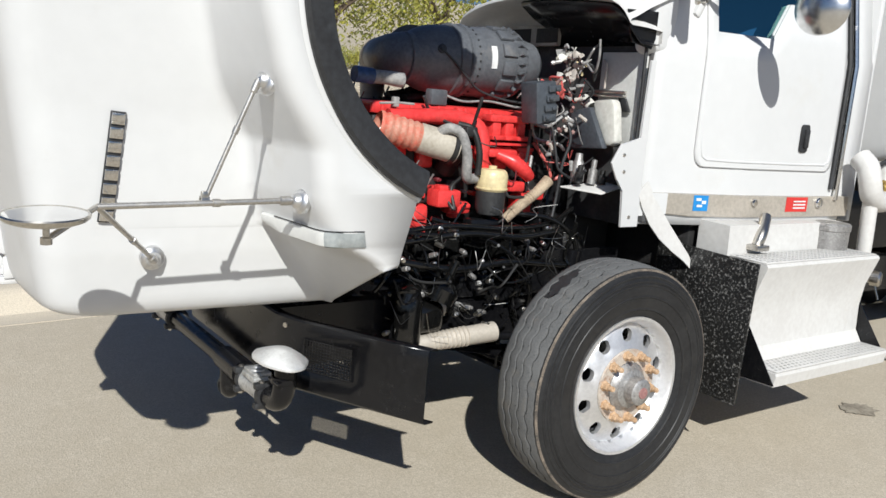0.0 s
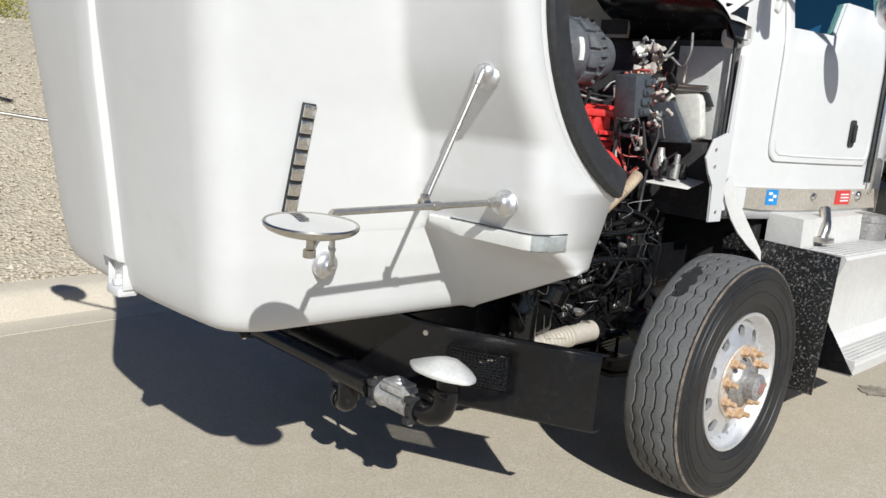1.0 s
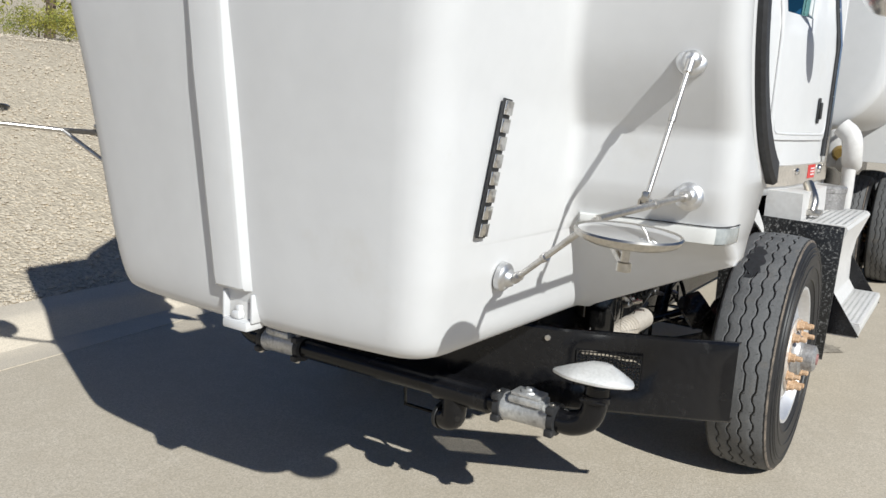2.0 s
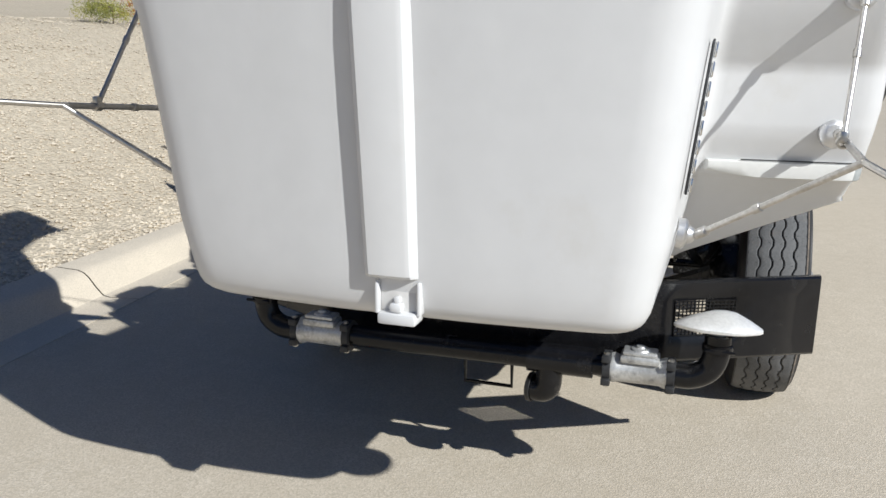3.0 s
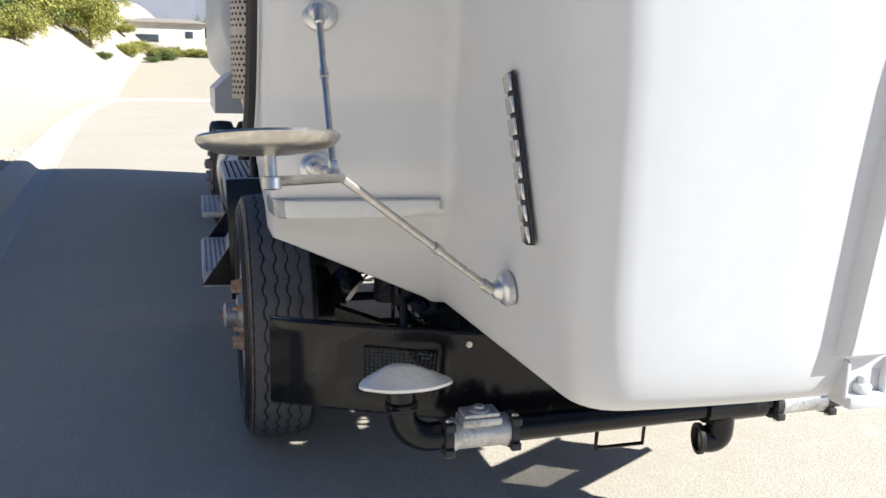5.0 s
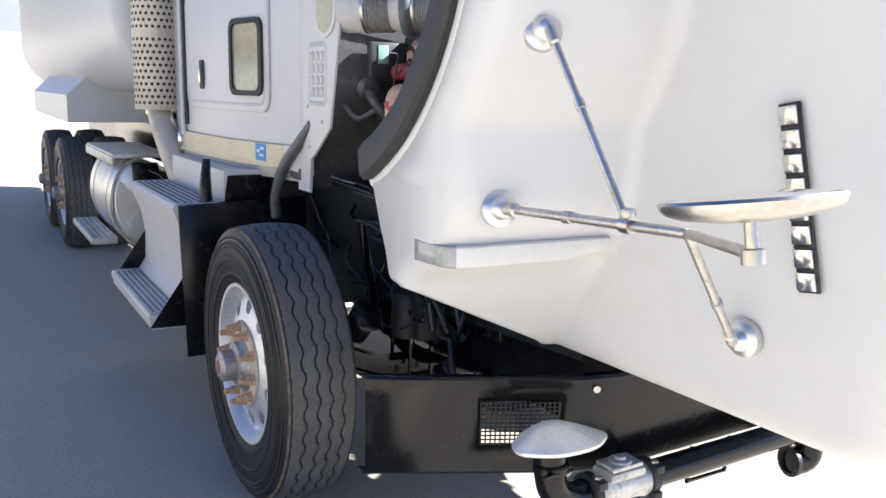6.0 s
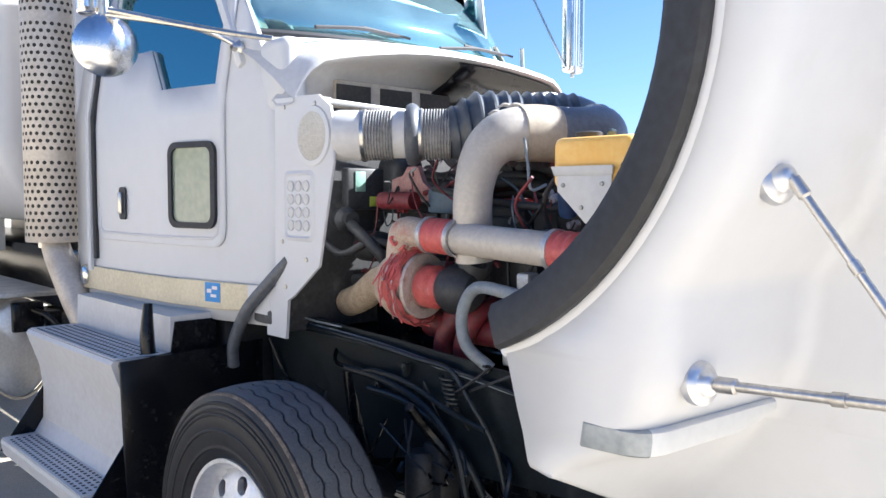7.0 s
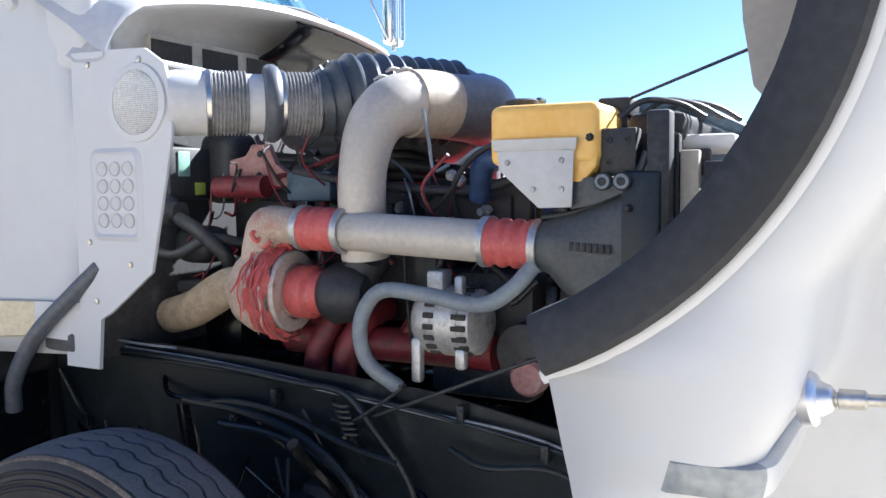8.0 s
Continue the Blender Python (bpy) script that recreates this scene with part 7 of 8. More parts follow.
part("fuel_pump", bm, RED, engine)
bm = B()
rbox(bm, (-0.185, -0.45, 1.715), (0.125, 0.12, 0.195), 0.010, (0, -8, 0))
for k in range(4):
    rbox(bm, (-0.17 + 0.006 * k, -0.515, 1.645 + 0.046 * k), (0.075, 0.018, 0.030), 0.004, (0, -8, 0))
    rbox(bm, (-0.19 + 0.03 * (k % 2) + 0.006 * k, -0.528, 1.645 + 0.046 * k), (0.022, 0.012, 0.016), 0.003, (0, -8, 0))
part("fuse_box", bm, HOSE_DARK, truck, "black plastic fuse box")


wires("wire", 1, 30, (-0.10, -0.50, 1.28), (0.16, -0.28, 1.95), [BLACK_MATT, BLACK_MATT, BLACK_MATT, BELLOWS, GRIME, CAST, RED_SHINE], (0.003, 0.004, 0.006, 0.009), 0.20, engine)
rg = random.Random(21)
for k in range(10):
    bm = B()
    c = (rg.uniform(-0.10, 0.12), rg.uniform(-0.56, -0.36), rg.uniform(1.30, 1.52) if k % 2 else rg.uniform(1.55, 1.95))
    lathe(bm, c, (rg.uniform(-1, 1), rg.uniform(-1, 0), rg.uniform(-1, 1)), [(0.0, 0), (0.010, 0.0), (0.012, 0.012), (0.009, 0.02), (0.009, 0.05), (0.0, 0.052)], 8)
    part("connector", bm, rg.choice([CAST, BELLOWS, BLACK_MATT, WHITE_WIRE, PINK_DUST]), engine)
wires("hose", 2, 70, (-1.0, -0.56, 0.66), (0.15, -0.34, 1.14), [OILY, OILY, OILY, BLACK, GRIME], (0.003, 0.004, 0.006, 0.010), 0.32, engine)
# thin lines, some pale, drawn as glints on the dark lower engine
wires("glint_line", 6, 7, (-0.95, -0.58, 0.70), (0.0, -0.45, 1.10), [GRIME, CAST], (0.0018, 0.0024), 0.4, engine)
for pts, r in (([(-0.97, -0.45, 1.10), (-0.7, -0.50, 1.135), (-0.4, -0.52, 1.12), (-0.1, -0.50, 1.13), (0.10, -0.46, 1.20)], 0.013),
               ([(-0.90, -0.46, 1.06), (-0.6, -0.52, 1.10), (-0.3, -0.54, 1.08), (0.0, -0.52, 1.10), (0.18, -0.46, 1.05)], 0.016),
               ([(-0.75, -0.44, 1.16), (-0.55, -0.50, 1.10), (-0.35, -0.53, 1.00), (-0.2, -0.52, 0.85), (-0.15, -0.48, 0.70)], 0.012),
               ([(-0.30, -0.44, 1.18), (-0.1, -0.52, 1.16), (0.06, -0.54, 1.05), (0.10, -0.52, 0.86)], 0.014),
               ([(-0.95, -0.47, 0.98), (-0.65, -0.53, 0.94), (-0.35, -0.54, 0.96), (0.05, -0.52, 0.92)], 0.018),
               ([(-0.02, -0.47, 1.66), (0.0, -0.50, 1.55), (-0.03, -0.49, 1.42), (-0.04, -0.48, 1.25), (-0.08, -0.50, 1.12)], 0.008),
               ([(-0.10, -0.47, 1.60), (-0.08, -0.49, 1.48), (-0.06, -0.50, 1.40), (0.02, -0.50, 1.36)], 0.007)):
    bm = B()
    tube(bm, pts, r, 10)
    part("hose", bm, BLACK_MATT if pts[0][2] > 1.3 else OILY, engine)
# vent hose with a blue cap, lifting eye and bracket above the head
bm = B()
tube(bm, [(-1.00, -0.25, 1.768), (-0.92, -0.25, 1.768), (-0.835, -0.25, 1.762)], [0.030, 0.031, 0.034], 18)
part("vent_hose", bm, BELLOWS, engine, "dusty pale hose")
bm = B()
tube(bm, [(-1.08, -0.25, 1.772), (-0.99, -0.25, 1.768)], 0.036, 18, False)
part("hose_cap", bm, BLUE_HOSE, engine, "blue hose end")
bm = B()
rbox(bm, (-0.60, -0.19, 1.70), (0.10, 0.05, 0.075), 0.008, (0, 0, 6))
part("grey_bracket", bm, AIR_GREY, engine)
bm = B()
tube(bm, [(-0.96, -0.28, 1.655), (-0.86, -0.28, 1.662), (-0.78, -0.28, 1.66)], 0.006, 8, False)
rbox(bm, (-0.875, -0.27, 1.665), (0.03, 0.03, 0.045), 0.006)
part("lifting_eye", bm, BELLOWS, engine)
bm = B()
tube(bm, [(-0.55, -0.16, 1.72), (-0.45, -0.20, 1.69), (-0.30, -0.21, 1.70), (-0.12, -0.24, 1.68), (-0.06, -0.26, 1.70), (-0.07, -0.26, 1.76)], 0.006, 8)
part("sense_line", bm, BELLOWS, engine)
# hair-thin wires, several of bright metal, added as sparkle over the oily flank
wires("wire", 51, 22, (-0.95, -0.60, 0.74), (0.15, -0.50, 1.16), [STEEL, CAST, GRIME, OILY], (0.001, 0.0013, 0.0016), 0.18, engine)
wires("wire", 71, 18, (-0.90, 0.580, 0.72), (0.50, 0.600, 1.08), [RUBBER, SHIELD, GRIME, OILY], (0.003, 0.005, 0.008), 0.38, engine)
# bolts strewn at random to make bright specks like specular glints
rg = random.Random(22)
for k in range(60):
    bm = B()
    c = (rg.uniform(-1.0, 0.1), -0.46 + rg.uniform(-0.10, 0.0), rg.uniform(0.66, 1.14))
    lathe(bm, c, (rg.uniform(-0.4, 0.4), -1, rg.uniform(-0.4, 0.6)), [(0.012, -0.03), (0.012, 0.0), (0.008, 0.002), (0.008, 0.012), (0.0, 0.013)], 6)
    part("bolt", bm, rg.choice([CAST, OILY, STEEL]), engine, smooth=20)
wires("hose", 4, 8, (-1.05, 0.40, 0.60), (0.25, 0.60, 0.90), [BLACK], (0.007, 0.012, 0.018), 0.5, engine)
wires("wire", 5, 46, (-0.95, 0.30, 1.42), (0.15, 0.44, 1.78), [BLACK_MATT, GRIME, BLUE_GREY, HOSE_SLATE, DARK_RED, DARK_RED], (0.003, 0.005, 0.008), 0.22, engine)
# grimy covers over the exhaust side, with fasteners
for x, z, w, h in ((-0.78, 1.55, 0.34, 0.24), (-0.40, 1.52, 0.36, 0.26), (-0.05, 1.54, 0.30, 0.22), (-0.60, 1.33, 0.52, 0.16), (-0.12, 1.34, 0.30, 0.14)):
    bm = B()
    rbox(bm, (x, 0.255, z), (w, 0.05, h), 0.02)
    rbox(bm, (x - 0.1 * w, 0.285, z + 0.1 * h), (w * 0.5, 0.03, h * 0.45), 0.012)
    part("heat_shield", bm, GRIME, engine, "grimy dark heat shield")
rg = random.Random(23)
for k in range(40):
    bm = B()
    c = (rg.uniform(-0.95, 0.1), rg.uniform(0.28, 0.36), rg.uniform(1.30, 1.70))
    lathe(bm, c, (rg.uniform(-0.5, 0.5), 1, rg.uniform(-0.3, 0.5)), [(0.0, -0.02), (0.014, -0.02), (0.016, 0.0), (0.011, 0.004), (0.011, 0.02), (0.0, 0.022)], 8)
    part("fitting", bm, rg.choice([CAST, GRIME, DARK_RED, BLUE_GREY, BELLOWS]), engine)
rg = random.Random(9)
for k in range(9):
    bm = B()
    x, z = rg.uniform(-1.0, 0.12), rg.uniform(0.66, 1.12)
    rbox(bm, (x, -0.40 + rg.uniform(-0.04, 0.03), z), (rg.uniform(0.06, 0.2), rg.uniform(0.05, 0.12), rg.uniform(0.05, 0.16)), 0.012)
    part("bracket", bm, BLACK, engine)
rg = random.Random(11)
for k in range(14):
    bm = B()
    x, z = rg.uniform(-1.0, 0.2), rg.uniform(0.66, 1.05)
    rbox(bm, (x, 0.36 + rg.uniform(-0.05, 0.05), z), (rg.uniform(0.06, 0.2), rg.uniform(0.05, 0.10), rg.uniform(0.05, 0.16)), 0.012)
    part("bracket", bm, BLACK, engine)
bm = B()
lathe(bm, (-0.75, -0.42, 0.74), (1, 0, 0), [(0, -0.1), (0.05, -0.1), (0.055, 0.1), (0, 0.1)], 16)
tube(bm, [(-0.98, -0.50, 0.595), (-0.86, -0.52, 0.602), (-0.62, -0.54, 0.618), (-0.42, -0.55, 0.63)], [0.022, 0.034, 0.044, 0.048], 16)
part("corrugated_pipe", bm, PIPE_GREY, engine, "grey corrugated pipe under the engine")
for k in range(9):
    bm = B()
    lathe(bm, Vector((-0.76, -0.530, 0.610)) + Vector((0.022, -0.002, 0.0016)) * k, (1, -0.07, 0.06), [(0.034, -0.004), (0.0425 + 0.0008 * k, 0.0), (0.034, 0.004)], 18)
    part("pipe_ring", bm, PIPE_GREY, engine)
bm = B()
tube(bm, [(-1.20, 0.63, 1.30), (-0.55, 0.58, 1.02)], 0.005, 6, False)
part("stay_cable", bm, BLACK_MATT, engine)
bm = B()
tube(bm, [(0.02, 0.60, 1.03), (-0.2, 0.60, 1.02), (-0.40, 0.595, 0.97), (-0.55, 0.59, 0.86), (-0.60, 0.58, 0.7)], 0.014, 8)
part("air_line", bm, SHIELD, engine)

# battery and washer boxes by the firewall on the left
bm = B()
slab(bm, [(0.225, -0.455, 1.745), (0.225, -0.585, 1.758), (0.225, -0.605, 1.72), (0.225, -0.635, 1.55), (0.225, -0.60, 1.53), (0.225, -0.52, 1.53)], (-1, 0, 0), 0.06, 0.015)
lathe(bm, (0.18, -0.40, 1.735), (0.1, 0.6, 0.3), [(0.03, -0.06), (0.03, 0.03), (0.026, 0.034), (0, 0.035)], 16)
part("washer_bottle", bm, WASHER, cab, "milky plastic washer bottle")
bm = B()
slab(bm, [(0.12, -0.33, 1.68), (0.12, -0.48, 1.715), (0.12, -0.605, 1.515), (0.12, -0.38, 1.50)], (1, 0, 0), 0.04, 0.012)
part("relay_box", bm, HOSE_DARK, cab, "black plastic relay box")
bm = B()
rbox(bm, (0.268, -0.545, 1.765), (0.012, 0.30, 0.45), 0.004)
rbox(bm, (0.258, -0.665, 1.70), (0.012, 0.012, 0.34), 0.003)
part("bulkhead_plate", bm, BULKHEAD, cab, "plain grey bulkhead plate")
# torn insulation, plugs and a stay bar against the bulkhead
rg = random.Random(77)
for k in range(26):
    bm = B()
    a = rg.uniform(0, 6.28)
    c = Vector((0.14 + rg.uniform(-0.03, 0.04), -0.30 + 0.075 * math.cos(a) + rg.uniform(-0.03, 0.03), 1.915 + 0.065 * math.sin(a) + rg.uniform(-0.025, 0.025)))
    w, l = rg.uniform(0.012, 0.032), rg.uniform(0.04, 0.10)
    d = Vector((rg.uniform(-0.4, 0.4), rg.uniform(-1, 1), rg.uniform(-1, 1))).normalized()
    n = Vector((-1, rg.uniform(-0.6, 0.6), rg.uniform(-0.4, 0.6))).normalized()
    t = d.cross(n)
    rows = []
    for i in range(5):
        p = c + d * l * (i / 4 - 0.5) + n * 0.012 * math.sin(i * 1.7 + k) + t * 0.006 * math.sin(i * 2.3 + 2 * k)
        ww = w * (0.6 + 0.4 * math.sin(i * 1.1 + k))
        rows.append([p + t * ww, p + n * 0.006, p - t * ww, p - n * 0.006])
    v = sheet(bm, rows, True)
    bm.faces.new(v[0])
    bm.faces.new(v[-1])
    part("torn_insulation", bm, rg.choice([WASHER, WHITE_WIRE, BELLOWS, CREAM]), cab, "torn pale insulation")
for k in range(14):
    bm = B()
    a = rg.random()
    c = Vector((0.08 + rg.uniform(-0.03, 0.03), -0.36 - 0.04 * rg.random(), 1.64 + 0.18 * a)) if k % 2 else Vector((-0.06 + 0.10 * a, -0.48 + rg.uniform(-0.02, 0.02), 1.58 + 0.07 * rg.random()))
    d = (rg.uniform(-1, 1), rg.uniform(-1, 0.2), rg.uniform(-0.6, 0.6))
    lathe(bm, c, d, [(0.0, 0), (0.009, 0.0), (0.011, 0.01), (0.008, 0.016), (0.008, 0.04), (0.0, 0.042)], 7)
    part("connector", bm, rg.choice([WHITE_WIRE, PINK_DUST, PINK_DUST, BELLOWS, CAST]), engine)
bm = B()
rbox(bm, (0.25, -0.485, 1.795), (0.02, 0.21, 0.014), 0.004)
rbox(bm, (0.245, -0.49, 1.775), (0.03, 0.20, 0.012), 0.003)
part("stay_bar", bm, STEEL, cab)
bm = B()
slab(bm, [(0.255, -0.545, 1.775), (0.255, -0.60, 1.765), (0.255, -0.635, 1.70), (0.255, -0.59, 1.70)], (-1, 0, 0), 0.012, 0.002)
part("clip_plate", bm, BLACK_MATT, cab)
bm = B()
tube(bm, [(0.25, -0.425, 1.95), (0.235, -0.455, 1.93), (0.23, -0.465, 1.87), (0.24, -0.455, 1.81)], 0.006, 8)
part("loom_strap", bm, WHITE_WIRE, cab)
bm = B()
lathe(bm, (0.10, -0.47, 1.34), (0.05, 0.05, 1), [(0, 0), (0.034, 0), (0.036, 0.05), (0.030, 0.09), (0.020, 0.11), (0.018, 0.14), (0, 0.142)], 18)
part("fuel_valve", bm, CAST, cab, "dusty cast fuel valve")
bm = B()
tube(bm, [(0.235, -0.705, 2.02), (0.232, -0.712, 1.75), (0.232, -0.712, 1.50)], 0.009, 8, False)
part("hood_seal", bm, RUBBER, cab, "black rubber bulkhead seal")
bm = B()
slab(bm, [(0.00, -0.46, 1.315), (0.25, -0.50, 1.345), (0.25, -0.64, 1.335), (0.12, -0.63, 1.30)], (0, 0, -1), 0.008, 0.002)
part("filter_shelf", bm, PAINT_OLD, cab, "white painted bracket shelf")
for x, y, h in ((0.06, -0.52, 0.09), (0.13, -0.54, 0.12), (0.19, -0.55, 0.07)):
    bm = B()
    lathe(bm, (x, y, 1.335), (0.1, 0, 1), [(0, 0), (0.022, 0), (0.022, h * 0.6), (0.014, h * 0.65), (0.014, h), (0, h + 0.004)], 14)
    part("sensor", bm, CAST if h > 0.1 else GRIME, cab)

# ---------------------------------------------------------------- steps, flaps, tanks
def steps(s):
    top = tagged(empty("cab_step", truck), "white two-tread step box under the cab door")
    bm = B()
    prof = [(0.80, 1.19), (0.985, 1.185), (0.99, 1.03), (1.215, 1.035), (1.225, 1.02), (1.215, 0.99), (1.17, 0.86), (1.155, 0.74), (1.16, 0.60), (1.20, 0.535), (1.345, 0.53), (1.35, 0.515), (1.34, 0.46), (1.10, 0.455), (0.80, 0.60)]
    x0, x1 = 0.68, 1.72
    a = [bm.verts.new((x0, y * s, z)) for y, z in prof]
    b = [bm.verts.new((x1, y * s, z)) for y, z in prof]
    bm.faces.new(a), bm.faces.new(b)
    for i in range(len(a)):
        bm.faces.new((a[i], a[(i + 1) % len(a)], b[(i + 1) % len(a)], b[i]))
    part("step_body", bm, PAINT_OLD, top, smooth=25)
    if s > 0:
        # black sheet added where the front end of the step box reads dark
        bm = B()
        slab(bm, [(x0 - 0.004, y, z) for y, z in ((0.79, 1.165), (0.97, 1.165), (0.988, 1.045), (1.20, 1.020), (1.16, 0.86), (1.145, 0.74), (1.14, 0.60), (0.79, 0.60))], (-1, 0, 0), 0.006)
        part("end_sheet", bm, BLACK, top, "black sheet over the dark end of the step box")
    for (y0, y1, z) in ((1.00, 1.21, 1.036), (1.185, 1.345, 0.533)):
        bm = B()
        slab(bm, [(x0 + 0.01, y0 * s, z), (x1 - 0.01, y0 * s, z), (x1 - 0.01, y1 * s, z), (x0 + 0.01, y1 * s, z)], (0, 0, 1), 0.006, 0.002)
        part("tread_plate", bm, PAINT_OLD, top, "perforated aluminium tread plate" if s > 0 else "dusty white tread plate")
        bm = B()
        ny = int((y1 - y0) / 0.030)
        for i in range(28):
            for j in range(ny):
                p = (x0 + 0.03 + (i + 0.5 * (j % 2)) * (x1 - x0 - 0.08) / 28, (y0 + 0.03 + j * (y1 - y0 - 0.05) / max(1, ny - 1)) * s, z + 0.006)
                lathe(bm, p, (0, 0, 1), [(0.0085, 0), (0.0075, 0.002), (0.005, 0.001), (0.0, 0.0008)], 4)
        tagged(part("tread_perforation", bm, HOLE_DARK if s > 0 else ALU_DULL, top), kind="stuff")
    for x, d in ((x0 - 0.006, -1), (x1 + 0.006, 1)):
        bm = B()
        slab(bm, [(x, 1.15 * s, 0.76), (x, 1.35 * s, 0.47), (x, 1.05 * s, 0.46), (x, 1.02 * s, 0.76)], (d, 0, 0), 0.006)
        part("step_bracket", bm, BLACK, top)
    bm = B()
    slab(bm, [(0.62, 0.60 * s, 1.06), (0.62, 1.215 * s, 1.04), (0.60, 1.20 * s, 0.33), (0.60, 0.62 * s, 0.33)], (1, 0, 0), 0.012, 0.003)
    part("mud_flap", bm, SPECKLED if s < 0 else BLACK, top, "black mud flap spattered with tar" if s < 0 else "black mud flap")
    return top


steps(-1)
steps(1)
bm = B()
tube(bm, [(0.90, -1.0, 1.08), (0.93, -1.0, 1.14), (1.02, -0.95, 1.22)], 0.03, 10)
rbox(bm, (0.88, -1.02, 1.075), (0.10, 0.08, 0.03), 0.008)
part("step_latch", bm, STEEL, truck, "steel latch arm")
bm = B()
tube(bm, [(0.72, 1.06, 1.03), (0.73, 1.06, 1.12), (0.74, 1.05, 1.24)], [0.03, 0.028, 0.018], 10)
part("grab_stub", bm, BLACK, truck, "black upright rubber grab")

# exhaust stack with perforated guard
stack = tagged(empty("exhaust_stack", truck), "exhaust stack in a perforated white heat guard")
SC = Vector((2.06, 0.98, 0))
bm = B()
tube(bm, [SC + Vector((0, 0, 1.40)), SC + Vector((0, 0, 3.22))], 0.075, 24, False)
part("muffler", bm, STEEL, stack)
bm = B()
tube(bm, [SC + Vector((0, 0, 1.52)), SC + Vector((-0.03, 0, 1.40)), SC + Vector((-0.16, -0.03, 1.20)), SC + Vector((-0.30, -0.08, 0.98)), SC + Vector((-0.38, -0.15, 0.80))], [0.066, 0.070, 0.076, 0.078, 0.078], 20)
part("lower_pipe", bm, GUARD, stack)
bm = B()
lathe(bm, SC, (0, 0, 1), [(0.132, 1.43), (0.135, 1.435), (0.135, 3.08), (0.132, 3.085)], 40)
part("heat_guard", bm, GUARD, stack, "pale perforated heat guard")
bm = B()
for j in range(44):
    if j in (11, 30):
        continue
    for k in range(13):
        a = radians(90 + 180 * (k + 0.5 * (j % 2)) / 12.5)
        z = 1.47 + 0.0365 * j
        n = Vector((math.cos(a), math.sin(a), 0))
        lathe(bm, SC + n * 0.1352 + Vector((0, 0, z)), n, [(0.0105, 0), (0.0, 0.0008)], 7)
tagged(part("guard_perforation", bm, HOLE_DARK, stack, smooth=0), kind="stuff")

# water tank, fuel tanks, rear wheels
tank_body = tagged(empty("water_tank", truck), "large white rounded water tank behind the cab")
bm = B()
rows = []
for x, d in ((2.325, 0.10), (2.335, 0.04), (2.36, 0.012), (2.40, 0.0), (9.4, 0.0), (9.46, 0.1)):
    rows.append([(x, py, 2.42 + pz) for py, pz in round_rect(2.36 - 2 * d, 1.84 - 2 * d, 0.52 - d, 10)])
v = sheet(bm, rows, True)
bm.faces.new(v[0]), bm.faces.new(v[-1])
part("shell", bm, PAINT, tank_body, smooth=35)
# boxed fender decks along both sides over the rear wheels
for s in (1, -1):
    bm = B()
    rim_line = [(1.175, 1.225), (1.175, 1.465), (0.92, 1.72), (0.69, 1.82), (0.46, 1.82), (0.46, 1.25), (1.165, 1.25), (1.165, 1.225)]
    sheet(bm, [[(x, y * s, z) for y, z in rim_line] for x in (4.90, 8.1)], True)
    slab(bm, [(4.886, y * s, z) for y, z in rim_line[:5] + [(0.46, 1.225)]], (1, 0, 0), 0.012, 0.003)
    part("fender_deck", bm, PAINT, tank_body, "white boxed fender over the rear wheels", smooth=20)
# black filler added below the tank, hides bright road on the far side
bm = B()
rbox(bm, (5.95, 0, 1.08), (6.6, 0.86, 0.44), 0.03)
part("under_tank_block", bm, BLACK, tank_body)
for s in (1,):
    ft = tagged(empty("fuel_tank", truck), "polished aluminium fuel tank with step plates")
    bm = B()
    lathe(bm, (2.55, 0.92 * s, 0.80), (1, 0, 0), [(0, 0), (0.24, 0.0), (0.275, 0.02), (0.285, 0.05), (0.285, 0.95), (0.275, 0.98), (0.24, 1.0), (0, 1.0)], 40)
    for v in bm.verts:
        v.co.y = 1.025 * s + (v.co.y - 0.92 * s) * 0.63
    part("barrel", bm, ALU_TANK, ft)
    for x in (2.552, 2.74, 3.32):
        bm = B()
        lathe(bm, (x, 0.92 * s, 0.80), (1, 0, 0), [(0.280, 0), (0.293, 0.0), (0.293, 0.018 if x < 2.6 else 0.06), (0.280, 0.018 if x < 2.6 else 0.06)], 40)
        for v in bm.verts:
            v.co.y = 1.025 * s + (v.co.y - 0.92 * s) * 0.63
        part("strap", bm, STEEL, ft)
    bm = B()
    rbox(bm, (2.56, 0.98 * s, 0.98), (0.07, 0.17, 0.17), 0.012)
    rbox(bm, (2.60, 0.84 * s, 0.80), (0.10, 0.10, 0.40), 0.012)
    tube(bm, [(2.50, 0.96 * s, 1.02), (2.40, 0.90 * s, 0.98), (2.36, 0.80 * s, 0.80), (2.42, 0.72 * s, 0.62)], 0.018, 10)
    part("tank_hanger", bm, BLACK, ft, "black steel tank hanger with a fuel line")
    bm = B()
    rbox(bm, (3.0, 1.02 * s, 1.12), (1.15, 0.36, 0.03), 0.008)
    rbox(bm, (3.0, 1.20 * s, 1.09), (1.15, 0.02, 0.06), 0.006)
    part("top_step", bm, ALU_DULL, ft)
    bm = B()
    rbox(bm, (3.0, 1.26 * s, 0.56), (0.95, 0.16, 0.05), 0.01)
    low = part("low_step", bm, ALU_DULL, ft)
    bm = B()
    for i in range(22):
        for j in range(4):
            lathe(bm, (2.55 + 0.041 * (i + 0.5 * (j % 2)), (1.205 + 0.036 * j) * s, 0.5852), (0, 0, 1), [(0.010, 0), (0.0, 0.0008)], 6)
    tagged(part("tread_perforation", bm, HOLE_DARK, low), kind="stuff")
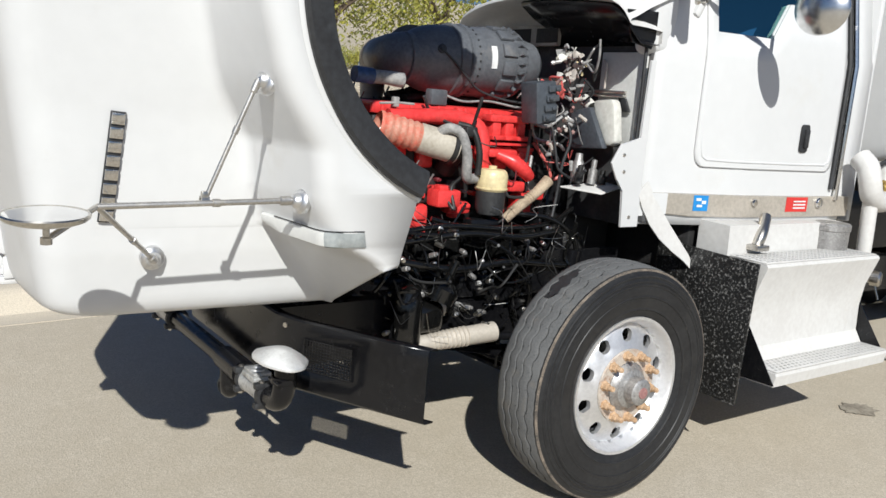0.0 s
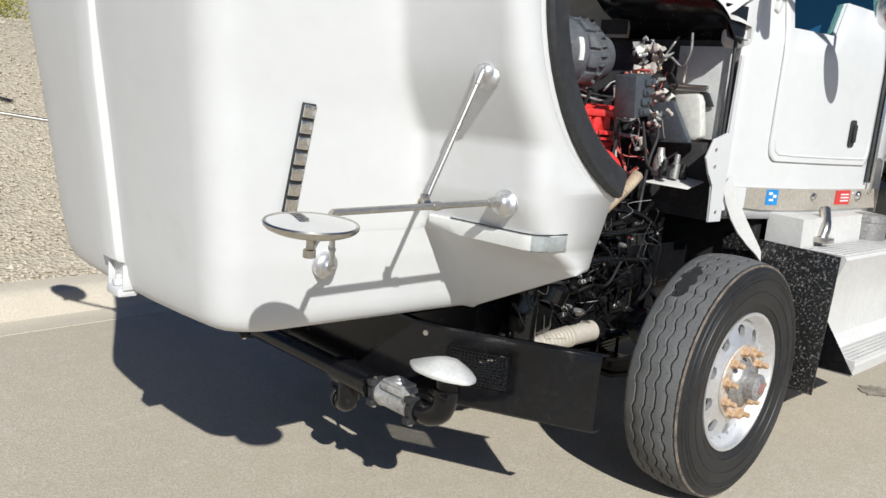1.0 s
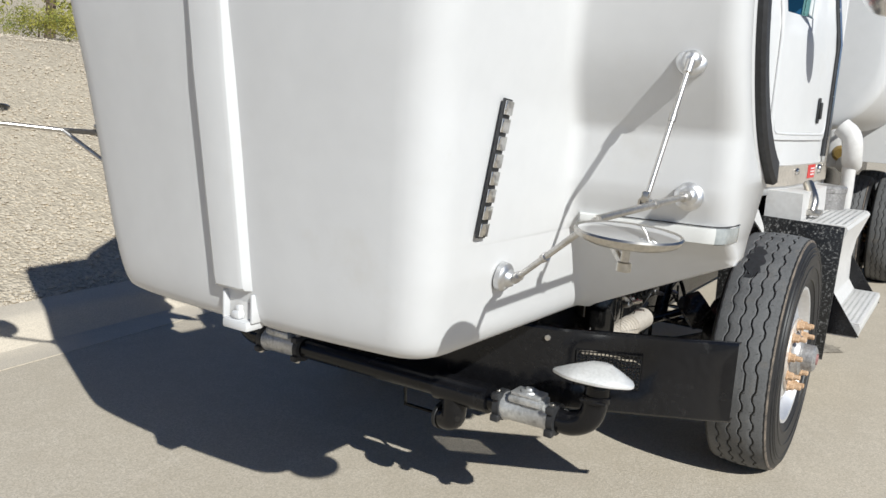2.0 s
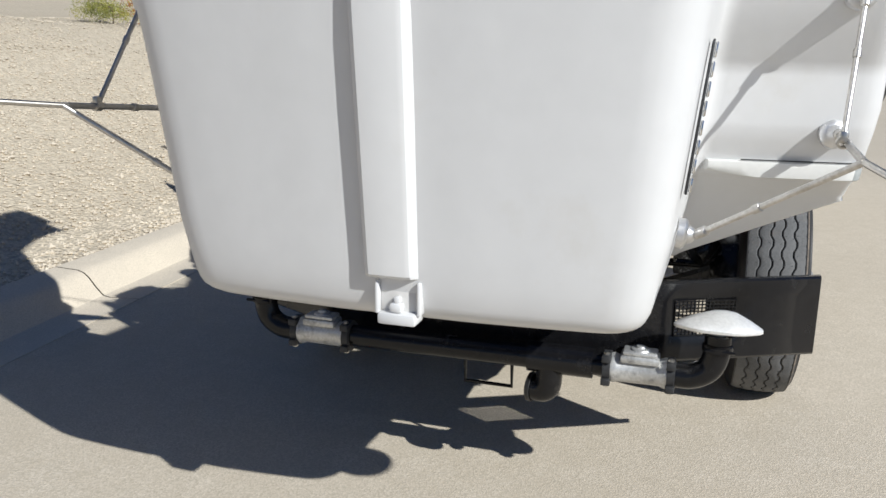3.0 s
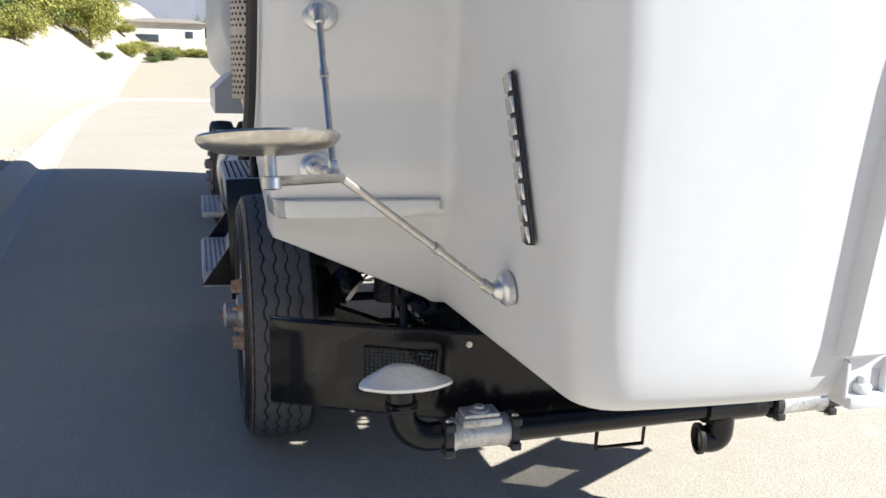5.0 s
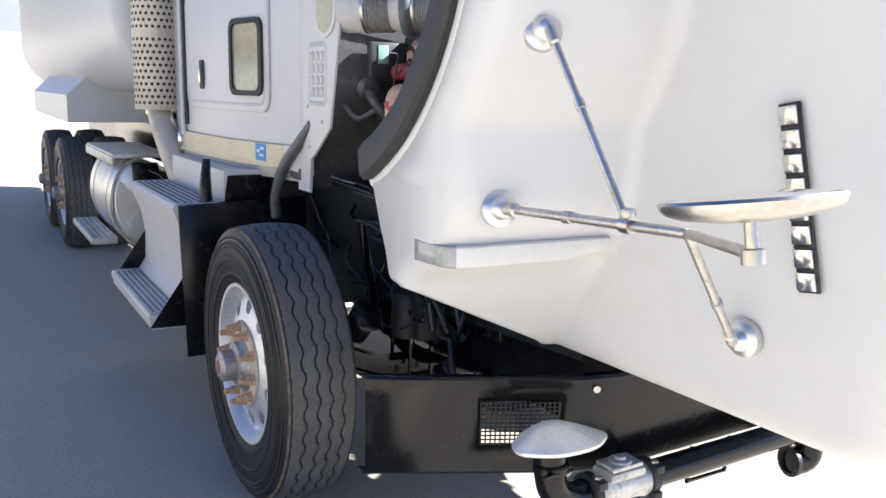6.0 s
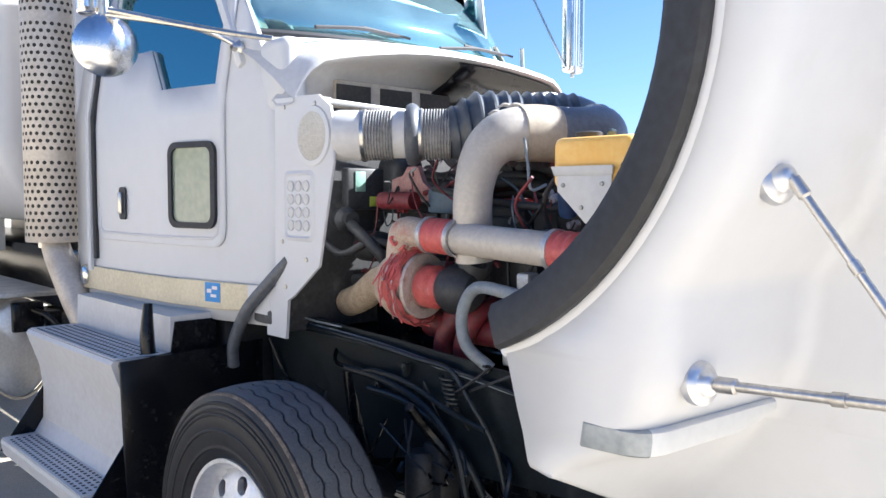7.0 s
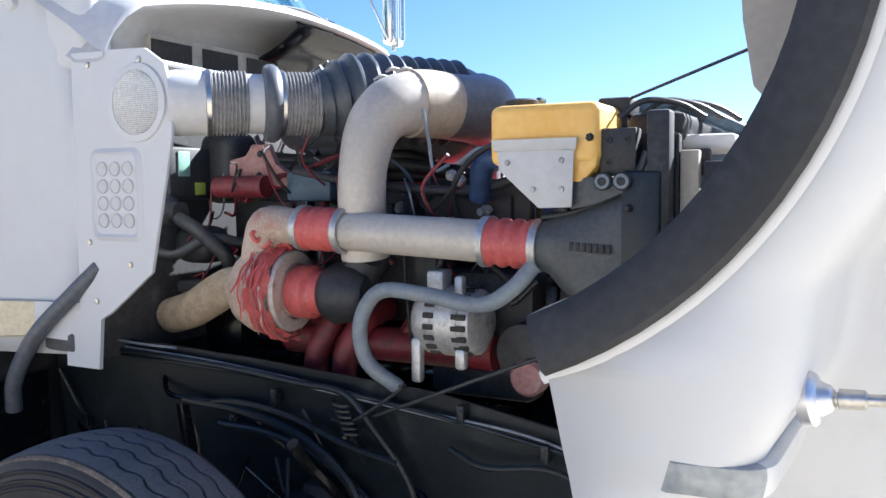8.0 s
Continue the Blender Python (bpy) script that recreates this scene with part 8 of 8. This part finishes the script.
for x in (5.50, 6.85):
    for s in (1, -1):
        for y in (1.07, 0.74):
            copy_thing(fw_l, pose(x, y * s, 0.53, 0, 0, 0 if s > 0 else 180))
# left side: wrapped pipe, canister
bm = B()
tube(bm, [(1.80, -0.98, 1.55), (1.79, -1.04, 1.50), (1.80, -1.06, 1.42), (1.84, -1.06, 1.35), (1.94, -1.05, 1.31), (2.1, -1.0, 1.30), (2.4, -0.95, 1.30)], 0.062, 14)
part("wrapped_pipe", bm, PAINT_OLD, truck, "white wrapped pipe behind the cab")
bm = B()
tube(bm, [(1.86, -1.05, 1.30), (1.87, -1.05, 1.1), (1.89, -1.04, 0.92)], 0.042, 12)
part("drop_pipe", bm, PAINT_OLD, truck)
bm = B()
lathe(bm, (1.60, -0.97, 0.94), (0, 0, 1), [(0, 0), (0.11, 0.0), (0.115, 0.02), (0.115, 0.20), (0.12, 0.205), (0.12, 0.235), (0.11, 0.245), (0, 0.25)], 32)
part("canister", bm, CAST, truck, "grey metal canister")

bm = B()
lathe(bm, (1.98, -1.06, 0.86), (0.3, -1, 0), [(0, -0.05), (0.03, -0.05), (0.03, 0.0), (0.045, 0.005), (0.045, 0.05), (0.035, 0.06), (0, 0.06)], 20)
tube(bm, [(1.97, -1.09, 0.84), (1.99, -1.12, 0.74)], 0.006, 6, False)
part("drain_valve", bm, STEEL, truck, "small steel drain valve")
# black splash shields along both sides of the engine
for s in (1, -1):
    bm = B()
    # right outline reaches under the cab to hide a bright gap there
    slab(bm, [(0.63, 0.56 * s, 1.20), (-0.25, 0.56 * s, 1.165), (-0.80, 0.555 * s, 1.13), (-1.15, 0.55 * s, 1.07), (-1.36, 0.54 * s, 0.98), (-1.36, 0.50 * s, 0.80), (-0.2, 0.50 * s, 0.72), (0.63, 0.50 * s, 0.50)] if s > 0 else [(0.42, -0.50, 1.0), (-0.1, -0.50, 1.0), (-0.2, -0.50, 0.80), (0.42, -0.50, 0.80)], (0, s, 0), 0.008, 0.002)
    part("splash_shield", bm, SHIELD if s > 0 else BLACK, engine, "black splash shield beside the engine", smooth=20)
for k, pts in enumerate(([(0.45, 0.60, 1.16), (-0.12, 0.60, 1.142), (-0.38, 0.60, 1.122), (-0.52, 0.60, 1.115), (-0.58, 0.60, 1.085), (-0.635, 0.60, 1.024), (-0.72, 0.58, 0.90), (-0.76, 0.56, 0.74)],
                         [(0.40, 0.60, 1.14), (-0.20, 0.60, 1.13), (-0.72, 0.59, 1.09), (-1.34, 0.56, 0.99)],
                         [(-0.10, 0.585, 0.97), (-0.30, 0.585, 0.96), (-0.48, 0.58, 0.90), (-0.60, 0.57, 0.80), (-0.64, 0.54, 0.70)],
                         [(-0.72, 0.58, 0.70), (-0.80, 0.60, 0.58), (-0.98, 0.58, 0.54), (-1.12, 0.52, 0.58)])):
    bm = B()
    tube(bm, pts, (0.010, 0.006, 0.013, 0.012)[k], 10)
    part("air_line", bm, SHIELD, engine)
bm = B()
rbox(bm, (-0.42, 0.52, 0.72), (0.10, 0.10, 0.22), 0.02)
lathe(bm, (-0.38, 0.58, 0.62), (0, 0, 1), [(0, 0), (0.05, 0.0), (0.055, 0.02), (0.055, 0.16), (0.04, 0.18), (0, 0.18)], 18)
part("air_valve", bm, BLACK_MATT, engine)
# coiled air line, hoses, and thin pale tubes drawn as highlights along the shield
bm = B()
tube(bm, [(-0.545 + 0.020 * math.cos(k * 0.7) - 0.0006 * k, 0.615 + 0.020 * math.sin(k * 0.7), 1.088 - 0.0016 * k) for k in range(56)], 0.0055, 7, False)
part("coiled_air_line", bm, SHIELD, engine, "black coiled air line")
for pts, r in (([(0.30, 0.590, 1.165), (-0.10, 0.590, 1.150), (-0.45, 0.588, 1.120), (-0.75, 0.584, 1.085), (-1.05, 0.576, 1.055), (-1.28, 0.562, 0.990)], 0.0035),
               ([(0.15, 0.592, 1.148), (-0.20, 0.592, 1.128), (-0.55, 0.590, 1.098), (-0.90, 0.582, 1.062)], 0.0025),
               ([(-0.05, 0.60, 1.02), (-0.15, 0.605, 1.045), (-0.35, 0.605, 1.03), (-0.55, 0.60, 0.97), (-0.70, 0.595, 0.94)], 0.009),
               ([(-0.85, 0.59, 1.00), (-0.95, 0.60, 0.97), (-1.10, 0.59, 0.985), (-1.22, 0.575, 0.95)], 0.008),
               ([(0.42, 0.60, 1.24), (0.36, 0.61, 1.20), (0.22, 0.61, 1.185), (0.05, 0.60, 1.18)], 0.004)):
    bm = B()
    tube(bm, pts, r, 8)
    part("thin_line", bm, HOSE_SLATE if r < 0.005 else SHIELD, engine)
for x, z in ((-0.30, 1.07), (-0.88, 1.09), (-1.10, 1.02), (-0.15, 0.98)):
    bm = B()
    rbox(bm, (x, 0.578, z), (0.020, 0.03, 0.045), 0.004)
    lathe(bm, (x, 0.592, z + 0.008), (0, 1, 0), [(0.007, 0), (0.007, 0.005), (0, 0.006)], 6)
    part("line_clip", bm, SHIELD, engine)
# boxes on the firewall
bm = B()
rbox(bm, (0.22, 0.36, 1.70), (0.05, 0.20, 0.17), 0.01)
part("control_unit", bm, BLACK_MATT, cab, "black control unit with green labels")
bm = B()
rbox(bm, (0.192, 0.40, 1.73), (0.004, 0.05, 0.08), 0.001)
part("control_label", bm, GREEN_LABEL, cab)
bm = B()
rbox(bm, (0.192, 0.33, 1.65), (0.004, 0.045, 0.04), 0.001)
part("control_label", bm, YELLOW_LABEL, cab)
bm = B()
rbox(bm, (0.18, 0.20, 1.72), (0.16, 0.16, 0.24), 0.05, None, 4)
rbox(bm, (0.16, 0.36, 1.47), (0.16, 0.14, 0.12), 0.05, None, 4)
lathe(bm, (0.18, 0.48, 1.58), (-1, 0.2, 0), [(0, -0.05), (0.045, -0.05), (0.05, 0.0), (0.03, 0.02), (0.03, 0.06), (0, 0.06)], 18)
tube(bm, [(0.12, 0.50, 1.56), (0.02, 0.52, 1.52), (-0.05, 0.48, 1.44), (0.02, 0.42, 1.36), (0.18, 0.44, 1.34)], 0.022, 10)
tube(bm, [(0.24, 0.56, 1.50), (0.10, 0.56, 1.45), (0.0, 0.50, 1.50), (-0.08, 0.42, 1.48)], 0.016, 10)
part("heater_box", bm, BLACK_MATT, cab)
bm = B()
slab(bm, [(0.03, 0.35, 1.66), (-0.20, 0.35, 1.655), (-0.20, 0.35, 1.70), (-0.15, 0.35, 1.72), (-0.13, 0.35, 1.785), (-0.06, 0.35, 1.785), (-0.04, 0.35, 1.745), (0.03, 0.35, 1.74)], (0, 1, 0), 0.022, 0.005)
part("bracket_plate", bm, PINK_DUST, engine, "dusty red bracket plate")
for x, z in ((-0.01, 1.70), (-0.09, 1.69), (-0.095, 1.755), (-0.17, 1.685)):
    bm = B()
    lathe(bm, (x, 0.3725, z), (0, 1, 0), [(0.011, 0), (0.009, 0.003), (0.006, 0.001), (0, 0.001)], 10)
    part("bracket_bolt", bm, GRIME, engine)
bm = B()
tube(bm, [(0.05, 0.40, 1.655), (-0.14, 0.40, 1.655)], 0.034, 16, False)
part("red_canister", bm, DARK_RED, engine)
bm = B()
rbox(bm, (-0.30, 0.38, 1.655), (0.16, 0.06, 0.09), 0.012)
part("harness_plug", bm, BLUE_GREY, engine, "blue-grey harness plug")
# strut rod across the bay under the cowl, dark vent behind it
bm = B()
tube(bm, [(0.16, 0.62, 2.035), (0.13, 0.30, 2.02), (0.11, 0.0, 2.01)], 0.011, 8, False)
rbox(bm, (0.16, 0.63, 2.035), (0.05, 0.10, 0.02), 0.004)
part("strut_rod", bm, PAINT_OLD, cab)
bm = B()
rbox(bm, (0.225, 0.20, 2.075), (0.03, 0.60, 0.11), 0.006)
part("fresh_air_vent", bm, CREAM_GREY, cab, "dusty fresh-air vent with dark slots")
for y in (-0.02, 0.20, 0.42):
    bm = B()
    rbox(bm, (0.207, y, 2.075), (0.006, 0.17, 0.075), 0.002)
    part("vent_slot", bm, HOLE_DARK, cab)
# tall door mirrors with fluted backs and their stays
for s, x, y, z0, z1 in ((-1, 0.25, -1.03, 2.315, 2.96), (1, 0.92, 1.17, 2.38, 2.82)):
    bm = B()
    rbox(bm, (x, y, (z0 + z1) / 2), (0.06, 0.13, z1 - z0), 0.022, None, 3)
    head = part("mirror_head", bm, CHROME, cab, "tall chrome door mirror")
    for dy in (-0.038, 0.0, 0.038):
        bm = B()
        tube(bm, [(x - 0.030, y + dy, z0 + 0.03), (x - 0.030, y + dy, z1 - 0.03)], 0.011, 8, False)
        part("mirror_flute", bm, CHROME, head)
    bm = B()
    tube(bm, [(x, y, z0 + 0.04), (x, y, z0 - 0.02)], 0.010, 8, False)
    tube(bm, [(x - 0.03, y - 0.02 * s, 2.95), (x - 0.03, y - 0.02 * s, z0 - 0.01)], 0.011, 8, False)
    if s < 0:
        tube(bm, [(0.36, -0.78, 2.76), (0.24, -0.96, 2.34)], 0.006, 6, False)
    part("mirror_bracket", bm, STEEL, cab)
# torn patch on the worn front tyre
bm = B()
rg = random.Random(2)
rows = []
for i in range(13):
    a = radians(112 + 22 * i / 12)
    w = 0.034 * math.sin(math.pi * (i + 0.6) / 13.2) ** 0.6
    row = []
    for j in range(9):
        y = -1.015 + w * (j / 4 - 1) + 0.006 * rg.uniform(-1, 1) + 0.008 * math.sin(i * 1.7)
        r = 0.5372 - 0.012 * ((y + 1.05) / 0.119) ** 2
        row.append((-0.16 + r * math.cos(a), y, 0.53 + r * math.sin(a)))
    rows.append(row)
sheet(bm, rows)
part("torn_patch", bm, RUBBER, truck, "black torn patch on the tread")

# front of the engine on the right: dark pump and belt covers, radiator top fittings
bm = B()
rbox(bm, (-0.82, 0.27, 1.24), (0.32, 0.14, 0.36), 0.03)
rbox(bm, (-0.62, 0.33, 1.42), (0.22, 0.12, 0.12), 0.03)
lathe(bm, (-0.98, 0.30, 1.22), (0, 1, 0), [(0, 0), (0.07, 0.0), (0.075, 0.02), (0.075, 0.12), (0, 0.13)], 20)
part("belt_cover", bm, BLACK_MATT, engine)
bm = B()
lathe(bm, (-1.0, 0.40, 1.16), (0, 1, 0), [(0.0, 0.05), (0.04, 0.05), (0.048, 0.04), (0.048, 0.0), (0, 0)], 24)
part("pulley", bm, PINK_DUST, engine)
bm = B()
rbox(bm, (-1.22, 0.40, 1.835), (0.08, 0.09, 0.045), 0.008)
rbox(bm, (-1.19, 0.40, 1.80), (0.12, 0.06, 0.03), 0.006)
part("sensor_box", bm, BLACK_MATT, rad)
bm = B()
slab(bm, [(-1.27, 0.43, 1.75), (-1.37, 0.40, 1.75), (-1.37, 0.40, 1.80), (-1.29, 0.43, 1.82)], (0, 1, 0), 0.006)
part("top_plate", bm, PAINT_OLD, rad, "pale bracket plate with slots")
bm = B()
tube(bm, [(-1.24, 0.34, 1.83), (-1.34, 0.30, 1.84), (-1.44, 0.26, 1.80), (-1.52, 0.2, 1.76)], 0.02, 10)
part("overflow_hose", bm, BLUE_GREY, rad)
bm = B()
tube(bm, [(-1.24, 0.42, 1.85), (-1.62, 0.70, 1.93)], 0.004, 6, False)
part("hood_stay", bm, BLACK_MATT, truck, "thin black hood stay cable")
for k in range(7):
    bm = B()
    rbox(bm, (-1.40, 0.49, 1.70 - 0.11 * k), (0.10, 0.03, 0.06), 0.006)
    part("cooler_fin", bm, GRIME, rad)
for x, z in ((-1.155, 1.60), (-1.30, 1.60), (-1.36, 1.34), (-1.30, 1.27), (-1.215, 1.755)):
    bm = B()
    lathe(bm, (x, 0.618, z), (0, 1, 0), [(0.010, -0.02), (0.010, 0.002), (0.006, 0.004), (0.006, 0.010), (0.0, 0.011)], 6)
    part("bolt", bm, GRIME, rad, smooth=20)
bm = B()
slab(bm, [(-1.17, 0.608, 1.668), (-1.315, 0.608, 1.668), (-1.315, 0.608, 1.650), (-1.285, 0.608, 1.632), (-1.235, 0.608, 1.610), (-1.17, 0.608, 1.596)], (0, 1, 0), 0.006, 0.002)
part("boss_plate", bm, CAST_DARK, rad, "grey steel boss plate")
for x0, x1, z0, z1, m in ((-1.352, -1.378, 1.73, 1.40, CREAM_GREY), (-1.395, -1.435, 1.725, 1.50, CREAM_GREY), (-1.380, -1.394, 1.76, 1.45, GRIME), (-1.445, -1.49, 1.70, 1.44, GRIME)):
    bm = B()
    rbox(bm, ((x0 + x1) / 2, 0.535, (z0 + z1) / 2), (abs(x1 - x0), 0.03, z0 - z1), 0.004)
    part("side_plate", bm, m, rad)
bm = B()
for k in range(7):
    rbox(bm, (-1.175 - 0.014 * k, 0.6215, 1.515 - 0.001 * k), (0.009, 0.004, 0.020), 0.001)
part("cast_mark", bm, GRIME, rad, "plain cast marks")
# sunlight on the radiator top, put in as white-painted pieces
bm = B()
rbox(bm, (-1.42, 0.30, 1.745), (0.16, 0.34, 0.035), 0.010)
rbox(bm, (-1.36, 0.40, 1.765), (0.06, 0.05, 0.03), 0.008)
part("sunlit_top_rail", bm, PAINT_OLD, rad, "radiator top painted pale where sunlight catches it")
for x in (-1.30, -1.335):
    bm = B()
    rbox(bm, (x, 0.4335, 1.785), (0.010, 0.004, 0.022), 0.002)
    part("slot", bm, HOLE_DARK, rad)
# loom-like tubes between head and drum, block under cab: added to hide bright gaps
for k, (y, z) in enumerate(((0.10, 1.69), (0.14, 1.72), (0.06, 1.71), (0.12, 1.745))):
    bm = B()
    tube(bm, [(-0.72 + 0.05 * k, y, z - 0.03), (-0.45, y + 0.02, z), (-0.15, y - 0.02, z - 0.01), (0.24, y + 0.03, z + 0.02)], 0.024, 10)
    part("harness", bm, GRIME, engine)
bm = B()
rbox(bm, (0.42, 0, 0.92), (0.40, 0.52, 0.46), 0.06)
part("gap_block", bm, GRIME, engine)
# valve box behind the cab on the left
bm = B()
rbox(bm, (2.30, -0.92, 1.40), (0.30, 0.10, 0.26), 0.015)
part("valve_box", bm, PAINT_OLD, truck, "white valve box behind the cab")
bm = B()
lathe(bm, (2.13, -0.95, 1.37), (1, 0, 0), [(0, -0.01), (0.035, -0.01), (0.04, 0.0), (0.055, 0.02), (0.055, 0.09), (0.04, 0.11), (0.04, 0.14), (0, 0.14)], 20)
lathe(bm, (2.20, -0.95, 1.41), (0, 0, 1), [(0.02, 0), (0.02, 0.04), (0.032, 0.044), (0.032, 0.054), (0, 0.055)], 14)
part("brass_valve", bm, BRASS, truck, "dull brass water valve")
bm = B()
tube(bm, [(1.98, -0.98, 1.50), (2.20, -0.98, 1.56), (2.48, -0.96, 1.545)], 0.014, 8)
part("black_hose", bm, RUBBER, truck, "black rubber hose over the valve box")
# dark block added under the cab to hide the sunlit road beyond
bm = B()
rbox(bm, (1.24, 0, 0.93), (1.16, 1.52, 0.46), 0.04)
part("under_cab_block", bm, GRIME, truck, "black filler block closing the view under the cab")
# rounded cab corners below the ends of the cowl
for s in (1, -1):
    bm = B()
    rbox(bm, (0.325, 0.672 * s, 2.13), (0.20, 0.115, 0.30), 0.045, None, 4)
    part("cab_corner", bm, PAINT, cab)
